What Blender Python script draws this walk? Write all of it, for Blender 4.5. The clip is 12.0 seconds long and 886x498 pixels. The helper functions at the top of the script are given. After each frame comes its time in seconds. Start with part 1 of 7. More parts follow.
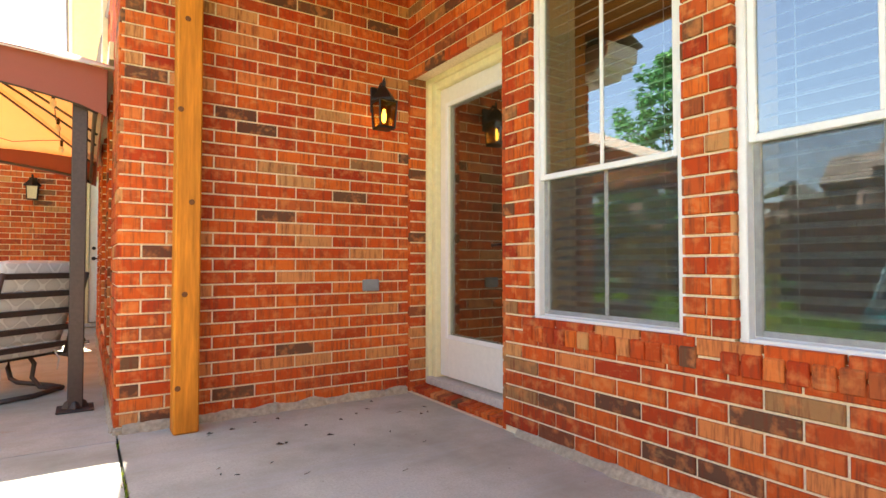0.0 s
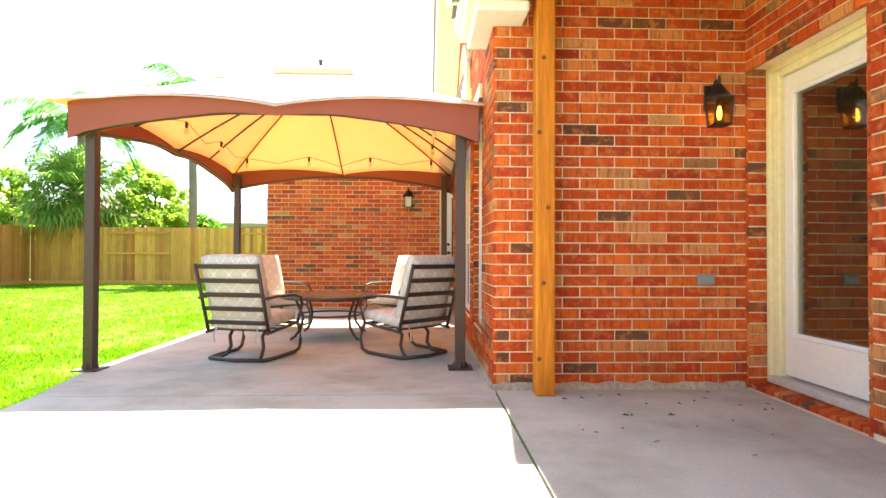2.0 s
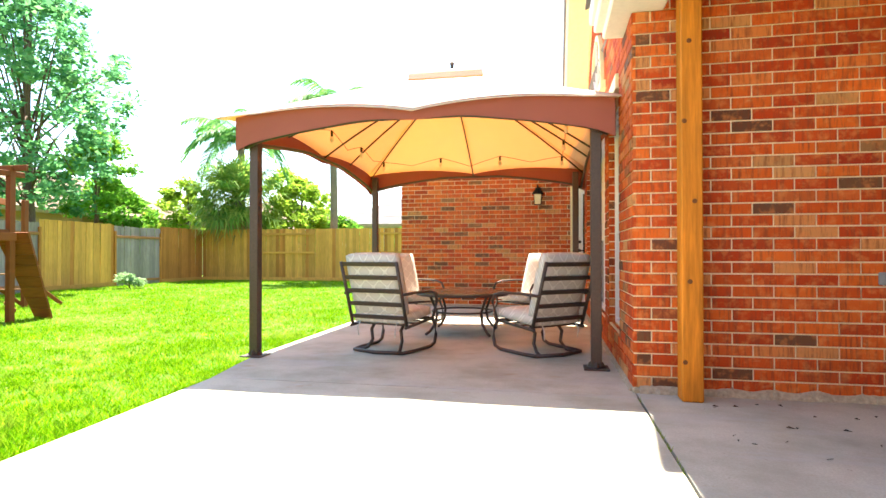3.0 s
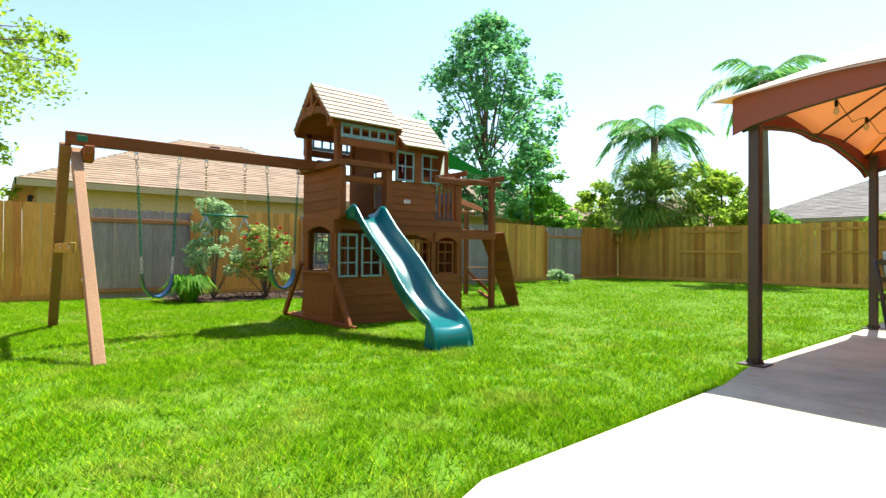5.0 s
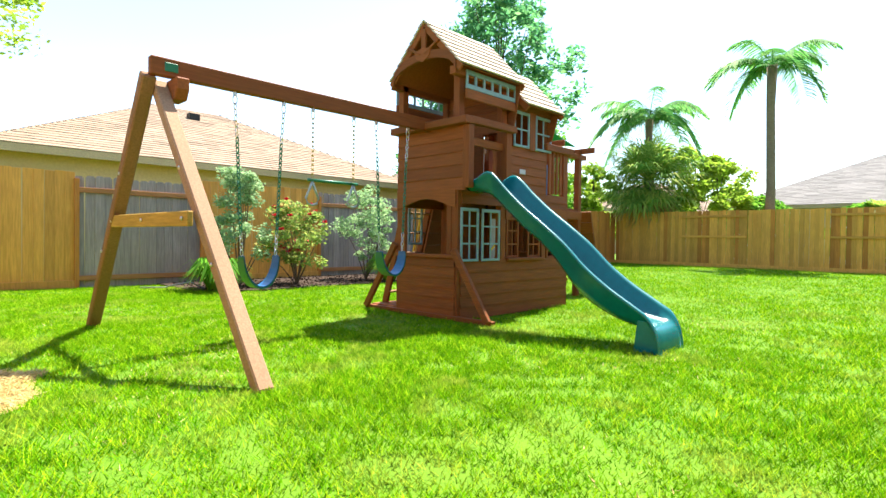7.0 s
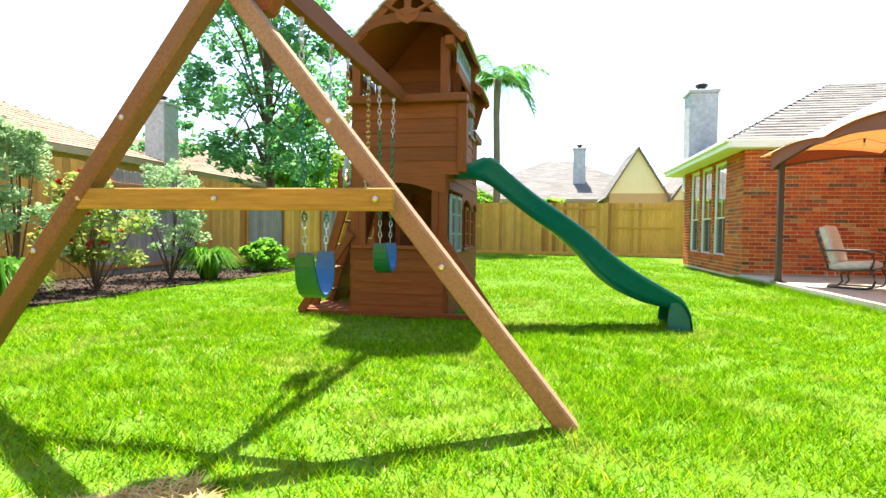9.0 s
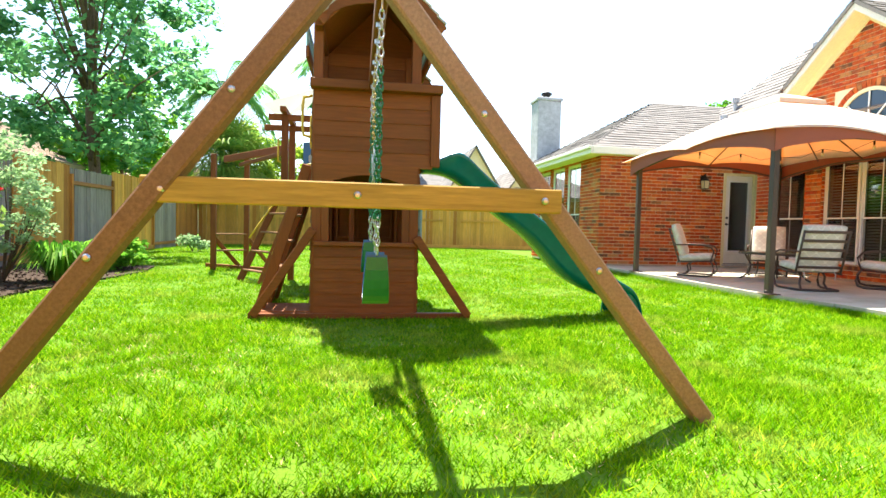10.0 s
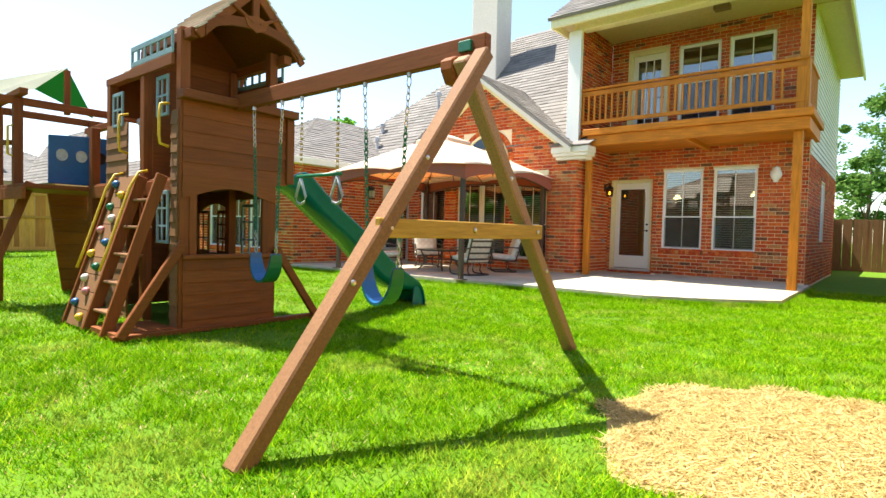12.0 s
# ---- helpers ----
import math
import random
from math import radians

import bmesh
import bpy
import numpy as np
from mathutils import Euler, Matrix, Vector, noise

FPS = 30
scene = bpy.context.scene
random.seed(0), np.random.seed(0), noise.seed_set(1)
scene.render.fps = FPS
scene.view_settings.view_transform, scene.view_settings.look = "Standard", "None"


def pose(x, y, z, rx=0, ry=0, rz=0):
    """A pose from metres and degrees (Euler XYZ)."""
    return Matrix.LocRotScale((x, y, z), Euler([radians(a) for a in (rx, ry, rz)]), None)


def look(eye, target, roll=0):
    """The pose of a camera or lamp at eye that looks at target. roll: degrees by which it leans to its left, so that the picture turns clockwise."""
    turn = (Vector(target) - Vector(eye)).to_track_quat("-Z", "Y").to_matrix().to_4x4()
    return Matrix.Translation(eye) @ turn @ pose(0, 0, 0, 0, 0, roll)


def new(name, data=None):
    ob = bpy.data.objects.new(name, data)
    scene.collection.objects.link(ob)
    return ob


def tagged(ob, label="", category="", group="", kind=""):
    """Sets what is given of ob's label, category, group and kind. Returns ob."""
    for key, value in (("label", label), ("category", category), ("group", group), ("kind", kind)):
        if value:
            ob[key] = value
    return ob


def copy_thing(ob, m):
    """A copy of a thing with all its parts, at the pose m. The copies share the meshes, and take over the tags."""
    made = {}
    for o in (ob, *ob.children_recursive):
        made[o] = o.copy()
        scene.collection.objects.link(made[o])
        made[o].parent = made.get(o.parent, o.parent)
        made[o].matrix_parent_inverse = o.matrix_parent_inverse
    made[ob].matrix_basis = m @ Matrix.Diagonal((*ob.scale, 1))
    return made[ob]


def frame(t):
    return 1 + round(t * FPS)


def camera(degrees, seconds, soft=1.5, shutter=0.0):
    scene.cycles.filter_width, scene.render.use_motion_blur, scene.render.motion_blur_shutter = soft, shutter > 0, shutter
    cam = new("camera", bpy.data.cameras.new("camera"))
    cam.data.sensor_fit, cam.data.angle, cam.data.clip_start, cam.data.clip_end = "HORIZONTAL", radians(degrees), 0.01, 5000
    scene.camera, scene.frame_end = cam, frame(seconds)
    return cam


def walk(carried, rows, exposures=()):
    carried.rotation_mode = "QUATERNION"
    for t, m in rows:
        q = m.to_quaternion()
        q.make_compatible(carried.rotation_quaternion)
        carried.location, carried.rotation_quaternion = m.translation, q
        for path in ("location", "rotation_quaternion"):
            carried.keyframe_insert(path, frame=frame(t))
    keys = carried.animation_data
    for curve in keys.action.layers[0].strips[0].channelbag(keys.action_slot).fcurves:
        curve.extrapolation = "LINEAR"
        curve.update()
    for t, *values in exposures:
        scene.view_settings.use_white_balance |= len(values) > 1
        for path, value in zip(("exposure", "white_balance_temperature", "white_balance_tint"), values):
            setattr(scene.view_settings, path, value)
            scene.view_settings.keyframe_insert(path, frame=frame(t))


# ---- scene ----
PATH = [
    (0, (0.545, 0.387, 0.923), (1.64, 2.06, 0.977), 0.0),
    (0.5, (0.453, 0.117, 0.899), (1.354, 1.902, 0.95), 0.1),
    (1, (0.395, 0.047, 0.907), (1.058, 1.933, 0.952), 0.1),
    (1.5, (0.294, 0.034, 0.941), (0.646, 2.003, 0.971), -0.1),
    (2, (0.193, 0.013, 0.931), (0.268, 2.011, 0.959), 0.2),
    (2.5, (0.155, 0.016, 0.926), (0.005, 2.01, 0.952), 0.1),
    (4.5, (-0.179, -0.189, 0.913), (-1.397, 1.397, 0.928), 0.2),
    (5, (-0.680, -0.190, 0.885), (-2.225, 1.080, 0.901), 0.4),
    (5.5, (-1.199, -0.277, 0.829), (-2.98, 0.632, 0.834), 0.5),
    (6, (-1.851, -0.413, 0.712), (-3.632, 0.496, 0.717), 0.5),
    (6.5, (-2.542, -0.672, 0.727), (-4.207, 0.435, 0.717), 0.6),
    (7, (-3.237, -1.053, 0.803), (-4.628, 0.384, 0.765), 0.8),
    (7.5, (-3.882, -1.466, 0.894), (-5.05, 0.156, 0.831), 0.8),
    (9.5, (-7.169, -2.009, 0.753), (-7.227, -0.011, 0.687), 1.0),
    (10, (-7.906, -1.888, 0.798), (-7.598, 0.086, 0.714), 1.4),
    (10.5, (-8.596, -1.824, 0.784), (-7.8, 0.009, 0.708), 1.5),
    (11, (-9.326, -1.728, 0.853), (-8.207, -0.072, 0.783), 1.4),
    (11.5, (-10.006, -1.649, 0.848), (-8.639, -0.191, 0.779), 1.4),
    (12, (-10.692, -1.635, 0.907), (-9.144, -0.371, 0.841), 1.5),
]
EXPOSURES = [(0, 2.7, 6850, 9), (1.5, 2.85, 6900, 9), (2.5, 2.8, 6900, 9), (4.5, 1.55, 6600, 7), (5.5, 1.5, 6550, 7), (7.5, 2.05, 6750, 8), (9.5, 2.1, 6850, 8), (10.5, 2.0, 6850, 8), (12, 1.65, 6850, 8)]
cam = camera(77.9, 12.0)
walk(cam, [(t, look(eye, aim, lean)) for t, eye, aim, lean in PATH], EXPOSURES)

# ---- world, sun ----
TO_SUN = Vector((-0.10, 0.48, 1.0)).normalized()
world = bpy.data.worlds.new("world")
scene.world = world
world.use_nodes = True
sky = world.node_tree.nodes.new("ShaderNodeTexSky")
sky.sky_type = "NISHITA"
sky.sun_disc = False
sky.sun_elevation = math.asin(TO_SUN.z)
sky.sun_rotation = math.atan2(TO_SUN.x, TO_SUN.y)
sky.air_density, sky.dust_density, sky.ozone_density = 1.0, 0.6, 1.0
world.node_tree.links.new(sky.outputs[0], world.node_tree.nodes["Background"].inputs[0])
world.node_tree.nodes["Background"].inputs[1].default_value = 0.11
sun = new("sun", bpy.data.lights.new("sun", "SUN"))
sun.data.energy = 4.6
sun.data.angle = radians(0.6)
sun.data.color = (1.0, 0.95, 0.86)
sun.matrix_world = look(TO_SUN * 60, (0, 0, 0))

# ---- helpers for building ----
GZ = -0.105  # height of the lawn; the patio's top is 0
rng = random.Random(7)


class Builder:
    """Collects verts and faces of one mesh."""

    def __init__(self):
        self.v, self.f = [], []

    def add(self, verts, faces):
        n = len(self.v)
        self.v += [tuple(p) for p in verts]
        self.f += [tuple(i + n for i in q) for q in faces]
        return self

    def box(self, lo, hi):
        (a, b, c), (d, e, f) = lo, hi
        return self.add([(a, b, c), (d, b, c), (d, e, c), (a, e, c), (a, b, f), (d, b, f), (d, e, f), (a, e, f)],
                        [(0, 3, 2, 1), (4, 5, 6, 7), (0, 1, 5, 4), (1, 2, 6, 5), (2, 3, 7, 6), (3, 0, 4, 7)])

    def beam(self, p, q, w, h, up=(0, 0, 1)):
        """A bar of section w by h from p to q; h lies along up."""
        p, q, up = Vector(p), Vector(q), Vector(up)
        d = (q - p).normalized()
        s = d.cross(up)
        if s.length < 1e-4:
            s = d.cross(Vector((1, 0, 0)))
        s.normalize()
        u = s.cross(d)
        s, u = s * w / 2, u * h / 2
        return self.add([p - s - u, p + s - u, p + s + u, p - s + u, q - s - u, q + s - u, q + s + u, q - s + u],
                        [(0, 1, 2, 3), (7, 6, 5, 4), (0, 4, 5, 1), (1, 5, 6, 2), (2, 6, 7, 3), (3, 7, 4, 0)])

    def tube(self, pts, r, n=8, flat=1.0):
        """A round bar along pts; r a number or a list."""
        pts = [Vector(p) for p in pts]
        rs = r if isinstance(r, (list, tuple)) else [r] * len(pts)
        ref = Vector((0, 0, 1)) if abs((pts[-1] - pts[0]).normalized().z) < 0.9 else Vector((1, 0, 0))
        vs, fs = [], []
        for i, p in enumerate(pts):
            d = (pts[min(i + 1, len(pts) - 1)] - pts[max(i - 1, 0)]).normalized()
            a = d.cross(ref).normalized()
            b = a.cross(d)
            for k in range(n):
                t = 2 * math.pi * k / n
                vs.append(p + rs[i] * (math.cos(t) * a + flat * math.sin(t) * b))
        for i in range(len(pts) - 1):
            for k in range(n):
                fs.append((i * n + k, i * n + (k + 1) % n, (i + 1) * n + (k + 1) % n, (i + 1) * n + k))
        fs += [tuple(range(n - 1, -1, -1)), tuple((len(pts) - 1) * n + k for k in range(n))]
        return self.add(vs, fs)

    def slab(self, poly, off):
        """A flat polygon (3D points) made thick by the vector off."""
        n = len(poly)
        poly = [Vector(p) for p in poly]
        off = Vector(off)
        return self.add(poly + [p + off for p in poly], [tuple(range(n - 1, -1, -1)), tuple(range(n, 2 * n))]
                        + [(i, (i + 1) % n, n + (i + 1) % n, n + i) for i in range(n)])

    def lathe(self, prof, at=(0, 0, 0), n=12):
        vs = [(at[0] + r * math.cos(2 * math.pi * k / n), at[1] + r * math.sin(2 * math.pi * k / n), at[2] + z) for r, z in prof for k in range(n)]
        fs = [(i * n + k, i * n + (k + 1) % n, (i + 1) * n + (k + 1) % n, (i + 1) * n + k) for i in range(len(prof) - 1) for k in range(n)]
        return self.add(vs, fs + [tuple(range(n - 1, -1, -1)), tuple((len(prof) - 1) * n + k for k in range(n))])

    def mesh(self, name, mat, bevel=0.0, smooth=False):
        me = bpy.data.meshes.new(name)
        me.from_pydata(self.v, [], self.f)
        if bevel or smooth:
            bm = bmesh.new()
            bm.from_mesh(me)
            bmesh.ops.recalc_face_normals(bm, faces=bm.faces)
            if bevel:
                sharp = [e for e in bm.edges if len(e.link_faces) == 2 and e.calc_face_angle(0) > 0.6]
                bmesh.ops.bevel(bm, geom=sharp, offset=bevel, segments=1, affect="EDGES", clamp_overlap=True)
            for f in bm.faces:
                f.smooth = smooth
            bm.to_mesh(me)
            bm.free()
        me.materials.append(mat)
        return me

    def make(self, name, mat, parent=None, label="", bevel=0.0, smooth=False):
        ob = new(name, self.mesh(name, mat, bevel, smooth))
        if parent:
            ob.parent = parent
            ob.matrix_parent_inverse = parent.matrix_basis.inverted()
        return tagged(ob, label)


def thing(name, at, label, category, group="", turn=0):
    ob = new(name)
    ob.matrix_basis = pose(*at, 0, 0, turn)
    ob.empty_display_size = 0.1
    return tagged(ob, label, category, group)


def structure(ob, label="", category=""):
    return tagged(ob, label, category, kind="structure")


def adopt(ob, parent):
    ob.parent = parent
    ob.matrix_parent_inverse = parent.matrix_basis.inverted()
    return ob


# ---- materials ----
def nodes_of(name, rough=0.6, metal=0.0):
    m = bpy.data.materials.new(name)
    m.use_nodes = True
    nt = m.node_tree
    b = nt.nodes["Principled BSDF"]
    b.inputs["Roughness"].default_value = rough
    b.inputs["Metallic"].default_value = metal
    return m, nt, b


def noise_node(nt, vec, scale, detail=4, rough=0.6):
    n = nt.nodes.new("ShaderNodeTexNoise")
    n.inputs["Scale"].default_value, n.inputs["Detail"].default_value, n.inputs["Roughness"].default_value = scale, detail, rough
    if vec:
        nt.links.new(vec, n.inputs["Vector"])
    return n.outputs["Fac"]


def ramp_node(nt, fac, stops):
    r = nt.nodes.new("ShaderNodeValToRGB")
    el = r.color_ramp.elements
    while len(el) < len(stops):
        el.new(0.5)
    for e, (p, c) in zip(el, stops):
        e.position, e.color = p, (*c, 1)
    nt.links.new(fac, r.inputs[0])
    return r.outputs[0]


def mix_node(nt, fac, a, b, how="MIX"):
    x = nt.nodes.new("ShaderNodeMix")
    x.data_type, x.blend_type = "RGBA", how
    for sock, val in ((x.inputs[0], fac), (x.inputs[6], a), (x.inputs[7], b)):
        if isinstance(val, (int, float)):
            sock.default_value = val
        elif isinstance(val, tuple):
            sock.default_value = (*val, 1)
        else:
            nt.links.new(val, sock)
    return x.outputs[2]


def bump_node(nt, b, height, strength, dist=0.01):
    n = nt.nodes.new("ShaderNodeBump")
    n.inputs["Strength"].default_value, n.inputs["Distance"].default_value = strength, dist
    nt.links.new(height, n.inputs["Height"])
    nt.links.new(n.outputs[0], b.inputs["Normal"])


def position(nt, scale=(1, 1, 1)):
    g = nt.nodes.new("ShaderNodeNewGeometry")
    if scale == (1, 1, 1):
        return g.outputs["Position"]
    m = nt.nodes.new("ShaderNodeVectorMath")
    m.operation = "MULTIPLY"
    m.inputs[1].default_value = scale
    nt.links.new(g.outputs["Position"], m.inputs[0])
    return m.outputs[0]


def shade(c, k):
    return tuple(min(1, x * k) for x in c)


def surface(name, col, rough=0.6, metal=0.0, var=0.25, fine=40, broad=1.5, bump=0.15, stretch=(1, 1, 1), second=None, rand=0.0):
    """A surface with grain and broad stains; rand varies it from piece to piece."""
    m, nt, b = nodes_of(name, rough, metal)
    if rough >= 0.6:
        b.inputs["Specular IOR Level"].default_value = 0.2
    p = position(nt, stretch)
    f = noise_node(nt, p, fine, 5, 0.65)
    g = noise_node(nt, position(nt), broad, 3)
    c = ramp_node(nt, f, [(0.3, shade(col, 1 - var)), (0.7, shade(col, 1 + var))])
    c = mix_node(nt, g, c, second or shade(col, 1 - 0.8 * var), "MIX") if second else mix_node(nt, ramp_node(nt, g, [(0.35, (0.0,) * 3), (0.7, (0.5,) * 3)]), c, shade(col, 1 - var))
    if rand:
        o = nt.nodes.new("ShaderNodeObjectInfo")
        c = mix_node(nt, 1.0, c, ramp_node(nt, o.outputs["Random"], [(0.0, (1 - rand,) * 3), (1.0, (1.0,) * 3)]), "MULTIPLY")
    nt.links.new(c, b.inputs["Base Color"])
    if bump:
        bump_node(nt, b, f, bump, 0.004)
    return m


def brick_mat(name, per_piece):
    m, nt, b = nodes_of(name, 0.85)
    b.inputs["Specular IOR Level"].default_value = 0.2
    if per_piece:
        o = nt.nodes.new("ShaderNodeObjectInfo").outputs["Random"]
    else:
        o = nt.nodes.new("ShaderNodeNewGeometry").outputs["Random Per Island"]
    base = ramp_node(nt, o, [(0.0, (0.58, 0.090, 0.014)), (0.25, (0.43, 0.046, 0.009)), (0.48, (0.66, 0.135, 0.020)), (0.66, (0.33, 0.028, 0.008)),
                             (0.78, (0.58, 0.12, 0.025)), (0.83, (0.11, 0.045, 0.026)), (0.89, (0.15, 0.07, 0.035)), (0.925, (0.55, 0.27, 0.10)), (1.0, (0.66, 0.16, 0.035))])
    p = position(nt)
    streak = noise_node(nt, position(nt, (60, 60, 6)), 1.0, 3)
    grit = noise_node(nt, p, 160, 3, 0.7)
    blot = noise_node(nt, p, 14, 3)
    c = mix_node(nt, ramp_node(nt, streak, [(0.48, (0, 0, 0)), (0.68, (0.75,) * 3)]), base, (0.17, 0.045, 0.02))
    c = mix_node(nt, ramp_node(nt, blot, [(0.50, (0, 0, 0)), (0.68, (0.55,) * 3)]), c, (0.70, 0.24, 0.075))
    pale = noise_node(nt, position(nt, (18, 18, 46)), 0.45, 3)
    c = mix_node(nt, ramp_node(nt, pale, [(0.64, (0, 0, 0)), (0.76, (0.4,) * 3)]), c, (0.64, 0.34, 0.14))
    c = mix_node(nt, ramp_node(nt, grit, [(0.62, (0, 0, 0)), (0.8, (0.6,) * 3)]), c, (0.08, 0.03, 0.02))
    nt.links.new(c, b.inputs["Base Color"])
    bump_node(nt, b, grit, 0.5, 0.003)
    return m


def glass_mat(name, gloss=0.12, tint=(0.92, 0.96, 0.95)):
    m = bpy.data.materials.new(name)
    m.use_nodes = True
    nt = m.node_tree
    nt.nodes.remove(nt.nodes["Principled BSDF"])
    tr, gl, fr, mx = (nt.nodes.new("ShaderNode" + k) for k in ("BsdfTransparent", "BsdfGlossy", "LayerWeight", "MixShader"))
    tr.inputs[0].default_value = (*tint, 1)
    gl.inputs["Roughness"].default_value = 0.01
    fr.inputs[0].default_value = 0.5
    curve = nt.nodes.new("ShaderNodeMapRange")
    curve.interpolation_type = "SMOOTHSTEP"
    for i, v in enumerate((0.3, 1.0, gloss, 0.85)):
        curve.inputs[i + 1].default_value = v
    nt.links.new(fr.outputs["Facing"], curve.inputs[0])
    nt.links.new(curve.outputs[0], mx.inputs[0])
    nt.links.new(tr.outputs[0], mx.inputs[1])
    nt.links.new(gl.outputs[0], mx.inputs[2])
    nt.links.new(mx.outputs[0], nt.nodes["Material Output"].inputs[0])
    return m


def leaf_mat(name, a, b2, c3, trans=0.35, upright=0.0, dry=None):
    m, nt, b = nodes_of(name, 0.5)
    isl = nt.nodes.new("ShaderNodeNewGeometry").outputs["Random Per Island"]
    big = noise_node(nt, position(nt), 0.9, 2)
    c = ramp_node(nt, isl, [(0.0, a), (0.5, b2), (1.0, c3)])
    c = mix_node(nt, ramp_node(nt, big, [(0.4, (0, 0, 0)), (0.65, (0.5,) * 3)]), c, shade(b2, 0.75))
    if dry:
        # worn, yellowed patches, then a finer mottling of darker green
        q = noise_node(nt, position(nt), 1.3, 5, 0.72)
        c = mix_node(nt, ramp_node(nt, q, [(0.52, (0, 0, 0)), (0.68, (0.5,) * 3)]), c, dry)
        q = noise_node(nt, position(nt), 11.0, 3, 0.7)
        c = mix_node(nt, ramp_node(nt, q, [(0.46, (0, 0, 0)), (0.66, (0.8,) * 3)]), c, shade(a, 0.7))
    nt.links.new(c, b.inputs["Base Color"])
    b.inputs["Specular IOR Level"].default_value = 0.12
    tl = nt.nodes.new("ShaderNodeBsdfTranslucent")
    nt.links.new(c, tl.inputs[0])
    if dry:
        b.inputs["Specular IOR Level"].default_value = 0.02
        b.inputs["Roughness"].default_value = 0.9
    if upright:
        # a lawn's blades scatter light much like a level sheet
        v = nt.nodes.new("ShaderNodeVectorMath")
        v.operation = "ADD"
        v.inputs[1].default_value = (0, 0, upright)
        nt.links.new(nt.nodes.new("ShaderNodeNewGeometry").outputs["Normal"], v.inputs[0])
        u = nt.nodes.new("ShaderNodeVectorMath")
        u.operation = "NORMALIZE"
        nt.links.new(v.outputs[0], u.inputs[0])
        nt.links.new(u.outputs[0], b.inputs["Normal"])
    mx = nt.nodes.new("ShaderNodeMixShader")
    mx.inputs[0].default_value = trans
    nt.links.new(b.outputs[0], mx.inputs[1])
    nt.links.new(tl.outputs[0], mx.inputs[2])
    nt.links.new(mx.outputs[0], nt.nodes["Material Output"].inputs[0])
    return m


BRICK = brick_mat("brick_single", True)
BRICKS = brick_mat("brick_joined", False)
MORTAR = surface("mortar", (0.88, 0.71, 0.48), 0.95, var=0.2, fine=90, bump=0.4)
WHITE = surface("white_paint", (0.80, 0.77, 0.68), 0.45, var=0.06, fine=25, bump=0.05)
VINYL = surface("white_vinyl", (0.80, 0.80, 0.78), 0.4, var=0.05, fine=30, bump=0.03)
CREAM = surface("cream_trim_paint", (0.80, 0.72, 0.42), 0.5, var=0.1, fine=20, bump=0.08)
SOFFIT = surface("tan_soffit_paint", (0.62, 0.50, 0.28), 0.6, var=0.1, fine=14, bump=0.05)
SIDING = surface("pale_siding", (0.66, 0.60, 0.54), 0.6, var=0.1, fine=20, bump=0.05)
CEDAR_V = surface("cedar_upright", (0.62, 0.215, 0.02), 0.6, var=0.35, fine=9, stretch=(4, 4, 0.3), bump=0.2, rand=0.2)
CEDAR_H = surface("cedar_level", (0.60, 0.20, 0.02), 0.6, var=0.35, fine=9, stretch=(4, 0.3, 4), bump=0.2, rand=0.2)


def concrete_mat():
    """Broomed concrete with grey clouds, brown water stains and dark specks."""
    m, nt, b = nodes_of("concrete", 0.9)
    b.inputs["Specular IOR Level"].default_value = 0.15
    p = position(nt)
    fine = noise_node(nt, p, 90, 5, 0.7)
    cloud = noise_node(nt, p, 1.6, 5, 0.62)
    rust = noise_node(nt, position(nt, (1.0, 1.6, 1.0)), 2.3, 5, 0.7)
    smear = noise_node(nt, position(nt, (0.5, 3.0, 1.0)), 1.4, 5, 0.65)
    speck = noise_node(nt, p, 26, 2)
    c = ramp_node(nt, fine, [(0.3, (0.43, 0.40, 0.315)), (0.7, (0.58, 0.545, 0.44))])
    c = mix_node(nt, ramp_node(nt, cloud, [(0.42, (0, 0, 0)), (0.66, (0.95,) * 3)]), c, (0.36, 0.33, 0.25))
    c = mix_node(nt, ramp_node(nt, smear, [(0.52, (0, 0, 0)), (0.70, (0.55,) * 3)]), c, (0.46, 0.45, 0.42))
    c = mix_node(nt, ramp_node(nt, rust, [(0.62, (0, 0, 0)), (0.76, (0.6,) * 3)]), c, (0.36, 0.20, 0.09))
    c = mix_node(nt, ramp_node(nt, speck, [(0.70, (0, 0, 0)), (0.80, (0.6,) * 3)]), c, (0.14, 0.12, 0.10))
    nt.links.new(c, b.inputs["Base Color"])
    bump_node(nt, b, fine, 0.3, 0.004)
    return m


CONCRETE = concrete_mat()
FOUND = surface("foundation_edge", (0.42, 0.35, 0.25), 0.95, var=0.3, fine=40, bump=0.5)
GLASS = glass_mat("window_glass", 0.18, (0.66, 0.72, 0.72))
AMBER = glass_mat("amber_glass", 0.06, (0.80, 0.62, 0.26))
CLEAR = glass_mat("clear_glass", 0.05, (0.97, 0.98, 0.97))


def screen_mat():
    """Fine dark mesh: half open, half charcoal thread."""
    m, nt, b = nodes_of("insect_mesh", 0.7)
    b.inputs["Base Color"].default_value = (0.035, 0.037, 0.04, 1)
    clear, mx = nt.nodes.new("ShaderNodeBsdfTransparent"), nt.nodes.new("ShaderNodeMixShader")
    weave = noise_node(nt, position(nt), 30, 2)
    nt.links.new(ramp_node(nt, weave, [(0.3, (0.20,) * 3), (0.7, (0.28,) * 3)]), mx.inputs[0])
    nt.links.new(clear.outputs[0], mx.inputs[1])
    nt.links.new(b.outputs[0], mx.inputs[2])
    nt.links.new(mx.outputs[0], nt.nodes["Material Output"].inputs[0])
    return m


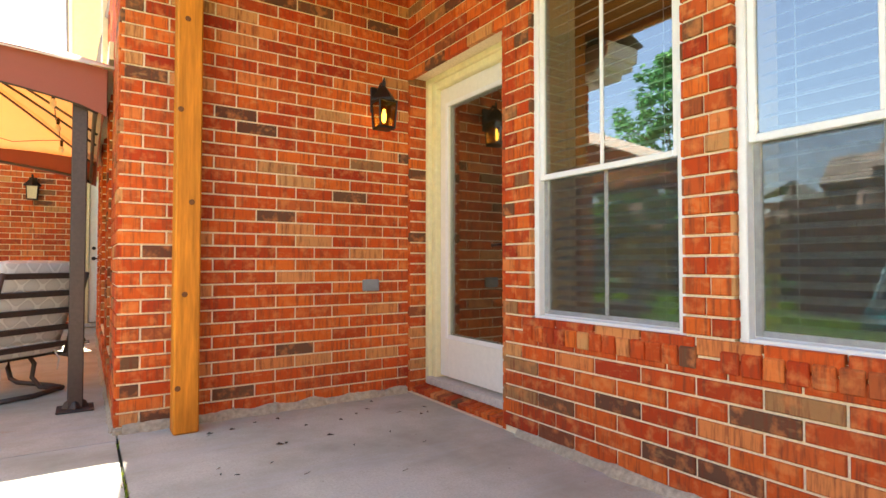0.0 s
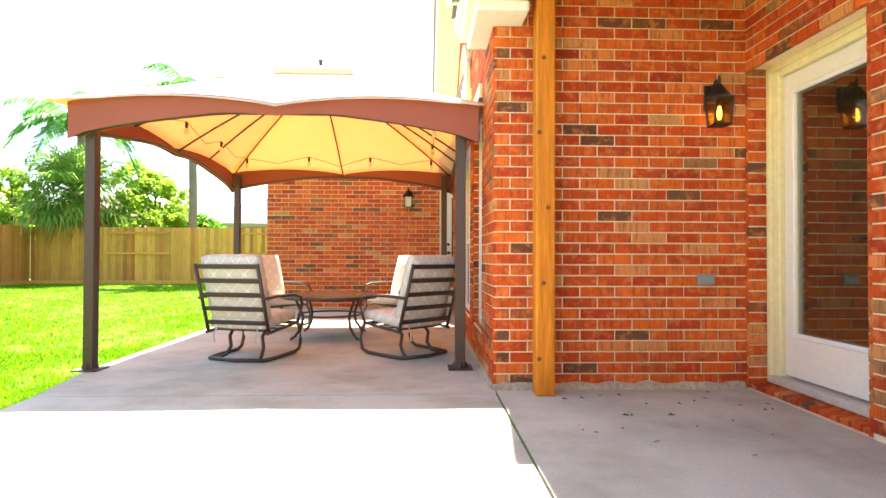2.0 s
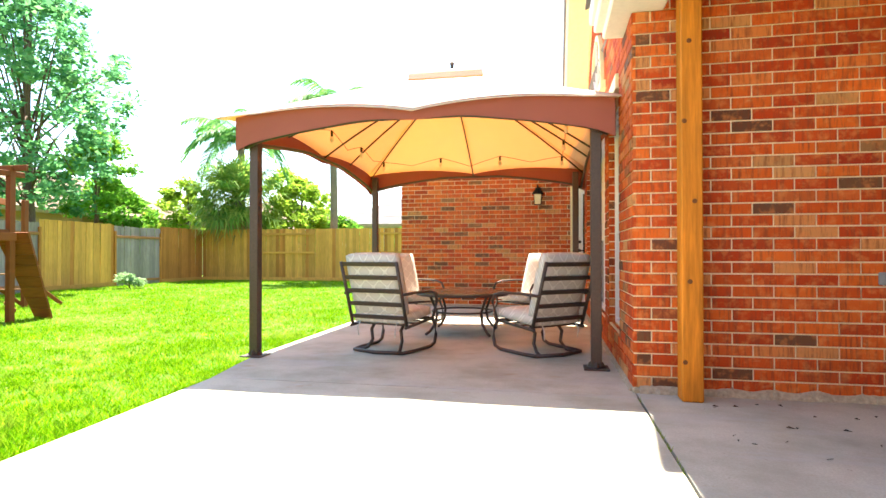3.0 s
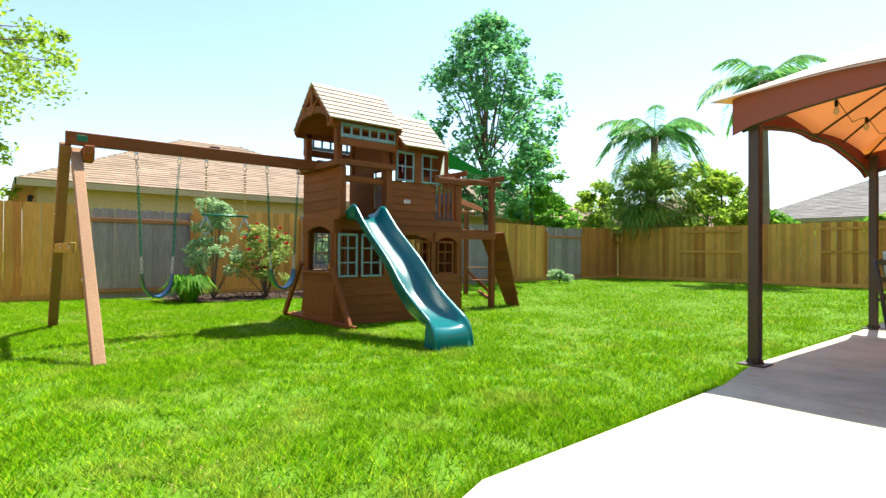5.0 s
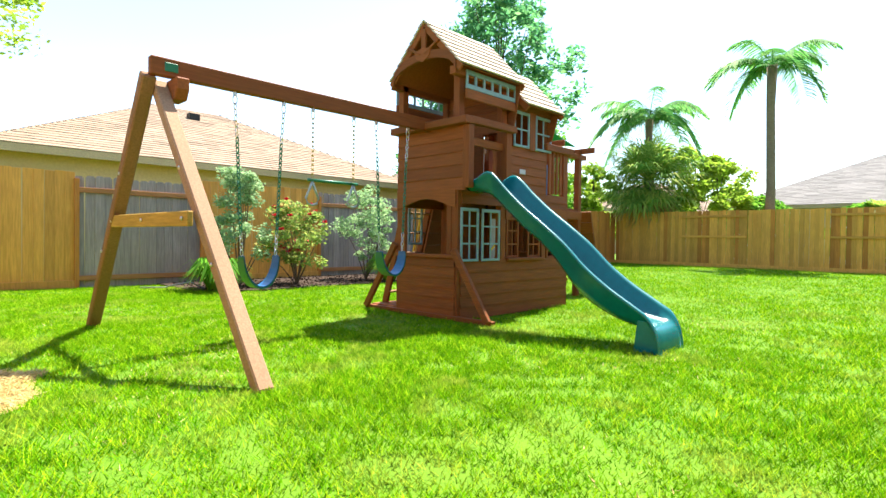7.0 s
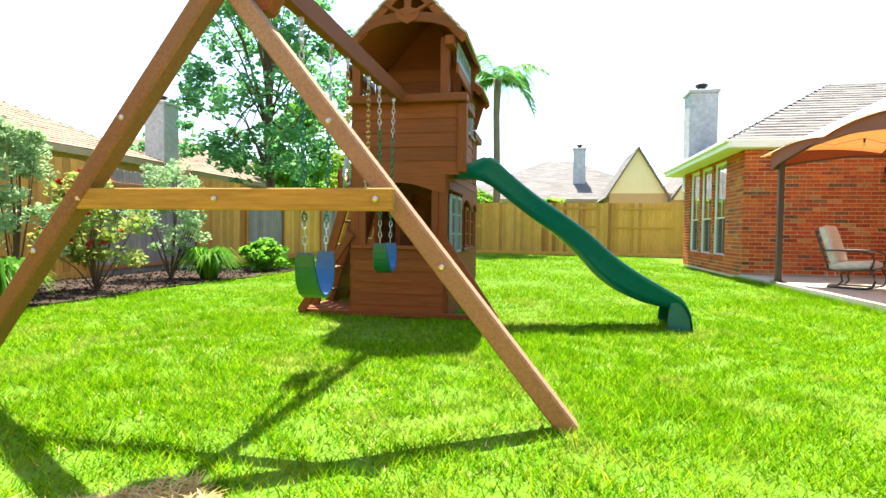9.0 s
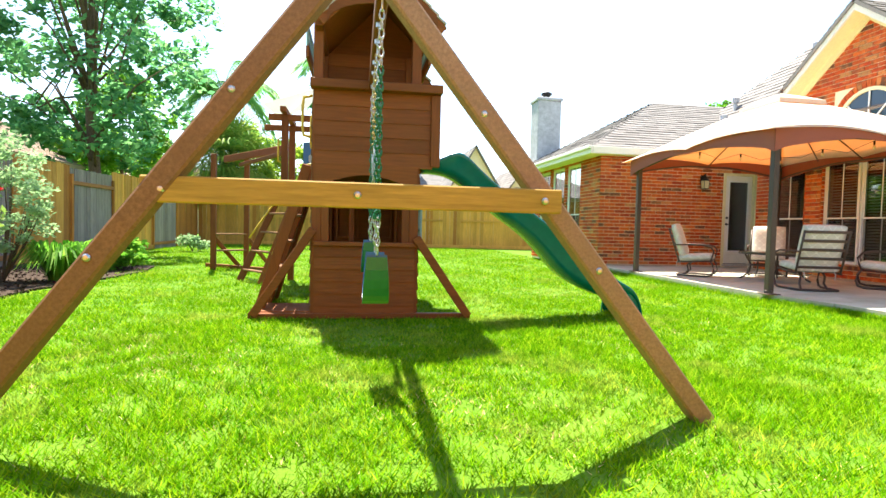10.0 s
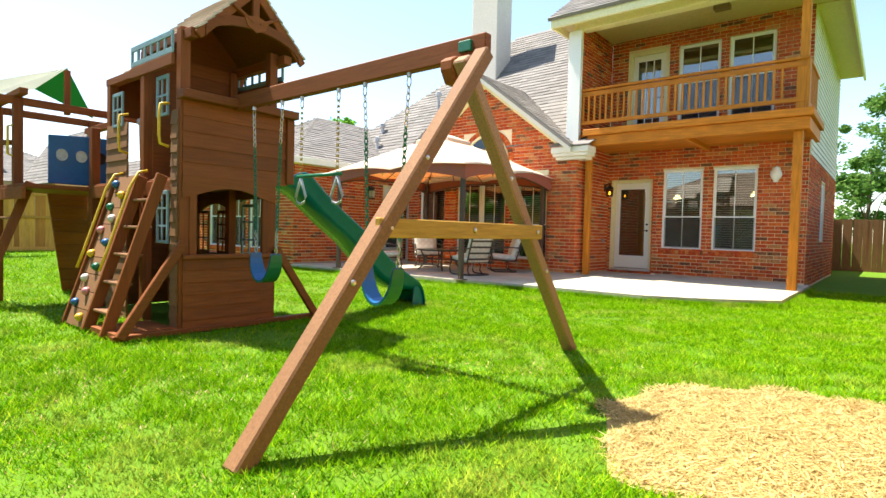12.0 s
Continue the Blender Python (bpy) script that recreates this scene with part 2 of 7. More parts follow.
SCREEN = screen_mat()
BLIND = surface("blind_slat", (0.74, 0.73, 0.68), 0.5, var=0.05, fine=30, bump=0.02)
# inner walls coloured dark so that the rooms look unlit
ROOM = surface("shaded_room_wall", (0.10, 0.075, 0.05), 0.9, var=0.1, fine=5, bump=0)
BLACK = surface("black_metal", (0.03, 0.025, 0.022), 0.45, 0.6, var=0.3, fine=60, bump=0.1)
CHROME = surface("steel", (0.55, 0.54, 0.52), 0.3, 0.9, var=0.15, fine=50, bump=0.05)
GREYBOX = surface("grey_plastic", (0.23, 0.25, 0.27), 0.5, var=0.1, fine=40, bump=0.05)


def shingle_mat(name, col):
    m, nt, b = nodes_of(name, 0.95)
    isl = nt.nodes.new("ShaderNodeNewGeometry").outputs["Random Per Island"]
    c = ramp_node(nt, isl, [(0.0, shade(col, 0.75)), (1.0, shade(col, 1.2))])
    f = noise_node(nt, position(nt), 55, 4, 0.7)
    c = mix_node(nt, ramp_node(nt, f, [(0.35, (0, 0, 0)), (0.75, (0.7,) * 3)]), c, shade(col, 0.55))
    nt.links.new(c, b.inputs["Base Color"])
    bump_node(nt, b, f, 0.5, 0.01)
    return m


SHINGLE = shingle_mat("roof_shingle", (0.21, 0.195, 0.185))
SHINGLE_TAN = shingle_mat("tan_roof_shingle", (0.30, 0.21, 0.145))
BULB = bpy.data.materials.new("lit_bulb")
BULB.use_nodes = True
BULB.node_tree.nodes["Principled BSDF"].inputs["Emission Color"].default_value = (1.0, 0.75, 0.3, 1)
BULB.node_tree.nodes["Principled BSDF"].inputs["Emission Strength"].default_value = 3.5


# ---- walls of brick ----
class Plane:
    """A wall's face: u along it, v up, w out of it."""

    def __init__(self, origin, along, out):
        self.o, self.a, self.n = Vector(origin), Vector(along), Vector(out)

    def at(self, u, v, w=0.0):
        return self.o + self.a * u + Vector((0, 0, v)) + self.n * w

    def box(self, b, u0, u1, v0, v1, w0, w1):
        c = [self.at(u, v, w) for w in (w0, w1) for u, v in ((u0, v0), (u1, v0), (u1, v1), (u0, v1))]
        return b.add(c, [(0, 1, 2, 3), (7, 6, 5, 4), (0, 4, 5, 1), (1, 5, 6, 2), (2, 6, 7, 3), (3, 7, 4, 0)])


def wall_body(name, pl, u0, u1, v0, v1, thick, holes, mat, label, top=None):
    """A wall with openings right through it; top(u) cuts a gable."""
    us = sorted({u0, u1, *[x for h in holes for x in h[:2]]})
    vs = sorted({v0, v1, *[x for h in holes for x in h[2:]]})
    b = Builder()
    full = [[not any(h[0] < (a + c) / 2 < h[1] and h[2] < (d + e) / 2 < h[3] for h in holes) for d, e in zip(vs, vs[1:])] for a, c in zip(us, us[1:])]
    on = lambda i, j: 0 <= i < len(full) and 0 <= j < len(full[0]) and full[i][j]
    for i in range(len(full)):
        for j in range(len(full[0])):
            if not full[i][j]:
                continue
            a, c, d, e = us[i], us[i + 1], vs[j], vs[j + 1]
            q = [pl.at(a, d), pl.at(c, d), pl.at(c, e), pl.at(a, e)]
            r = [p - pl.n * thick for p in q]
            b.add(q + r, [(0, 1, 2, 3), (7, 6, 5, 4)] + [s for s, k in (((0, 4, 5, 1), on(i, j - 1)), ((1, 5, 6, 2), on(i + 1, j)), ((2, 6, 7, 3), on(i, j + 1)), ((3, 7, 4, 0), on(i - 1, j))) if not k])
    if top:
        pts = [(u, top(u)) for u in np.linspace(u0, u1, 41) if top(u) > v1 + 0.01]
        poly = [pl.at(u, v) for u, v in pts]
        b.slab([pl.at(pts[0][0], v1)] + poly + [pl.at(pts[-1][0], v1)], -pl.n * thick)
    return structure(b.make(name, mat), label)


COURSE, LONG, JOINT, PROUD = 0.077, 0.25, 0.011, 0.012
shared = {}


def one_brick(length, high, mat):
    """A brick with slightly rounded corners, u along x, face towards -y."""
    key = (round(length, 3), round(high, 3))
    if key not in shared:
        e, b = 0.004, Builder()
        l, h = key[0] / 2, key[1] / 2
        ring = lambda k, y: [(-l + k, y, -h + k), (l - k, y, -h + k), (l - k, y, h - k), (-l + k, y, h - k)]
        b.add(ring(0, 0.02) + ring(0, -PROUD + e) + ring(e, -PROUD), [(0, 1, 5, 4), (1, 2, 6, 5), (2, 3, 7, 6), (3, 0, 4, 7), (4, 5, 9, 8), (5, 6, 10, 9), (6, 7, 11, 10), (7, 4, 8, 11), (8, 9, 10, 11)])
        shared[key] = b.mesh("brick", mat)
    return shared[key]


def courses(pl, u0, u1, v0, v1, holes, top=None, shift=0.0, ends=(0, 0)):
    """The bricks' places: (u, v, length, height)."""
    out = []
    k = 0
    v = v0
    while v + 0.03 < v1 or (top and v < 9):
        mid = v + COURSE / 2
        a, c = u0, u1
        if top and mid > v1:
            ok = [u for u in np.linspace(u0, u1, 240) if top(u) > mid + 0.04]
            if len(ok) < 8:
                break
            a, c = ok[0], ok[-1]
        spans, x = [], a
        for h in sorted(h for h in holes if h[2] < mid < h[3]):
            spans.append((x, h[0]))
            x = max(x, h[1])
        spans.append((x, c))
        for s, e in spans:
            if e - s < 0.02:
                continue
            if e - s < 0.24 and len(spans) > 1 and e - s > 0.12:
                # narrow pier: a header and a closer, turned about in every course
                cut = s + (e - s) * (0.46, 0.56)[k % 2]
                out += [((s + cut) / 2, mid, cut - s - JOINT, COURSE - JOINT), ((cut + e) / 2, mid, e - cut - JOINT * 0.4, COURSE - JOINT)]
                continue
            base = u0 + shift + (LONG / 2 if k % 2 else 0)
            n0 = math.floor((s - base) / LONG)
            x = s
            while x < e - 0.015:
                nxt = min(e, base + (n0 + 1) * LONG)
                n0 += 1
                if e - nxt < 0.03:
                    nxt = e
                if nxt - x > 0.03:
                    out.append(((x + nxt) / 2, mid, nxt - x - JOINT, COURSE - JOINT))
                    x = nxt
        v += COURSE
        k += 1
    return out


def lay_single(pl, wall, places, most=300):
    """Bricks as pieces of the wall; those past the limit joined."""
    rot = Matrix((pl.a, -pl.n, Vector((0, 0, 1)))).transposed().to_4x4()
    for u, v, l, h in places[:most]:
        ob = new("brick", one_brick(l, h, BRICK))
        ob.matrix_basis = Matrix.Translation(pl.at(u, v)) @ rot
        ob.parent = wall
    if places[most:]:
        lay_joined(pl, wall, places[most:])


def lay_joined(pl, wall, places, name="brickwork"):
    b = Builder()
    e = 0.004
    for u, v, l, h in places:
        l, h = l / 2, h / 2
        j = rng.uniform(-0.002, 0.002)
        ring = lambda k, w: [pl.at(u - l + k, v - h + k, w), pl.at(u + l - k, v - h + k, w), pl.at(u + l - k, v + h - k, w), pl.at(u - l + k, v + h - k, w)]
        b.add(ring(0, -0.02) + ring(0, PROUD - e + j) + ring(e, PROUD + j), [(0, 1, 5, 4), (1, 2, 6, 5), (2, 3, 7, 6), (3, 0, 4, 7), (4, 5, 9, 8), (5, 6, 10, 9), (6, 7, 11, 10), (7, 4, 8, 11), (8, 9, 10, 11)])
    ob = b.make(name, BRICKS, wall)
    return tagged(ob, kind="stuff")


def reveal(wall, pl, hole, depth, sill=True):
    """Bricks round the inside of an opening and a rowlock sill."""
    u0, u1, v0, v1 = hole
    for u, way in ((u0, 1), (u1, -1)):
        side = Plane(pl.at(u, 0, -depth + 0.0), pl.n, pl.a * way)
        if depth < 0.07:
            first = math.ceil((v0 - 0.03) / COURSE)
            rows = [(0.5 * (depth + PROUD - 0.004), 0.03 + (k + 0.5) * COURSE, depth + PROUD - 0.004, COURSE - JOINT) for k in range(first, int((v1 - 0.03) / COURSE))]
        else:
            rows = courses(side, 0.0, depth + PROUD - 0.003, v0, v1, [], shift=0.02)
        lay_joined(side, wall, rows, "reveal_bricks")
    if sill:
        n = max(3, round((u1 - u0 + 0.1) / 0.078))
        step = (u1 - u0 + 0.1) / n
        for i in range(n):
            b = Builder()
            a, c = u0 - 0.05 + i * step + 0.004, u0 - 0.05 + (i + 1) * step - 0.004
            q = [(a, v0 - 0.090, 0.0), (a, v0 - 0.088, 0.020), (a, v0 - 0.012, 0.023), (a, v0 + 0.008, -depth + 0.03), (a, v0 - 0.08, -depth + 0.03)]
            b.slab([pl.at(*p) for p in q], pl.a * (c - a))
            adopt(new("sill_brick", b.mesh("sill_brick", BRICK, 0.004)), wall)


def window(name, pl, u0, u1, v0, v1, meet, depth, label, slats=True, mullions=1, screen=True):
    """A white vinyl sash window: frame, two sashes, panes, and blinds behind them."""
    w = structure(new(name), label, "window")
    w.matrix_basis = Matrix.Translation(pl.at((u0 + u1) / 2, v0, -depth))
    fw = 0.035
    b = Builder()
    for a, c, d, e in ((u0, u0 + fw, v0, v1), (u1 - fw, u1, v0, v1), (u0 + fw, u1 - fw, v0, v0 + fw), (u0 + fw, u1 - fw, v1 - fw, v1)):
        pl.box(b, a, c, d, e, -depth - 0.06, -depth + 0.03)
    b.make("window_frame", VINYL, w, bevel=0.004)
    for low, (d, e) in enumerate(((meet, v1 - fw), (v0 + fw, meet + 0.03))):
        off = -depth - 0.012 if low == 0 else -depth - 0.038
        b = Builder()
        s = 0.028
        for a, c, f, g in ((u0 + fw, u0 + fw + s, d, e), (u1 - fw - s, u1 - fw, d, e), (u0 + fw + s, u1 - fw - s, d, d + s), (u0 + fw + s, u1 - fw - s, e - s, e)):
            pl.box(b, a, c, f, g, off, off + 0.028)
        for k in range(mullions):
            m = u0 + (u1 - u0) * (k + 1) / (mullions + 1)
            pl.box(b, m - 0.009, m + 0.009, d + s, e - s, off + 0.008, off + 0.022)
        sash = b.make("sash", VINYL, w, bevel=0.003)
        b = Builder()
        pl.box(b, u0 + fw + s, u1 - fw - s, d + s, e - s, off + 0.012, off + 0.016)
        pane = b.make("pane", GLASS, sash)
        pane.visible_shadow = False
        if low and screen:
            b = Builder()
            pl.box(b, u0 + fw + 0.006, u1 - fw - 0.006, d + 0.008, e - 0.03, off + 0.03, off + 0.032)
            net = b.make("insect_screen", SCREEN, w, "dark mesh screen over the lower sash")
            net.visible_shadow = False
    if slats:
        bl = tagged(Builder().make("blind", BLIND, w), "pale slatted blind, let down")
        b = Builder()
        n = int((v1 - v0) / 0.052)
        for i in range(n):
            z = v1 - 0.05 - i * 0.052
            q = [pl.at(u0 + 0.04, z - 0.011, -depth - 0.075), pl.at(u1 - 0.04, z - 0.011, -depth - 0.075), pl.at(u1 - 0.04, z + 0.011, -depth - 0.12), pl.at(u0 + 0.04, z + 0.011, -depth - 0.12)]
            b.slab(q, (0, 0, -0.003))
        for u in (u0 + 0.16, u1 - 0.16):
            pl.box(b, u, u + 0.003, v0, v1, -depth - 0.074, -depth - 0.071)
        bl.data = b.mesh("blind", BLIND)
    return w


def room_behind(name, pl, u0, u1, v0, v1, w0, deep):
    """A room behind the openings, open to them; its dark colour makes the indoor shade."""
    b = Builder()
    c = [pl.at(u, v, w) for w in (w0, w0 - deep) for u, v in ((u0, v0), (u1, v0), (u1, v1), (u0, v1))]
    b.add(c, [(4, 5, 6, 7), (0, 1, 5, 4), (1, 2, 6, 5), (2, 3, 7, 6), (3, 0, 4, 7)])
    return structure(b.make(name, ROOM), "inner walls of a room, indoor shade in their dark colour")


def shingled(name, poly, label, mat=SHINGLE, rows=0.14, tab=0.3, parent=None):
    """A roof plane: poly's first two points are its lower edge, left to right; courses of shingles overlap upward."""
    p = [Vector(q) for q in poly]
    a = (p[1] - p[0]).normalized()
    n = (p[1] - p[0]).cross(p[2] - p[0]).normalized()
    if n.z < 0:
        n = -n
    up = n.cross(a)
    if up.z < 0:
        up = -up
    flat = [((q - p[0]).dot(a), (q - p[0]).dot(up)) for q in p]
    roof = Builder().slab(p, -n * 0.06).make(name, mat, parent)
    if not parent:
        structure(roof, label, "roof")
    b = Builder()
    top = max(v for _, v in flat)
    k, v = 0, 0.0
    while v < top - 0.02:
        mid = v + rows * 0.5
        xs = []
        for (x0, y0), (x1, y1) in zip(flat, flat[1:] + flat[:1]):
            if (y0 - mid) * (y1 - mid) < 0:
                xs.append(x0 + (x1 - x0) * (mid - y0) / (y1 - y0))
        xs.sort()
        if len(xs) >= 2:
            x = xs[0]
            while x < xs[-1] - 0.01:
                y = min(xs[-1], x + tab * rng.uniform(0.6, 1.4))
                h = rng.uniform(0.012, 0.022)
                q = lambda s, t, w: p[0] + a * s + up * t + n * w
                b.add([q(x, v, 0.0), q(y, v, 0.0), q(y, v, h), q(x, v, h), q(x, min(v + rows * 1.05, top), 0.003), q(y, min(v + rows * 1.05, top), 0.003)], [(0, 1, 2, 3), (3, 2, 5, 4)])
                x = y
        v += rows
        k += 1
    tagged(b.make("shingles", mat, roof), kind="stuff")
    return roof

# ---- ground and patio ----
def sheet(name, poly, z, thick, mat):
    return Builder().slab([(x, y, z) for x, y in poly], (0, 0, -thick)).make(name, mat)


GRASSGROUND = surface("lawn_soil", (0.06, 0.17, 0.006), 0.95, var=0.45, fine=60, broad=0.9, bump=0.4, second=(0.12, 0.20, 0.012))
b = Builder()
xs = [-400, -120, -50, *np.linspace(-14, 3, 30), 30, 120, 400]
ys = [-400, -120, -30, *np.linspace(-3, 21, 40), 60, 150, 400]
vs = []
for x in xs:
    for y in ys:
        inside = -14 < x < 3 and -3 < y < 21
        vs.append((x, y, GZ - 0.012 + (0.012 * noise.noise((x * 0.6, y * 0.6, 0)) if inside else 0)))
ny = len(ys)
b.add(vs, [(i * ny + j, (i + 1) * ny + j, (i + 1) * ny + j + 1, i * ny + j + 1) for i in range(len(xs) - 1) for j in range(ny - 1)])
structure(b.make("ground", GRASSGROUND, smooth=True), "green lawn and soil reaching outward", "ground")

PATIO = [((0.695, -0.4), (0.695, 3.725), (-2.36, 3.725), (-2.33, 3.2), (-2.28, 2.2), (-2.24, 1.3), (-2.0, 0.72), (-1.62, 0.1), (-1.18, -0.4)),
         ((0.71, -0.4), (2.7, -0.4), (2.7, 3.87), (0.71, 3.87)),
         ((0.70, 3.74), (0.70, 9.8), (-2.62, 9.8), (-2.57, 7.7), (-2.53, 4.6), (-2.37, 3.74)),
         ((0.70, 8.95), (1.5, 8.95), (1.5, 9.8), (0.70, 9.8))]
for k, poly in enumerate(PATIO):
    structure(sheet("patio", poly, 0.0 - 0.001 * k, 0.16, CONCRETE), "grey concrete patio slab with stains", "patio")
structure(sheet("pavement", [(-1.0, -0.35), (2.6, -0.35), (2.6, 9.7), (-2.45, 9.7), (-2.2, 3), (-2.0, 1.2)], -0.02, 0.12, surface("joint_dirt", (0.05, 0.05, 0.03), 1.0)), "dark dirt in the patio joints")

# ---- house: openings ----
DOORW = Plane((2.52, 0, 0), (0, 1, 0), (-1, 0, 0))
LAMPW = Plane((0.71, 3.87, 0), (1, 0, 0), (0, -1, 0))
GAB = Plane((0.70, 0, 0), (0, 1, 0), (-1, 0, 0))
FARW = Plane((0, 9.80, 0), (1, 0, 0), (0, -1, 0))
WING = Plane((-2.54, 0, 0), (0, 1, 0), (-1, 0, 0))
UPW = Plane((2.50, 0, 0), (0, 1, 0), (-1, 0, 0))
UPS = Plane((0, 3.88, 0), (1, 0, 0), (0, -1, 0))
SOUTH = Plane((0, -0.30, 0), (1, 0, 0), (0, -1, 0))
W1, W2, DR = (1.665, 2.555, 0.61, 2.47), (0.59, 1.475, 0.61, 2.47), (2.78, 3.86, 0.0, 2.285)
GA, GB, GC = (7.64, 8.55, 0.28, 2.27), (5.72, 7.25, 0.28, 2.27), (4.58, 5.42, 0.28, 2.27)
FD = (0.50, 1.36, 0.0, 2.22)
WW = [(10.9, 11.82, 0.3, 2.42), (11.96, 12.9, 0.3, 2.42), (13.04, 13.95, 0.3, 2.42)]
UD, U1, U2 = (2.50, 3.46, 3.2, 5.32), (1.41, 2.29, 3.5, 5.28), (0.36, 1.24, 3.5, 5.28)
gable = lambda y: 4.70 - 0.76 * abs(y - 6.42)

wall_door = wall_body("wall_patio_door", DOORW, -0.30, 3.90, -0.1, 2.95, 0.34, [W1, W2, DR], MORTAR, "red brick wall with door and windows")
wall_lamp = wall_body("wall_patio_lamp", LAMPW, 0.242, 1.83, -0.1, 2.95, 0.25, [], MORTAR, "red brick wall with a lantern")
wall_gable = wall_body("wall_gable", GAB, 3.87, 8.95, -0.1, 2.75, 0.25, [GA, GB, GC], MORTAR, "red brick gable wall with tall windows", gable)
wall_far = wall_body("wall_far", FARW, -2.288, 1.6, -0.1, 2.6, 0.25, [FD], MORTAR, "red brick wall with a white door")
wall_wing = wall_body("wall_wing", WING, 9.80, 14.56, -0.1, 2.6, 0.25, WW, MORTAR, "red brick wall with three tall windows")
wall_up = wall_body("wall_upper", UPW, -0.30, 3.87, 2.96, 5.7, 0.25, [UD, U1, U2], MORTAR, "brick wall behind the balcony")
wall_up_side = wall_body("wall_upper_side", UPS, 0.84, 2.50, 2.96, 5.7, 0.25, [], MORTAR, "brick side wall of the balcony")
wall_south = wall_body("wall_south", SOUTH, 2.862, 9.0, -0.1, 2.62, 0.25, [(5.0, 6.0, 0.9, 2.3)], MORTAR, "brick side wall of the house")
b = Builder()
b.box((0.72, 8.70, -0.1), (1.6, 8.94, 2.75)).box((1.5, 8.95, -0.1), (1.75, 9.79, 2.6)).box((-2.29, 14.3, -0.1), (6, 14.55, 2.6)).box((8.75, -0.04, -0.1), (9.0, 14.3, 5.6)).box((2.79, 3.64, 2.96), (8.7, 3.86, 5.7))
structure(b.make("wall_rest", SIDING), "plain closing walls of the house")
b = Builder()
for i in range(26):
    z = 2.66 + i * 0.115
    b.slab([(2.53, -0.315, z), (9.05, -0.315, z), (9.05, -0.30, z + 0.118), (2.53, -0.30, z + 0.118)], (0, 0.16, 0))
structure(b.make("wall_south_siding", SIDING), "pale lapped siding on the upper side wall")
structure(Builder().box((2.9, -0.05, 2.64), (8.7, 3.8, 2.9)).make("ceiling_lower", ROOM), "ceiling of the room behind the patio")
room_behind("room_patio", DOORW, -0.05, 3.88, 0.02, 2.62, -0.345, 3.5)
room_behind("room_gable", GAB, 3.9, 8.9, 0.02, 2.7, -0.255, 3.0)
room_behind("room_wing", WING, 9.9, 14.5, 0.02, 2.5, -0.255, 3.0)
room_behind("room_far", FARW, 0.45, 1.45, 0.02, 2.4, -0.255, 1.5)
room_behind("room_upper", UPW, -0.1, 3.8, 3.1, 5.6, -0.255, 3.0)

window("window_1", DOORW, 1.672, 2.548, 0.62, 2.46, 1.36, 0.045, "white sash window with half-open blinds")
window("window_2", DOORW, 0.597, 1.468, 0.62, 2.46, 1.36, 0.045, "white sash window with blinds, sky mirrored")
for k, g in enumerate((GA, GC)):
    window("window_%d" % (k + 3), GAB, g[0] + 0.01, g[1] - 0.01, g[2] + 0.01, g[3] - 0.01, 1.1, 0.08, "tall white sash window with closed blinds")
mid = (GB[0] + GB[1]) / 2
for k in range(2):
    window("window_%d" % (k + 5), GAB, (GB[0] + 0.01, mid + 0.012)[k], (mid - 0.012, GB[1] - 0.01)[k], 0.29, 2.26, 1.1, 0.08, "tall white window of a pair, blinds down")
for k, g in enumerate(WW):
    window("window_%d" % (k + 7), WING, g[0] + 0.01, g[1] - 0.01, g[2] + 0.01, g[3] - 0.01, 1.15, 0.06, "tall white window with mirrored garden", slats=False)
for k, g in enumerate((U1, U2)):
    window("window_%d" % (k + 10), UPW, g[0] + 0.01, g[1] - 0.01, g[2] + 0.01, g[3] - 0.01, 4.4, 0.06, "white balcony window mirroring blue sky", slats=False)
window("window_12", SOUTH, 5.01, 5.99, 0.91, 2.29, 1.6, 0.06, "white side window of the house", slats=False)


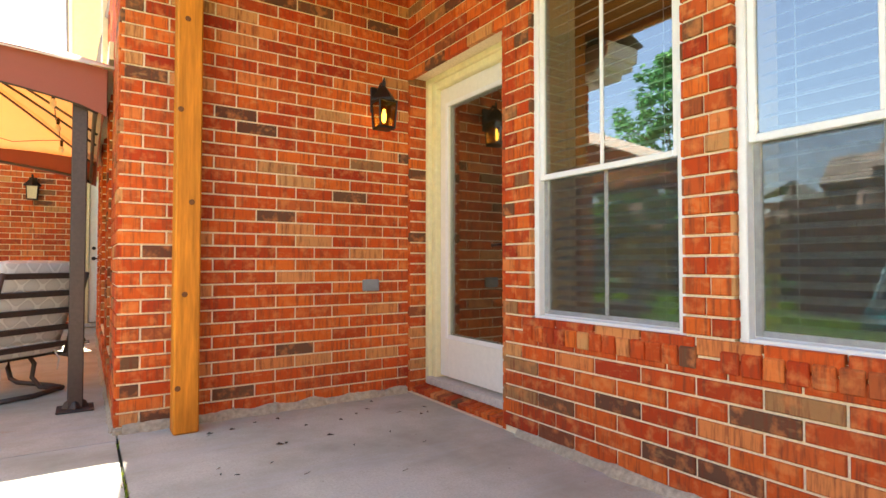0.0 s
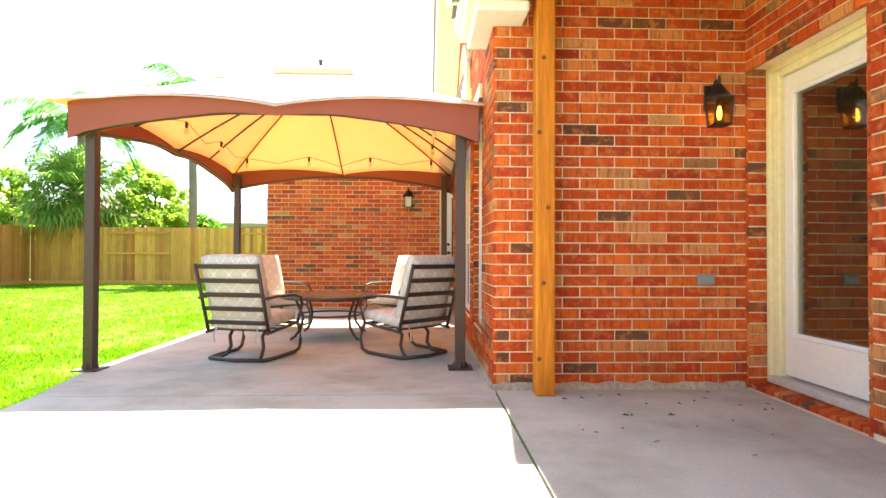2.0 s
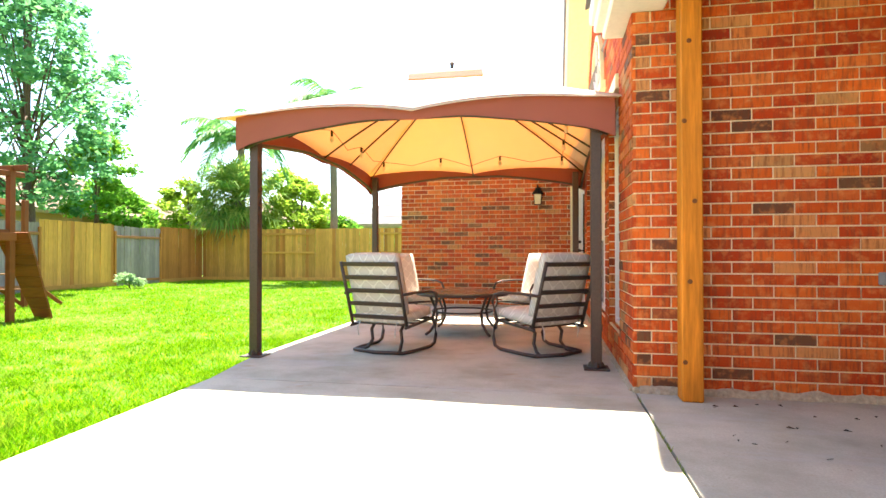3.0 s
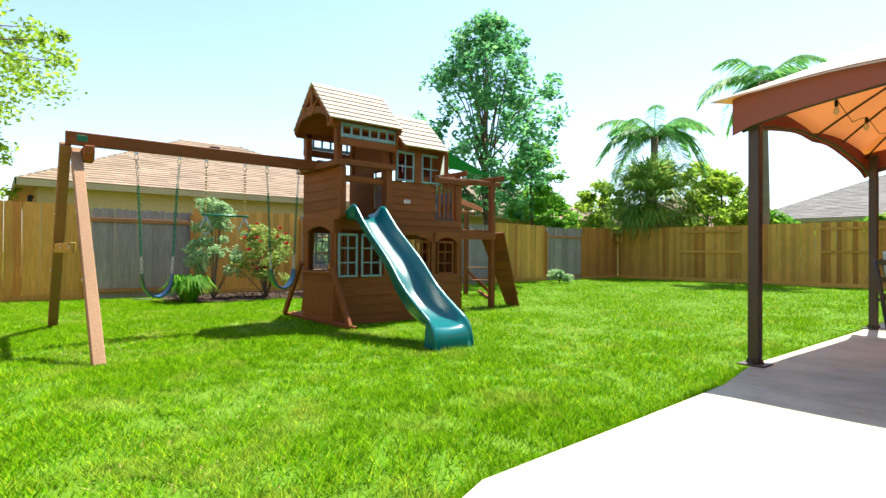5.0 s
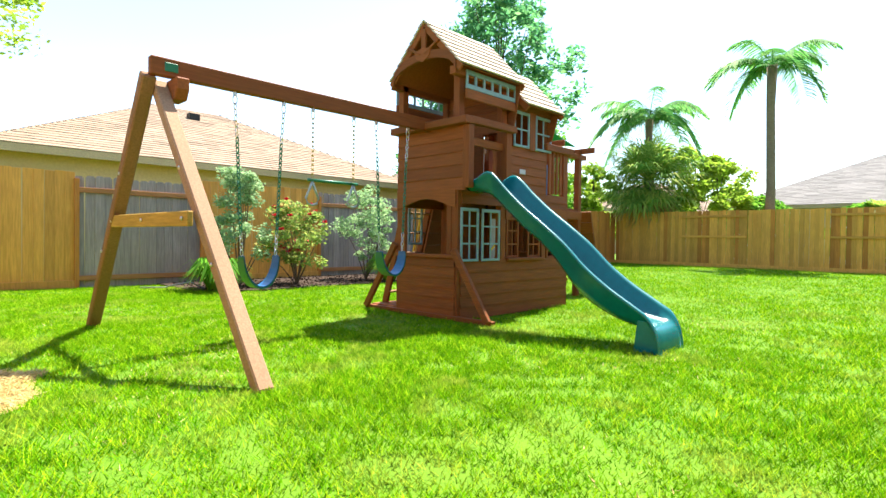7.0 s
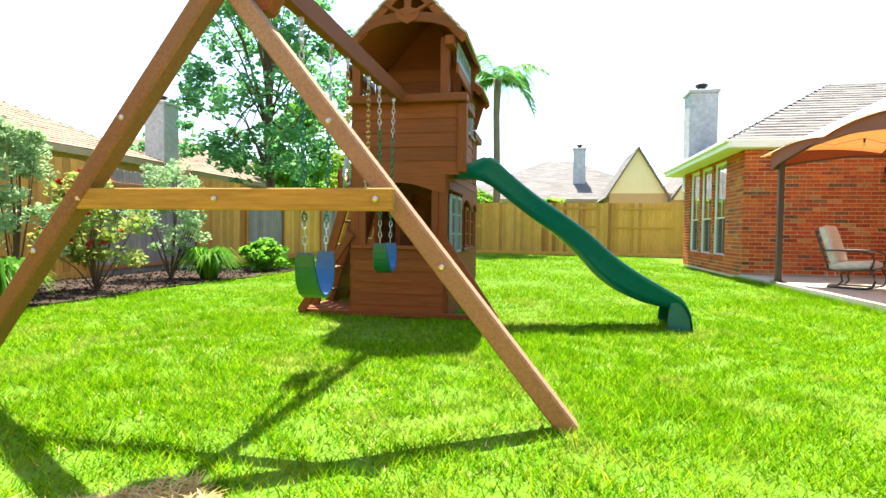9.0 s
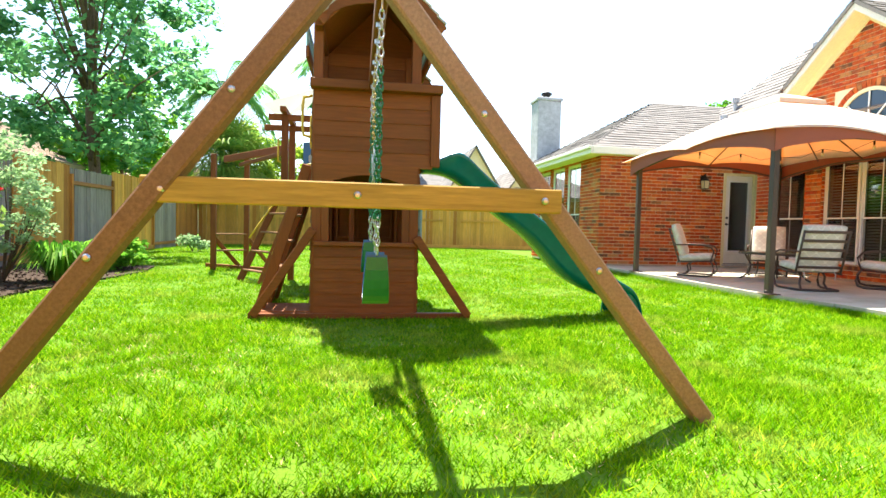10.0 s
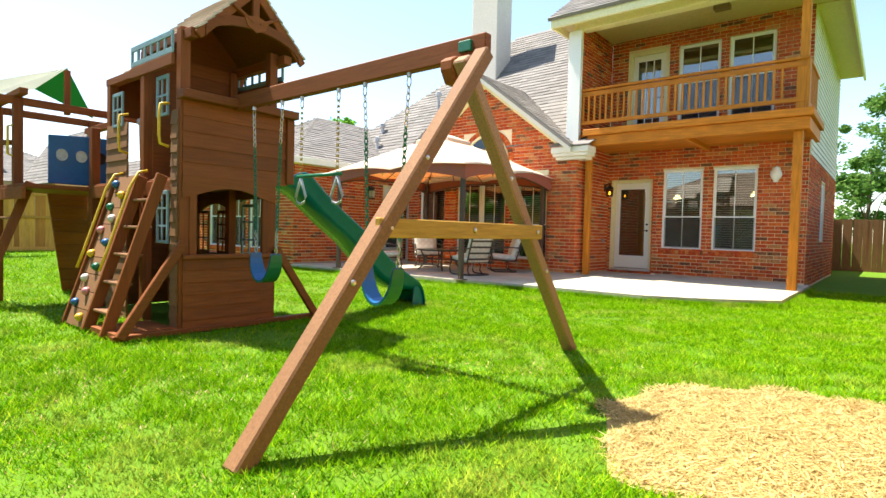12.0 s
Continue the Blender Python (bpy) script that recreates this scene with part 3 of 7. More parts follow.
def glazed_door(name, pl, u0, u1, v0, v1, depth, label, hinge_left=True, panes=0, glass_low=0.30):
    """A white door with one long pane, brickmould round it, sill, lever and deadbolt."""
    d = structure(new(name), label, "door")
    d.matrix_basis = Matrix.Translation(pl.at((u0 + u1) / 2, v0, -depth))
    b = Builder()
    for a, c, e, f in ((u0 - 0.10, u0, v0 - 0.06, v1 + 0.085), (u1, u1 + 0.10, v0 - 0.06, v1 + 0.085), (u0, u1, v1, v1 + 0.085)):
        pl.box(b, a, c, e, f, -depth - 0.05, -depth + 0.035)
    for a, c, e, f in ((u0 - 0.10, u0 - 0.055, v0 - 0.06, v1 + 0.085), (u1 + 0.055, u1 + 0.10, v0 - 0.06, v1 + 0.085), (u0 - 0.055, u1 + 0.055, v1 + 0.045, v1 + 0.085)):
        pl.box(b, a, c, e, f, -depth + 0.033, -depth + 0.065)
    b.make("door_frame", CREAM, d, bevel=0.006)
    b = Builder()
    st = 0.105
    lo, hi = v0 + glass_low, v1 - 0.14
    for a, c, e, f in ((u0 + 0.004, u0 + st, v0 + 0.01, v1 - 0.004), (u1 - st, u1 - 0.004, v0 + 0.01, v1 - 0.004), (u0 + st, u1 - st, v0 + 0.01, lo), (u0 + st, u1 - st, hi, v1 - 0.004)):
        pl.box(b, a, c, e, f, -depth - 0.045, -depth - 0.002)
    leaf = b.make("door_leaf", WHITE, d, bevel=0.003)
    b = Builder()
    for a, c, e, f in ((u0 + st - 0.02, u0 + st + 0.012, lo - 0.02, hi + 0.02), (u1 - st - 0.012, u1 - st + 0.02, lo - 0.02, hi + 0.02), (u0 + st + 0.012, u1 - st - 0.012, lo - 0.02, lo + 0.012), (u0 + st + 0.012, u1 - st - 0.012, hi - 0.012, hi + 0.02)):
        pl.box(b, a, c, e, f, -depth - 0.001, -depth + 0.012)
    for k in range(panes):
        m = u0 + st + (u1 - u0 - 2 * st) * (k + 1) / (panes + 1)
        pl.box(b, m - 0.012, m + 0.012, lo, hi, -depth - 0.02, -depth)
    b.make("glazing_bead", VINYL, leaf, bevel=0.004)
    b = Builder()
    pl.box(b, u0 + st, u1 - st, lo, hi, -depth - 0.026, -depth - 0.02)
    pane = b.make("pane", GLASS, leaf)
    pane.visible_shadow = False
    u = u0 + 0.06 if hinge_left else u1 - 0.06
    s = 1 if hinge_left else -1
    b = Builder()
    b.tube([pl.at(u, v0 + 0.93, -depth), pl.at(u, v0 + 0.93, -depth + 0.05), pl.at(u + s * 0.02, v0 + 0.93, -depth + 0.055), pl.at(u + s * 0.11, v0 + 0.93, -depth + 0.055)], 0.009)
    b.make("door_handle", BLACK, leaf, "dark metal lever", smooth=True)
    b = Builder()
    b.tube([pl.at(u, v0 + 1.08, -depth), pl.at(u, v0 + 1.08, -depth + 0.025)], 0.026, 12)
    b.tube([pl.at(u, v0 + 0.93, -depth), pl.at(u, v0 + 0.93, -depth + 0.012)], 0.028, 12)
    b.make("deadbolt", BLACK, leaf)
    b = Builder()
    pl.box(b, u0 - 0.06, u1 + 0.06, v0 - 0.055, v0 - 0.005, -depth - 0.05, -depth + 0.08)
    b.make("threshold", surface("grey_sill", (0.55, 0.52, 0.46), 0.5), d, bevel=0.004)
    return d


glazed_door("door_1", DOORW, 2.90, 3.75, 0.11, 2.20, 0.20, "white patio door with one long pane")
glazed_door("door_2", FARW, 0.60, 1.30, 0.07, 2.14, 0.06, "white back door with a long pane", hinge_left=True)
glazed_door("door_3", UPW, 2.60, 3.36, 3.24, 5.23, 0.08, "white balcony door with panes at its top", panes=2)

# brick step below the patio door
for i in range(13):
    y = 2.79 + i * 0.082
    bb = Builder()
    bb.slab([(2.545, y, 0.0), (2.54, y, 0.034), (2.66, y, 0.05), (2.66, y, 0.0)], (0, 0.073, 0))
    adopt(new("step_brick", bb.mesh("step_brick", BRICK, 0.004)), wall_door)

# arched window in the gable
arch = structure(new("window_13"), "half-round window with spokes, sky mirrored", "window")
arch.matrix_basis = Matrix.Translation((0.66, 6.33, 2.68))
def half_ring(r0, r1, x0, x1, n=20):
    bb = Builder()
    for i in range(n):
        t0, t1 = math.pi * i / n, math.pi * (i + 1) / n
        q = [(x0, 6.33 + r * math.cos(t), 2.68 + r * math.sin(t)) for r, t in ((r0, t0), (r1, t0), (r1, t1), (r0, t1))]
        bb.slab(q, (x1 - x0, 0, 0))
    return bb
bb = half_ring(0.60, 0.66, 0.70, 0.645)
bb.box((0.645, 5.67, 2.60), (0.70, 6.99, 2.68))
bb.make("window_frame", CREAM, arch)
bb = Builder()
for t in (45, 90, 135):
    c, s = math.cos(radians(t)), math.sin(radians(t))
    bb.beam((0.66, 6.33, 2.68), (0.66, 6.33 + 0.6 * c, 2.68 + 0.6 * s), 0.02, 0.02)
bb.make("glazing_bar", VINYL, arch)
Builder().slab([(0.675, 6.33 + 0.6 * math.cos(math.pi * i / 24), 2.68 + 0.6 * math.sin(math.pi * i / 24)) for i in range(25)], (0.006, 0, 0)).make("pane", surface("mirroring_glass", (0.02, 0.04, 0.07), 0.03, 0.0, var=0.05, bump=0), arch)
for i in range(26):
    t0, t1 = math.pi * (i + 0.06) / 26, math.pi * (i + 0.94) / 26
    bb = Builder()
    bb.slab([(0.70, 6.33 + r * math.cos(t), 2.68 + r * math.sin(t)) for r, t in ((0.665, t0), (0.80, t0), (0.80, t1), (0.665, t1))], (-0.018, 0, 0))
    adopt(new("arch_brick", bb.mesh("arch_brick", BRICK)), wall_gable)
bb = Builder()
for g in (GA, GB, GC):
    bb.box((0.66, g[0] - 0.03, g[3] - 0.01), (0.72, g[1] + 0.03, g[3] + 0.11))
structure(bb.make("trim", CREAM, bevel=0.004), "cream boards above the tall windows")

# ---- eaves and roofs ----
b = Builder()
for y0, y1 in ((3.88, 6.42), (9.29, 6.42)):
    z0, z1 = gable(y0) + 0.10, gable(6.42) + 0.10
    b.slab([(0.36, y0, z0 - 0.16), (0.36, y1, z1 - 0.16), (0.36, y1, z1 + 0.02), (0.36, y0, z0 + 0.02)], (0.035, 0, 0))
structure(b.make("fascia", WHITE), "white rake boards of the gable")
b = Builder()
for y0, y1 in ((3.88, 6.42), (9.29, 6.42)):
    z0, z1 = gable(y0) + 0.10, gable(6.42) + 0.10
    b.slab([(0.395, y0, z0 - 0.15), (0.395, y1, z1 - 0.15), (0.70, y1, z1 - 0.15), (0.70, y0, z0 - 0.15)], (0, 0, 0.02))
    b.slab([(0.66, y0, z0 - 0.30), (0.66, y1, z1 - 0.30), (0.66, y1, z1 - 0.15), (0.66, y0, z0 - 0.15)], (0.03, 0, 0))
structure(b.make("soffit", CREAM), "cream boards under the gable eaves")
b = Builder()
b.box((0.45, 3.50, 2.71), (0.86, 4.40, 2.85)).box((0.48, 3.53, 2.64), (0.88, 4.37, 2.71)).box((0.54, 3.60, 2.57), (0.90, 4.32, 2.64))
structure(b.make("cornice", WHITE, bevel=0.012), "white boxed cornice at the corner pillar")
b = Builder()
b.slab([(0.42, 3.47, 2.855), (0.42, 4.43, 2.855), (0.9, 4.43, 3.06), (0.9, 3.47, 3.06)], (0, 0, 0.02))
structure(b.make("roof_return", SHINGLE), "small shingled cap over the cornice", "roof")
shingled("roof_gable_south", [(0.33, 3.85, 2.868), (0.85, 3.85, 2.868), (2.6, 6.42, 4.83), (0.33, 6.42, 4.83)], "grey shingles on the gable's slope")
shingled("roof_gable_north", [(0.6, 9.34, 2.60), (0.33, 9.34, 2.60), (0.33, 6.42, 4.83), (2.6, 6.42, 4.83)], "grey shingles on the gable's slope")
shingled("roof_main", [(0.35, 13.2, 2.74), (0.75, 3.96, 3.05), (5.2, 3.96, 7.45), (5.2, 8.2, 7.45)], "weathered grey shingle roof", rows=0.16)
shingled("roof_hip", [(10, 13.2, 2.74), (0.35, 13.2, 2.74), (5.2, 8.2, 7.45)], "weathered grey shingle roof", rows=0.16)
shingled("roof_wing_west", [(-2.98, 15.1, 2.60), (-2.98, 9.35, 2.60), (0, 12.2, 4.30)], "brown-grey shingle hip roof", rows=0.15)
shingled("roof_wing_south", [(-2.98, 9.35, 2.60), (6, 9.35, 2.60), (6, 12.2, 4.30), (0, 12.2, 4.30)], "brown-grey shingle hip roof", rows=0.15)
shingled("roof_wing_north", [(6, 15.1, 2.60), (-2.98, 15.1, 2.60), (0, 12.2, 4.30), (6, 12.2, 4.30)], "brown-grey shingle hip roof", rows=0.15)
b = Builder()
b.box((-3.0, 9.32, 2.44), (-2.96, 15.12, 2.60)).box((-2.96, 9.32, 2.44), (1.6, 9.36, 2.60)).box((-2.96, 15.08, 2.44), (3, 15.12, 2.60))
b.box((-3.06, 9.30, 2.54), (-3.0, 15.14, 2.61))
structure(b.make("gutter", WHITE, bevel=0.01), "white gutter along the wing's eaves")
b = Builder()
b.box((-2.96, 9.36, 2.46), (-2.5, 15.08, 2.49)).box((-2.5, 9.36, 2.46), (1.5, 9.82, 2.49))
structure(b.make("soffit", CREAM), "cream soffit under the wing's eaves")
# upper storey over the balcony
structure(Builder().box((0.42, -0.85, 5.62), (2.52, 4.40, 5.66)).make("ceiling_balcony", SOFFIT), "tan ceiling over the balcony")
b = Builder()
b.box((0.36, -0.9, 5.48), (0.42, 4.45, 5.68)).box((0.42, 4.40, 5.48), (2.6, 4.45, 5.68)).box((0.42, -0.9, 5.48), (9, -0.85, 5.68)).box((0.72, -0.42, 5.44), (0.98, 4.05, 5.62))
structure(b.make("fascia", CREAM, bevel=0.008), "cream eaves board of the upper roof")
structure(Builder().box((2.52, -0.86, 5.60), (9.0, -0.30, 5.63)).make("soffit", SOFFIT), "tan soffit along the side wall")
shingled("roof_upper", [(0.30, 4.5, 5.69), (0.30, -0.95, 5.69), (5.0, -0.95, 9.0), (5.0, 4.5, 9.0)], "grey shingle roof over the balcony", rows=0.16)
structure(Builder().box((0.74, 3.885, 2.95), (0.84, 4.13, 5.45)).box((0.70, 3.86, 2.95), (0.74, 4.16, 5.45)).make("corner_board", VINYL, bevel=0.006), "white corner board of the upper storey")

# chimneys and pipes
def chimney(at, w, d, z0, z1, mat, label):
    c = thing("chimney", (at[0], at[1], z0), label, "chimney")
    Builder().box((at[0] - w / 2, at[1] - d / 2, z0), (at[0] + w / 2, at[1] + d / 2, z1)).make("shaft", mat, c, bevel=0.02)
    Builder().box((at[0] - w / 2 - 0.04, at[1] - d / 2 - 0.04, z1), (at[0] + w / 2 + 0.04, at[1] + d / 2 + 0.04, z1 + 0.10)).make("crown", mat, c, bevel=0.02)
    Builder().lathe([(0.12, 0), (0.12, 0.12), (0.17, 0.14), (0.17, 0.2), (0.05, 0.26)], (at[0], at[1], z1 + 0.10)).make("flue_cap", BLACK, c)
    return c


STUCCO = surface("grey_stucco", (0.50, 0.50, 0.52), 0.9, var=0.25, fine=8, broad=1.2, bump=0.2)
chimney((3.6, 8.3), 0.8, 0.95, 5.4, 9.4, SIDING, "tall pale chimney shaft on the roof")
chimney((-2.1, 14.9), 0.75, 0.7, 2.0, 4.75, STUCCO, "streaked grey chimney at the wing's end")
for x, y, z, h in ((2.3, 9.3, 4.6, 0.55), (2.6, 8.7, 4.9, 0.5), (1.6, 11.0, 3.9, 0.35), (1.0, 10.6, 3.4, 0.3)):
    p = thing("vent_pipe", (x, y, z), "dark vent pipe through the roof", "vent pipe", "roof vents")
    Builder().lathe([(0.05, -0.3), (0.05, h - 0.12), (0.09, h - 0.12), (0.09, h), (0.03, h + 0.03)], (x, y, z), 10).make("pipe", STUCCO, p)

# ---- balcony ----
bal = thing("balcony", (0.8, 1.7, 2.9), "stained cedar balcony with a slatted railing", "balcony")
Builder().box((0.72, -0.46, 2.86), (0.80, 3.66, 3.08)).make("rim_beam", CEDAR_H, bal, bevel=0.008)
Builder().box((0.66, -0.52, 3.085), (0.76, 3.74, 3.22)).make("rim_board", CEDAR_H, bal, bevel=0.008)
Builder().box((0.80, -0.46, 2.86), (2.50, -0.38, 3.08)).make("rim_beam", CEDAR_H, bal, bevel=0.008)
Builder().box((0.76, -0.52, 3.085), (2.50, -0.44, 3.22)).make("rim_board", CEDAR_H, bal, bevel=0.008)
for i in range(15):
    y = -0.36 + i * 0.283
    Builder().box((0.805, y, 3.09), (2.495, y + 0.275, 3.125)).make("deck_board", CEDAR_H, bal)
for i in range(18):
    x = 0.805 + i * 0.094
    Builder().box((x, -0.375, 2.93), (x + 0.088, 3.86, 2.955)).make("ceiling_board", CEDAR_H, bal)
Builder().box((0.81, 1.55, 2.84), (2.5, 1.65, 2.928)).make("joist", CEDAR_H, bal, bevel=0.005)
Builder().box((0.80, -0.42, 4.10), (0.90, 3.86, 4.15)).make("top_rail", CEDAR_H, bal, bevel=0.008)
Builder().box((0.83, -0.35, 3.98), (0.87, 3.86, 4.08)).make("upper_rail", CEDAR_H, bal, bevel=0.005)
Builder().box((0.83, -0.35, 3.36), (0.87, 3.86, 3.44)).make("lower_rail", CEDAR_H, bal, bevel=0.005)
Builder().box((0.90, -0.42, 4.10), (2.48, -0.32, 4.15)).make("top_rail", CEDAR_H, bal, bevel=0.008)
Builder().box((0.90, -0.39, 3.36), (2.48, -0.35, 3.44)).make("lower_rail", CEDAR_H, bal, bevel=0.005)
for i in range(30):
    y = 0.0 + i * 0.132
    if y < 3.84:
        Builder().box((0.832, y - 0.019, 3.43), (0.868, y + 0.019, 4.0)).make("baluster", CEDAR_V, bal)
for i in range(12):
    x = 1.05 + i * 0.125
    Builder().box((x - 0.019, -0.388, 3.43), (x + 0.019, -0.352, 4.1)).make("baluster", CEDAR_V, bal)
Builder().box((0.84, -0.42, 3.22), (1.04, -0.22, 4.16)).make("newel", CEDAR_V, bal, bevel=0.008)


def cedar_post(x, y, z0, z1, w, label):
    p = thing("cedar_post", (x, y, z0), label, "post", "balcony posts")
    Builder().box((x - w / 2, y - w / 2, z0), (x + w / 2, y + w / 2, z1)).make("post", CEDAR_V, p, bevel=0.008)
    for i in range(6):
        z = z0 + 0.25 + i * (z1 - z0 - 0.4) / 5
        bb = Builder()
        bb.lathe([(0.004, -0.0), (0.016, 0.002), (0.012, 0.006)], (0, 0, 0), 8)
        m = bb.mesh("knot", surface("wood_knot", (0.16, 0.06, 0.02), 0.7)) if i == 0 and "knot" not in shared else shared["knot"]
        shared["knot"] = m
        k = new("knot", m)
        k.matrix_basis = pose(x - w / 2 + 0.02 + 0.03 * (i % 3), y - w / 2 + 0.001, z, 90)
        k.parent = p
        k.matrix_parent_inverse = p.matrix_basis.inverted()


cedar_post(1.02, 3.72, 0.0, 2.93, 0.13, "stained cedar post beside the brick wall")
cedar_post(0.93, -0.28, 0.0, 2.86, 0.15, "stained cedar post carrying the balcony corner")
cedar_post(0.94, -0.32, 4.16, 5.44, 0.14, "stained cedar post holding the upper eaves")

# concrete footing showing below the brick
b = Builder()
b.box((0.685, 3.845, -0.1), (2.5, 3.9, 0.028)).box((0.675, 3.9, -0.1), (0.73, 8.95, 0.028)).box((-2.56, 9.775, -0.1), (0.5, 9.82, 0.028))
structure(b.make("baseboard", FOUND, bevel=0.01), "rough mortar footing below the bricks")


# ---- lanterns ----
def lantern(pl, u, v, label, lit=True, s=1.0):
    c = pl.at(u, v, 0.14 * s)
    t = thing("wall_lantern", pl.at(u, v, 0.0), label, "wall lamp", "wall lanterns")
    b = Builder()
    pl.box(b, u - 0.045 * s, u + 0.045 * s, v - 0.02 * s, v + 0.16 * s, 0.012, 0.035)
    b.tube([pl.at(u, v + 0.08 * s, 0.03), pl.at(u, v + 0.14 * s, 0.06 * s), pl.at(u, v + 0.17 * s, 0.10 * s), pl.at(u, v + 0.13 * s, 0.14 * s)], 0.012 * s)
    b.make("bracket", BLACK, t, bevel=0.003)
    b = Builder()
    b.lathe([(0.10 * s, 0.03 * s), (0.10 * s, 0.045 * s), (0.045 * s, 0.11 * s), (0.03 * s, 0.125 * s), (0.012 * s, 0.14 * s), (0.014 * s, 0.17 * s), (0.004 * s, 0.20 * s)], c, 4)
    roof = b.make("cap", BLACK, t)
    b = Builder()
    for sx, sy in ((1, 1), (1, -1), (-1, 1), (-1, -1)):
        p, q = Vector((sx * 0.066 * s, sy * 0.066 * s, 0.035 * s)), Vector((sx * 0.055 * s, sy * 0.055 * s, -0.15 * s))
        b.beam(c + p, c + q, 0.009 * s, 0.009 * s)
    for z, k in ((-0.15, 0.055), (0.03, 0.066)):
        for a, d in (((1, 1), (1, -1)), ((1, -1), (-1, -1)), ((-1, -1), (-1, 1)), ((-1, 1), (1, 1))):
            b.beam(c + Vector((a[0] * k * s, a[1] * k * s, z * s)), c + Vector((d[0] * k * s, d[1] * k * s, z * s)), 0.011 * s, 0.011 * s)
    b.box(c + Vector((-0.05 * s, -0.05 * s, -0.157 * s)), c + Vector((0.05 * s, 0.05 * s, -0.15 * s)))
    b.make("cage", BLACK, t)
    b = Builder()
    for sx, sy in ((1, 0), (-1, 0), (0, 1), (0, -1)):
        q = []
        for z, k in ((-0.145, 0.052), (0.028, 0.063)):
            for e in (-1, 1) if z < 0 else (1, -1):
                q.append(c + Vector((sx * k * s + (e * k * s if not sx else 0), sy * k * s + (e * k * s if not sy else 0), z * s)))
        b.slab(q, Vector((-sx, -sy, 0)) * 0.002)
    b.make("pane", surface("seeded_glass", (0.62, 0.55, 0.32), 0.15, var=0.2, fine=120, bump=0.3) if not lit else AMBER, t).visible_shadow = False
    Builder().lathe([(0.008 * s, -0.11 * s), (0.015 * s, -0.09 * s), (0.016 * s, -0.06 * s), (0.008 * s, -0.02 * s)], c, 10).make("bulb", BULB if lit else WHITE, t, smooth=True)
    return t


lantern(LAMPW, 2.25 - 0.71, 2.0, "black lantern with a lit bulb, beside the door")
lantern(FARW, -0.06, 1.95, "black unlit lantern on the far brick wall", lit=False)
t = thing("wall_lantern", (2.5, 0.25, 2.28), "white jelly-jar lamp on the brick wall", "wall lamp", "wall lanterns")
Builder().lathe([(0.05, 0.12), (0.075, 0.10), (0.075, 0.06), (0.10, 0.02), (0.11, -0.05), (0.08, -0.12), (0.05, -0.15), (0.05, -0.19)], (2.38, 0.25, 2.28), 14).make("globe", VINYL, t, smooth=True)
Builder().tube([(2.51, 0.25, 2.36), (2.42, 0.25, 2.42), (2.38, 0.25, 2.40)], 0.02).make("bracket", CHROME, t, smooth=True)
o = thing("outlet_box", (2.21, 3.86, 0.78), "grey weatherproof socket box on brick", "socket")
Builder().box((2.15, 3.83, 0.735), (2.27, 3.86, 0.815)).make("cover", GREYBOX, o, bevel=0.006)
Builder().box((2.16, 3.822, 0.75), (2.26, 3.83, 0.80)).make("lid", GREYBOX, o, bevel=0.004)
cf = thing("ceiling_fixture", (1.5, 1.2, 5.6), "small brown box fixture under the balcony ceiling", "ceiling lamp")
Builder().box((1.4, 1.05, 5.52), (1.6, 1.35, 5.615)).make("housing", surface("brown_metal", (0.2, 0.12, 0.06), 0.5), cf, bevel=0.01)

# pendant lamps seen through the panes
for x, y in ((4.6, 1.0), (4.6, 0.5), (5.2, 3.0)):
    pd = thing("pendant_lamp", (x, y, 2.0), "amber glass pendant lamp inside the room", "pendant lamp", "pendants")
    Builder().lathe([(0.11, 0.0), (0.10, 0.03), (0.05, 0.10), (0.02, 0.13)], (x, y, 1.95), 14).make("shade", BULB, pd)
    Builder().tube([(x, y, 2.08), (x, y, 2.63)], 0.006).make("cord", BLACK, pd)
    glow = new("pendant_glow", bpy.data.lights.new("pendant_glow", "POINT"))
    glow.data.energy, glow.data.color, glow.data.shadow_soft_size = 6, (1.0, 0.8, 0.5), 0.06
    glow.location = (x, y, 1.9)


# rough mortar that spilled along the foot of the walls
def footing(p, q, out, high, deep, seed):
    r = random.Random(seed)
    p, q, out = Vector(p), Vector(q), Vector(out)
    n = int((q - p).length / 0.025)
    b = Builder()
    vs = []
    for i in range(n + 1):
        c = p.lerp(q, i / n)
        k = 0.55 + 0.45 * noise.noise((i * 0.11, seed, 0)) + 0.25 * r.random()
        h = high * (0.8 + 0.3 * noise.noise((i * 0.2, seed + 4, 0)))
        vs += [c - Vector((0, 0, 0.01)), c + out * deep * (1.2 * k + 0.3), c + out * deep * k + Vector((0, 0, h * (0.55 + 0.2 * r.random()))), c + out * deep * k * 0.45 + Vector((0, 0, h)), c + Vector((0, 0, h * 1.02))]
        vs[-4].z = -0.002
    b.add(vs, [(i * 5 + j, (i + 1) * 5 + j, (i + 1) * 5 + j + 1, i * 5 + j + 1) for i in range(n) for j in range(4)] + [(0, 1, 2, 3, 4), tuple(n * 5 + j for j in range(4, -1, -1))])
    return structure(b.make("mortar_footing", FOUND), "crumbly tan mortar spilled along the wall's foot")


footing((0.73, 3.875, 0), (2.50, 3.875, 0), (0, -1, 0), 0.062, 0.045, 3)
footing((2.525, -0.2, 0), (2.525, 2.66, 0), (-1, 0, 0), 0.050, 0.04, 5)
footing((0.715, 3.9, 0), (0.715, 8.9, 0), (-1, 0, 0), 0.055, 0.04, 7)

# ---- gazebo ----
FRAME = surface("bronze_frame", (0.075, 0.05, 0.04), 0.5, 0.3, var=0.2, fine=50, bump=0.05)


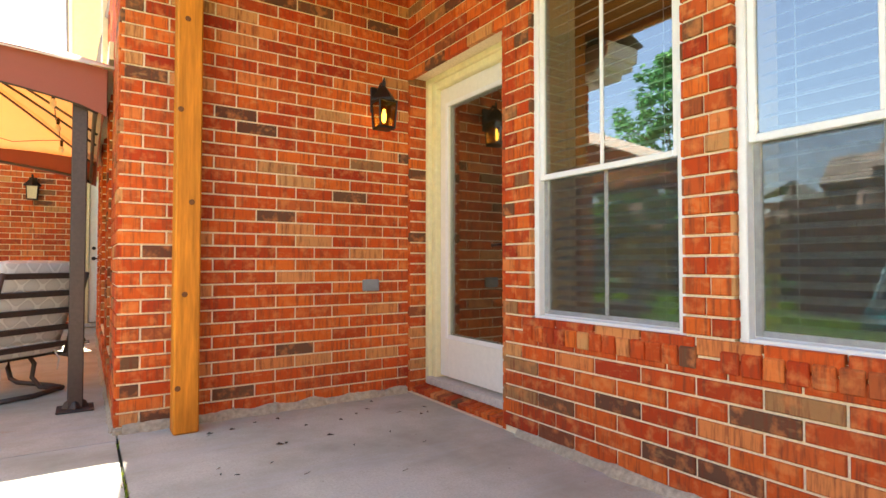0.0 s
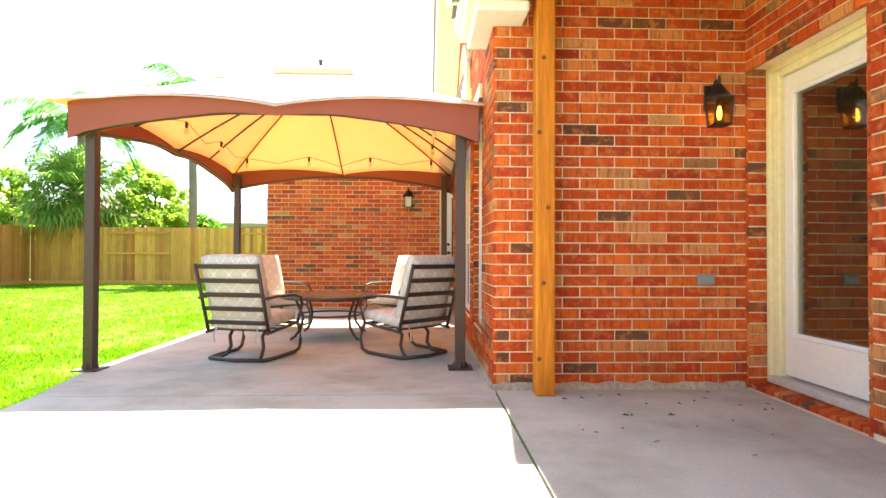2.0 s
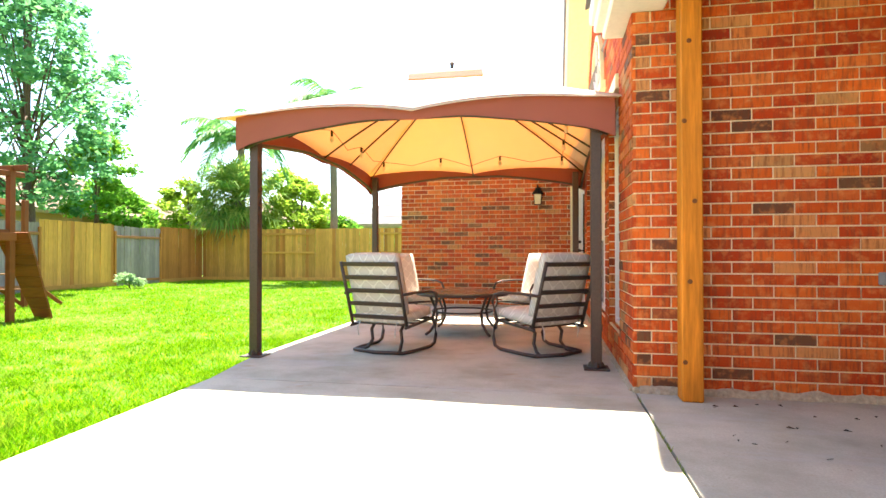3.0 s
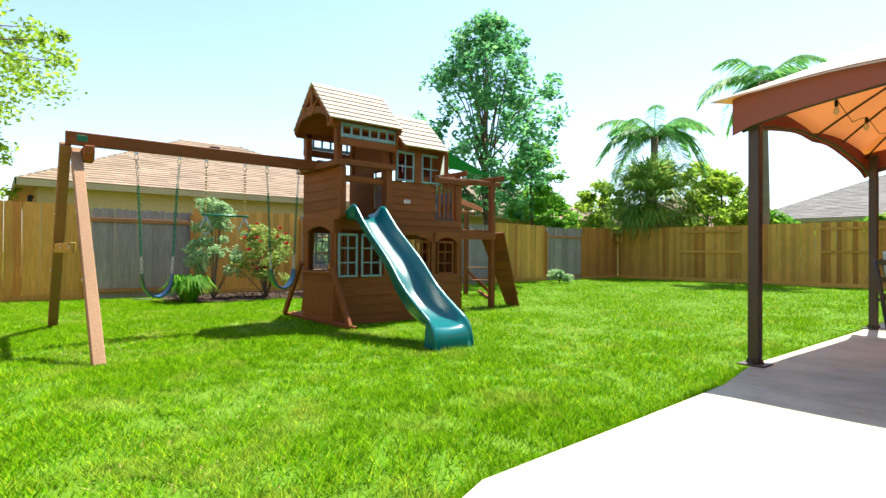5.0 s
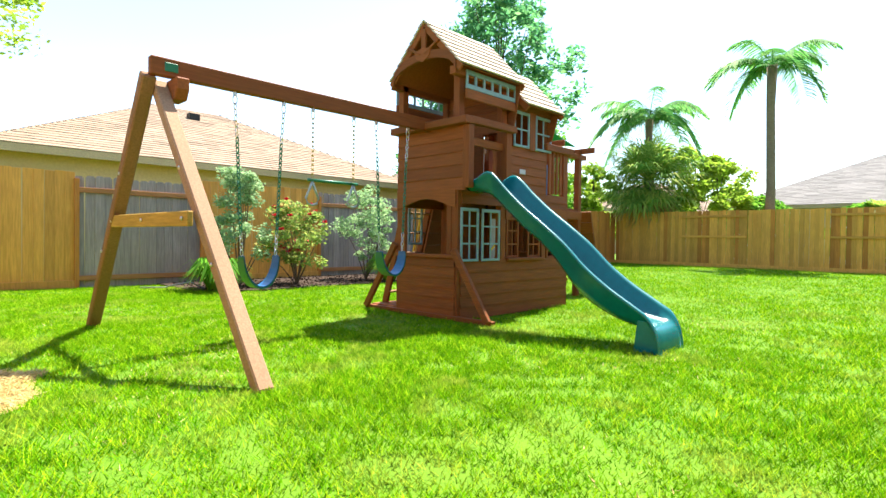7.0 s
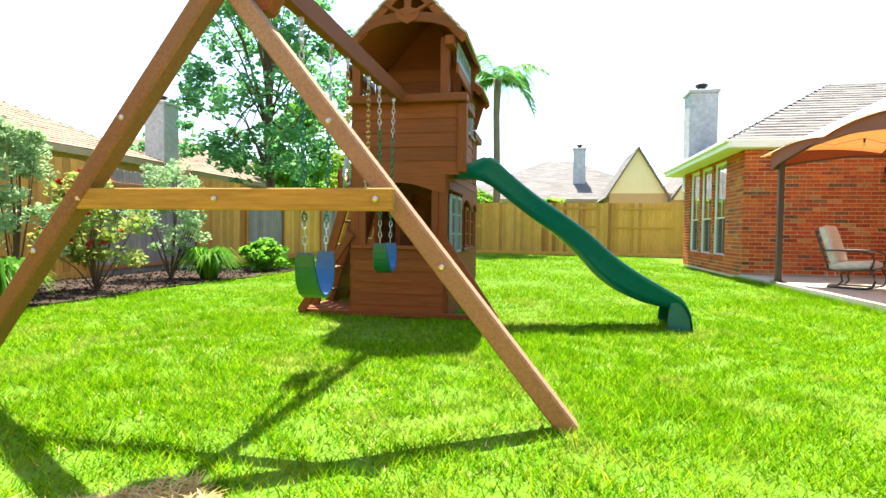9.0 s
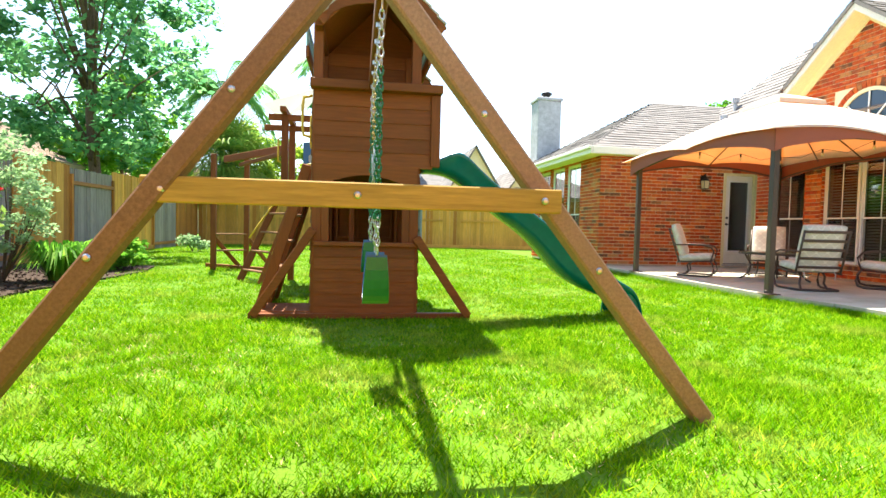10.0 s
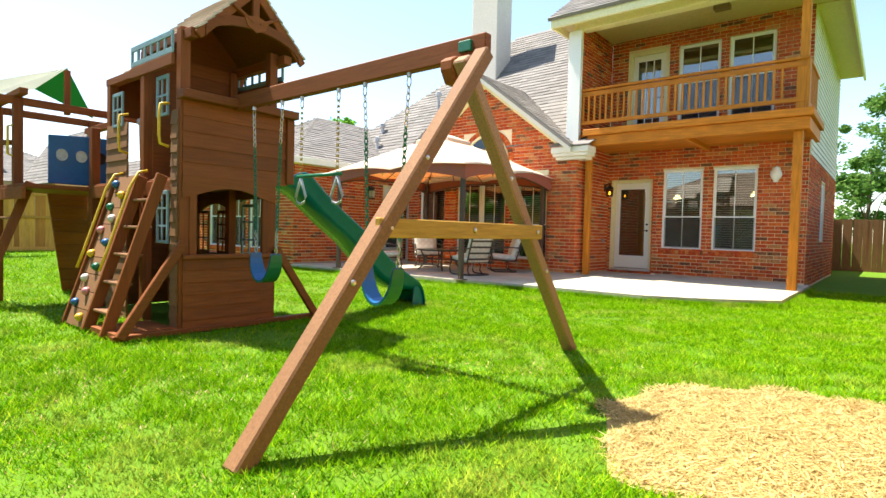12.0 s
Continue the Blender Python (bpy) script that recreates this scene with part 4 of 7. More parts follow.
def cloth(name, col, trans, under=None):
    m, nt, b = nodes_of(name, 0.9)
    w = noise_node(nt, position(nt), 350, 2)
    g = noise_node(nt, position(nt), 2.2, 3)
    c = mix_node(nt, ramp_node(nt, g, [(0.35, (0, 0, 0)), (0.7, (0.4,) * 3)]), ramp_node(nt, w, [(0.3, shade(col, 0.88)), (0.7, shade(col, 1.1))]), shade(col, 0.85))
    nt.links.new(c, b.inputs["Base Color"])
    bump_node(nt, b, w, 0.2, 0.002)
    tl = nt.nodes.new("ShaderNodeBsdfTranslucent")
    tl.inputs[0].default_value = (*(under or col), 1)
    mx = nt.nodes.new("ShaderNodeMixShader")
    mx.inputs[0].default_value = trans
    nt.links.new(b.outputs[0], mx.inputs[1])
    nt.links.new(tl.outputs[0], mx.inputs[2])
    nt.links.new(mx.outputs[0], nt.nodes["Material Output"].inputs[0])
    return m


CANVAS = cloth("cream_canvas", (0.84, 0.76, 0.62), 0.36, (0.95, 0.47, 0.17))
VALANCE = cloth("brown_canvas", (0.33, 0.095, 0.065), 0.1, (0.50, 0.11, 0.06))
gz = thing("gazebo", (-1.0, 6.36, 0), "soft-top gazebo with cream canopy and brown valance", "gazebo")
X0, X1, Y0, Y1 = -2.66, 0.68, 4.44, 8.28
CX, CY = (X0 + X1) / 2, (Y0 + Y1) / 2
for x in (-2.51, 0.51):
    for y in (4.60, 8.12):
        b = Builder().box((x - 0.042, y - 0.042, 0.012), (x + 0.042, y + 0.042, 2.12))
        post = b.make("post", FRAME, gz, bevel=0.006)
        bb = Builder().box((x - 0.10, y - 0.10, 0.0), (x + 0.10, y + 0.10, 0.012))
        bb.lathe([(0.075, 0.012), (0.06, 0.05), (0.045, 0.06)], (x, y, 0), 4)
        bb.make("base_plate", FRAME, post, bevel=0.003)


def side_pt(k, s):
    """A point of the eaves: side k, s from 0 to 1 along it."""
    c = [(X0, Y0), (X1, Y0), (X1, Y1), (X0, Y1)]
    (a, b2), (d, e) = c[k], c[(k + 1) % 4]
    return a + (d - a) * s, b2 + (e - b2) * s


NS, NR = 24, 8
lift = lambda s: 0.075 * abs(math.sin(2 * math.pi * s)) ** 0.8
b = Builder()
TOPR = (0.40, 0.44, 2.88)
for k in range(4):
    vs = []
    for i in range(NS + 1):
        s = i / NS
        x, y = side_pt(k, s)
        cx = CX + max(-1, min(1, (x - CX) / (X1 - CX))) * TOPR[0]
        cy = CY + max(-1, min(1, (y - CY) / (Y1 - CY))) * TOPR[1]
        for j in range(NR + 1):
            r = j / NR
            z0 = 2.13 + lift(s) * (1 - r)
            tip = 1 + (0.01 + 0.05 * max(0, 1 - min(s, 1 - s) / 0.10) ** 1.5) * max(0, 1 - 3 * r)
            sag = -0.03 * math.sin(math.pi * r) * abs(math.sin(2 * math.pi * s))
            vs.append((CX + (x + (cx - x) * r - CX) * tip, CY + (y + (cy - y) * r - CY) * tip, z0 + (TOPR[2] - 2.13) * (r * (1.18 - 0.18 * r)) + sag))
    b.add(vs, [(i * (NR + 1) + j, (i + 1) * (NR + 1) + j, (i + 1) * (NR + 1) + j + 1, i * (NR + 1) + j + 1) for i in range(NS) for j in range(NR)])
canopy = b.make("canopy", CANVAS, gz, "cream fabric roof", smooth=True)
canopy.modifiers.new("thick", "SOLIDIFY").thickness = 0.004
b = Builder()
ring = lambda f, z: [(CX - 0.41 * f, CY - 0.46 * f, z), (CX + 0.41 * f, CY - 0.46 * f, z), (CX + 0.41 * f, CY + 0.46 * f, z), (CX - 0.41 * f, CY + 0.46 * f, z)]
b.add(ring(1.02, 2.88) + ring(1.0, 2.95) + ring(0.5, 3.05) + ring(0.03, 3.13), [(i, (i + 1) % 4, 4 + (i + 1) % 4, 4 + i) for i in range(4)] + [(4 + i, 4 + (i + 1) % 4, 8 + (i + 1) % 4, 8 + i) for i in range(4)] + [(8 + i, 8 + (i + 1) % 4, 12 + (i + 1) % 4, 12 + i) for i in range(4)])
cap = b.make("vent_canopy", CANVAS, gz, "small raised fabric top")
cap.modifiers.new("thick", "SOLIDIFY").thickness = 0.004
Builder().lathe([(0.02, 0.0), (0.02, 0.05), (0.03, 0.07), (0.01, 0.10)], (CX, CY, 3.12)).make("finial", FRAME, gz)
for k in range(4):
    b = Builder()
    vs = []
    for i in range(NS + 1):
        s = i / NS
        x, y = side_pt(k, s)
        x, y = x + (CX - x) * 0.015, y + (CY - y) * 0.015
        d = min(s, 1 - s)
        vs += [(x, y, 2.16 + lift(s)), (x, y, 1.86 + 0.225 * min(1, d / 0.36) ** 0.62 - 0.02 * max(0, (d - 0.42) / 0.08))]
    b.add(vs, [(2 * i, 2 * i + 1, 2 * i + 3, 2 * i + 2) for i in range(NS)])
    v = b.make("valance", VALANCE, gz, "reddish brown fabric valance")
    v.modifiers.new("thick", "SOLIDIFY").thickness = 0.004
    pts = []
    for i in range(NS + 1):
        s = i / NS
        x, y = side_pt(k, s)
        x, y = x + (CX - x) * 0.05, y + (CY - y) * 0.05
        d = min(s, 1 - s)
        pts.append((x, y, 1.90 + 0.20 * min(1, d / 0.36) ** 0.62))
    Builder().tube(pts, 0.016, 6).make("side_frame", FRAME, gz, smooth=True)
    for s in (0.0, 0.5) if k % 2 == 0 else (0.0, 0.25, 0.5, 0.75):
        x, y = side_pt(k, s)
        cx = CX + (x - CX) / (X1 - CX) * TOPR[0]
        cy = CY + (y - CY) / (Y1 - CY) * TOPR[1]
        pts = [(x + (cx - x) * r, y + (cy - y) * r, 2.10 + 0.75 * (r * (1.18 - 0.18 * r)) + lift(s) * (1 - r) - 0.02) for r in np.linspace(0.04, 1, 7)]
        Builder().tube(pts, 0.011, 6).make("rib", FRAME, gz, smooth=True)
BULBGLASS = surface("clear_bulb", (0.75, 0.68, 0.5), 0.1, var=0.1, bump=0)
sl = thing("string_lights", (CX, CY, 2.1), "black string lights hung under the canopy", "string lights")
loop = []
for k in range(4):
    for s in np.linspace(0, 1, 13)[:-1]:
        x, y = side_pt(k, s)
        loop.append((x + (CX - x) * 0.22, y + (CY - y) * 0.22, 2.26 + 0.05 * math.cos(s * 6 * math.pi) + lift(s) * 0.5))
Builder().tube(loop + loop[:1], 0.004, 5).make("wire", BLACK, sl)
for i in range(0, len(loop), 4):
    x, y, z = loop[i]
    Builder().lathe([(0.012, -0.07), (0.016, -0.05), (0.016, -0.01), (0.006, 0.0)], (x, y, z), 8).make("socket", BLACK, sl)
    Builder().lathe([(0.006, -0.145), (0.024, -0.12), (0.022, -0.09), (0.012, -0.07)], (x, y, z), 8).make("bulb", BULBGLASS, sl, smooth=True)

# ---- chairs and table ----
def cushion_mat():
    m, nt, b = nodes_of("patterned_cushion", 0.95)
    co = nt.nodes.new("ShaderNodeTexCoord")
    mp = nt.nodes.new("ShaderNodeMapping")
    mp.inputs["Rotation"].default_value = (0, 0, 0)
    nt.links.new(co.outputs["Object"], mp.inputs[0])
    cols = []
    sep = nt.nodes.new("ShaderNodeSeparateXYZ")
    nt.links.new(mp.outputs[0], sep.inputs[0])

    def math_node(op, a, b2=0.0):
        n = nt.nodes.new("ShaderNodeMath")
        n.operation = op
        for i, v in enumerate((a, b2)):
            if isinstance(v, (int, float)):
                n.inputs[i].default_value = v
            else:
                nt.links.new(v, n.inputs[i])
        return n.outputs[0]
    run = math_node("ADD", sep.outputs["Y"], sep.outputs["Z"])
    a = math_node("COSINE", math_node("MULTIPLY", sep.outputs["X"], 42.0))
    c = math_node("COSINE", math_node("MULTIPLY", run, 42.0))
    d = math_node("ABSOLUTE", math_node("ADD", a, c))
    line = ramp_node(nt, d, [(0.0, (0.72, 0.69, 0.62)), (0.22, (0.72, 0.69, 0.62)), (0.34, (0.52, 0.48, 0.42)), (1.0, (0.58, 0.54, 0.48))])
    w = noise_node(nt, co.outputs["Object"], 300, 2)
    cc = mix_node(nt, ramp_node(nt, w, [(0.3, (0, 0, 0)), (0.8, (0.35,) * 3)]), line, (0.78, 0.75, 0.68))
    nt.links.new(cc, b.inputs["Base Color"])
    bump_node(nt, b, w, 0.3, 0.003)
    return m


CUSHION = cushion_mat()
PIPING = surface("cushion_piping", (0.55, 0.53, 0.48), 0.9)


def pillow(w, d, h, mat, name):
    """A stuffed cushion, w by d, h thick, rounded and slightly puffed."""
    b = Builder()
    n = 8
    vs = []
    for side in (1, -1):
        for i in range(n + 1):
            for j in range(n + 1):
                u, v = 2 * i / n - 1, 2 * j / n - 1
                edge = (1 - abs(u) ** 6) * (1 - abs(v) ** 6)
                vs.append((u * w / 2 * (1 - 0.03 * abs(v) ** 4), v * d / 2 * (1 - 0.03 * abs(u) ** 4), side * h / 2 * (0.55 + 0.45 * edge ** 0.5)))
    m = (n + 1) ** 2
    fs = []
    for s in (0, 1):
        for i in range(n):
            for j in range(n):
                q = (s * m + i * (n + 1) + j, s * m + (i + 1) * (n + 1) + j, s * m + (i + 1) * (n + 1) + j + 1, s * m + i * (n + 1) + j + 1)
                fs.append(q if s == 0 else q[::-1])
    edge = [i * (n + 1) for i in range(n)] + [n * (n + 1) + j for j in range(n)] + [i * (n + 1) + n for i in range(n, 0, -1)] + [j for j in range(n, 0, -1)]
    fs += [(edge[i], edge[(i + 1) % len(edge)], m + edge[(i + 1) % len(edge)], m + edge[i]) for i in range(len(edge))]
    return b.add(vs, fs)


def lounge_chair():
    """A sprung metal patio chair that faces +y, with loose cushions."""
    ch = thing("patio_chair", (0, 0, 0), "dark metal spring chair with patterned grey cushions", "chair", "chairs round the table")
    W = 0.30
    lean = 0.32
    back = lambda h: (-0.25 - (h - 0.28) * lean, h)
    for s in (-1, 1):
        x = s * W
        y0, z0 = back(0.26)
        y1, z1 = back(0.86)
        Builder().tube([(x, y0, z0), (x, y1, z1)], 0.016, 8).make("back_post", FRAME, ch, smooth=True)
        arm = [(x * 1.06, back(0.58)[0], 0.56), (x * 1.1, -0.15, 0.57), (x * 1.12, 0.15, 0.565), (x * 1.12, 0.27, 0.54), (x * 1.1, 0.32, 0.47), (x * 1.06, 0.30, 0.38), (x * 1.02, 0.27, 0.29)]
        Builder().tube(arm, 0.017, 8, 0.8).make("arm", FRAME, ch, smooth=True)
        leg = [(x * 1.02, 0.27, 0.29), (x * 1.04, 0.31, 0.22), (x * 1.04, 0.33, 0.12), (x * 1.04, 0.30, 0.04), (x * 1.02, 0.22, 0.017), (x, -0.10, 0.017), (x * 0.9, -0.26, 0.017)]
        Builder().tube(leg, 0.017, 8).make("leg", FRAME, ch, smooth=True)
        Builder().tube([(x, 0.27, 0.29), (x, -0.27, 0.25)], 0.015, 8).make("seat_rail", FRAME, ch, smooth=True)
        sp = [(x * 0.55, -0.06, 0.26), (x * 0.55, -0.12, 0.20), (x * 0.55, -0.10, 0.10), (x * 0.6, -0.16, 0.03), (x * 0.75, -0.26, 0.017)]
        Builder().tube(sp, 0.016, 8).make("spring", FRAME, ch, smooth=True)
    Builder().tube([(-W * 0.9, -0.26, 0.017), (0, -0.32, 0.017), (W * 0.9, -0.26, 0.017)], 0.017, 8).make("sled", FRAME, ch, smooth=True)
    Builder().tube([(-W, 0.27, 0.29), (W, 0.27, 0.29)], 0.015, 8).make("front_rail", FRAME, ch, smooth=True)
    for i in range(5):
        y, z = back(0.34 + i * 0.125)
        Builder().beam((-W, y, z), (W, y, z), 0.012, 0.038, (0, -lean, 1)).make("back_slat", FRAME, ch)
    for i in range(4):
        y = -0.2 + i * 0.13
        Builder().beam((-W, y, 0.262 + 0.07 * (y + 0.25)), (W, y, 0.262 + 0.07 * (y + 0.25)), 0.04, 0.008).make("seat_slat", FRAME, ch)
    b = pillow(0.56, 0.56, 0.13, CUSHION, "seat")
    seat = b.make("seat_cushion", CUSHION, ch, smooth=True)
    seat.matrix_basis = pose(0, 0.02, 0.345, 4)
    b = pillow(0.56, 0.62, 0.14, CUSHION, "back")
    bc = b.make("back_cushion", CUSHION, ch, smooth=True)
    y, z = back(0.64)
    bc.matrix_basis = pose(0, y + 0.09, z, 90 + 17.5)
    for s in (-1, 1):
        y, z = back(0.30)
        Builder().tube([(s * 0.2, y, z), (s * 0.21, y - 0.04, z - 0.06), (s * 0.2, y - 0.035, z - 0.14)], 0.006, 5).make("tie", PIPING, ch)
    return ch


TABLE = (-0.88, 6.45)
spots = [(-1.38, 5.20), (0.05, 5.33), (-1.75, 7.35), (-0.15, 7.5)]
first = lounge_chair()
for k, (x, y) in enumerate(spots):
    turn = math.degrees(math.atan2(TABLE[1] - y, TABLE[0] - x)) - 90
    if k == 0:
        first.matrix_basis = pose(x, y, 0, 0, 0, turn + 7)
    else:
        copy_thing(first, pose(x, y, 0, 0, 0, turn + (0, 2, 6, -5)[k]))
tb = thing("patio_table", (*TABLE, 0), "round dark metal patio table with glass top", "table")
x, y = TABLE
Builder().lathe([(0.52, 0.465), (0.545, 0.47), (0.545, 0.49), (0.50, 0.495)], (x, y, 0), 40).make("table_top", surface("mottled_glass_top", (0.16, 0.14, 0.09), 0.2, var=0.3, fine=70, bump=0.1), tb, bevel=0.0)
Builder().tube([(x + 0.54 * math.cos(a), y + 0.54 * math.sin(a), 0.465) for a in np.linspace(0, 2 * math.pi, 37)], 0.016, 8).make("rim", FRAME, tb, smooth=True)
Builder().tube([(x + 0.36 * math.cos(a), y + 0.36 * math.sin(a), 0.26) for a in np.linspace(0, 2 * math.pi, 33)], 0.011, 8).make("brace_ring", FRAME, tb, smooth=True)
for i in range(4):
    a = math.pi / 4 + i * math.pi / 2
    p = lambda r, z: (x + r * math.cos(a), y + r * math.sin(a), z)
    Builder().tube([p(0.46, 0.46), p(0.42, 0.38), p(0.36, 0.26), p(0.38, 0.14), p(0.46, 0.05), p(0.52, 0.017)], 0.016, 8).make("leg", FRAME, tb, smooth=True)

# ---- play set ----
PLAYV = surface("stained_cedar_upright", (0.275, 0.076, 0.018), 0.65, var=0.35, fine=10, stretch=(5, 5, 0.35), bump=0.25, second=(0.20, 0.065, 0.018), rand=0.25)
PLAYX = surface("stained_cedar_across", (0.275, 0.076, 0.018), 0.65, var=0.35, fine=10, stretch=(0.35, 5, 5), bump=0.25, second=(0.205, 0.068, 0.018), rand=0.25)
PLAYY = surface("stained_cedar_along", (0.275, 0.076, 0.018), 0.65, var=0.35, fine=10, stretch=(5, 0.35, 5), bump=0.25, second=(0.205, 0.068, 0.018), rand=0.25)
WORN = surface("sun_worn_cedar", (0.26, 0.13, 0.062), 0.75, var=0.25, fine=70, bump=0.25, rand=0.2)
# roof boards, far paler than the stained cedar of the walls and lining
ROOFWOOD = surface("pale_roof_board", (0.60, 0.50, 0.40), 0.8, var=0.2, fine=8, stretch=(5, 0.35, 5), bump=0.3, rand=0.18)
TRIMBLUE = surface("blue_grey_window_trim", (0.21, 0.32, 0.36), 0.6, var=0.15, fine=20, bump=0.1)
TEAL = surface("teal_slide_plastic", (0.0, 0.13, 0.14), 0.25, var=0.12, fine=15, broad=2.0, bump=0.03)
BLUEP = surface("blue_plastic", (0.012, 0.11, 0.28), 0.35, var=0.12, fine=20, bump=0.03)
GREENP = surface("green_plastic", (0.01, 0.14, 0.07), 0.35, var=0.15, fine=20, bump=0.03)
YELLOW = surface("yellow_plastic", (0.65, 0.42, 0.02), 0.4, var=0.1, fine=20, bump=0.03)
TARP = cloth("green_tarp", (0.01, 0.16, 0.05), 0.3, (0.02, 0.40, 0.12))

ps = thing("play_set", (-7.83, 4.4, GZ), "stained cedar play house with tower, slide and swing beam", "play set")
XW, XE, YS, YM, YN = -8.34, -7.33, 3.40, 4.22, 5.09


def bar(name, lo, hi, mat, bevel=0.005, parent=None):
    return Builder().box(lo, hi).make(name, mat, parent or ps, bevel=bevel)


def stick(name, p, q, w, h, mat, up=(0, 0, 1), parent=None, bevel=0.006):
    return Builder().beam(p, q, w, h, up).make(name, mat, parent or ps, bevel=bevel)


for x in (XW + 0.045, XE - 0.045):
    for y, top in ((YS + 0.045, 2.70), (YM, 2.62), (YN, 2.42), (5.62, 2.0)):
        bar("corner_post", (x - 0.045, y - 0.045, GZ), (x + 0.045, y + 0.045, top), PLAYV)


def boards(z0, z1, n, axis, fixed, a, c, out, mat):
    """Lapped boards: n of them from z0 to z1, along the axis from a to c; out: the way they face."""
    h = (z1 - z0) / n
    for i in range(n):
        z = z0 + i * h
        b = Builder()
        q = [(0.018, z), (0.018, z + 0.002), (0.006, z + h * 1.04), (-0.006, z + h * 1.04), (-0.006, z)]
        if axis == "x":
            b.slab([(a, fixed + out * w, zz) for w, zz in q], (c - a, 0, 0))
        else:
            b.slab([(fixed + out * w, a, zz) for w, zz in q], (0, c - a, 0))
        b.make("board", mat, ps)


boards(GZ, 0.60, 6, "x", YS, XW + 0.03, XE - 0.03, -1, PLAYX)
boards(1.34, 2.04, 5, "x", YS, XW + 0.02, XE + 0.12, -1, PLAYX)
boards(GZ, 0.56, 5, "y", XE, YS + 0.05, 5.62, 1, PLAYY)
boards(1.20, 1.40, 2, "y", XE, YS + 0.05, 5.62, 1, PLAYY)
boards(1.40, 1.94, 5, "y", XE, YM + 0.04, YN, 1, PLAYY)
boards(GZ, 1.95, 16, "y", XW, YS + 0.03, 3.56, -1, WORN)
boards(GZ, 1.95, 16, "y", XW, 4.55, 5.10, -1, WORN)
boards(GZ, 1.30, 10, "x", 5.66, XW, XE, 1, PLAYX)
boards(2.10, 2.62, 4, "x", YM, XW + 0.05, XE - 0.05, -1, PLAYX)
# arched head of the opening that faces the swings
b = Builder()
ar = [(XW + 0.12 + (XE - XW - 0.24) * i / 14, 1.17 + 0.09 * math.sin(math.pi * i / 14)) for i in range(15)]
b.slab([(x, YS - 0.02, z) for x, z in ar] + [(XE - 0.02, YS - 0.02, 1.15), (XE - 0.02, YS - 0.02, 1.36), (XW + 0.02, YS - 0.02, 1.36), (XW + 0.02, YS - 0.02, 1.15)], (0, 0.04, 0))
b.make("arched_head", PLAYX, ps)
bar("sill", (XW + 0.02, YS - 0.045, 0.585), (XE - 0.02, YS + 0.03, 0.625), PLAYX)
bar("opening_jamb", (XW + 0.09, YS - 0.01, 0.62), (XW + 0.16, YS + 0.03, 1.2), PLAYV)
bar("opening_jamb", (XE - 0.16, YS - 0.01, 0.62), (XE - 0.09, YS + 0.03, 1.2), PLAYV)
bar("ledge", (XW - 0.02, YS - 0.11, 2.045), (XE + 0.20, YS + 0.04, 2.125), PLAYX)
bar("side_post", (XE + 0.10, YS - 0.045, 1.36), (XE + 0.19, YS + 0.045, 2.04), PLAYV)
bar("rail", (XE + 0.06, YS + 0.045, 2.07), (XE + 0.15, YM + 0.05, 2.15), PLAYY)
bar("rail", (XE - 0.03, YS + 0.10, 1.86), (XE + 0.02, YM - 0.05, 1.95), PLAYY)
bar("side_post", (XE - 0.02, YM - 0.06, 1.36), (XE + 0.08, YM + 0.04, 2.09), PLAYV)
bar("sill", (XE - 0.03, YM + 0.05, 0.545), (XE + 0.05, YN - 0.05, 0.58), PLAYY)
bar("floor", (XW + 0.02, YS + 0.05, 1.30), (XE - 0.02, 5.62, 1.34), PLAYX)
bar("floor_beam", (XW, YS + 0.09, 1.18), (XW + 0.04, 5.6, 1.32), PLAYY)
for k in range(5):
    y = 5.17 + k * 0.09
    bar("slat", (XE - 0.01, y, 1.42), (XE + 0.012, y + 0.05, 2.0), PLAYV, 0.003)
bar("rail", (XE - 0.05, 5.05, 1.98), (XE + 0.06, 5.72, 2.07), PLAYY)
b = Builder()
ar = [(5.13 + 0.44 * i / 10, 1.06 + 0.08 * math.sin(math.pi * i / 10)) for i in range(11)]
b.slab([(XE, y, z) for y, z in ar] + [(XE, 5.6, 1.05), (XE, 5.6, 1.22), (XE, 5.1, 1.22), (XE, 5.1, 1.05)], (0.02, 0, 0))
b.make("arched_head", PLAYY, ps)
b = Builder()
ar = [(4.27 + 0.77 * i / 12, 1.06 + 0.10 * math.sin(math.pi * i / 12)) for i in range(13)]
b.slab([(XE, y, z) for y, z in ar] + [(XE, 5.05, 1.05), (XE, 5.05, 1.22), (XE, 4.25, 1.22), (XE, 4.25, 1.05)], (0.02, 0, 0))
b.make("arched_head", PLAYY, ps)


def play_window(axis, fixed, a, c, z0, z1, mat=TRIMBLUE, rows=3, arch_top=True):
    """A small toy window with bars: a frame part with its bars."""
    b = Builder()
    f = 0.028

    def bx(u0, u1, v0, v1, t=0.02):
        if axis == "y":
            b.box((fixed, u0, v0), (fixed + t, u1, v1))
        else:
            b.box((u0, fixed - t, v0), (u1, fixed, v1))
    bx(a, a + f, z0, z1), bx(c - f, c, z0, z1), bx(a + f, c - f, z0, z0 + f), bx(a + f, c - f, z1 - f * 1.3, z1)
    w = b.make("window", mat, ps, "blue-grey toy window frame", bevel=0.003)
    b = Builder()
    m = (a + c) / 2
    bx(m - 0.009, m + 0.009, z0 + f, z1 - f, 0.012)
    for i in range(1, rows):
        z = z0 + (z1 - z0) * i / rows
        bx(a + f, m - 0.009, z - 0.009, z + 0.009, 0.012)
        bx(m + 0.009, c - f, z - 0.009, z + 0.009, 0.012)
    b.make("glazing_bar", mat, w)


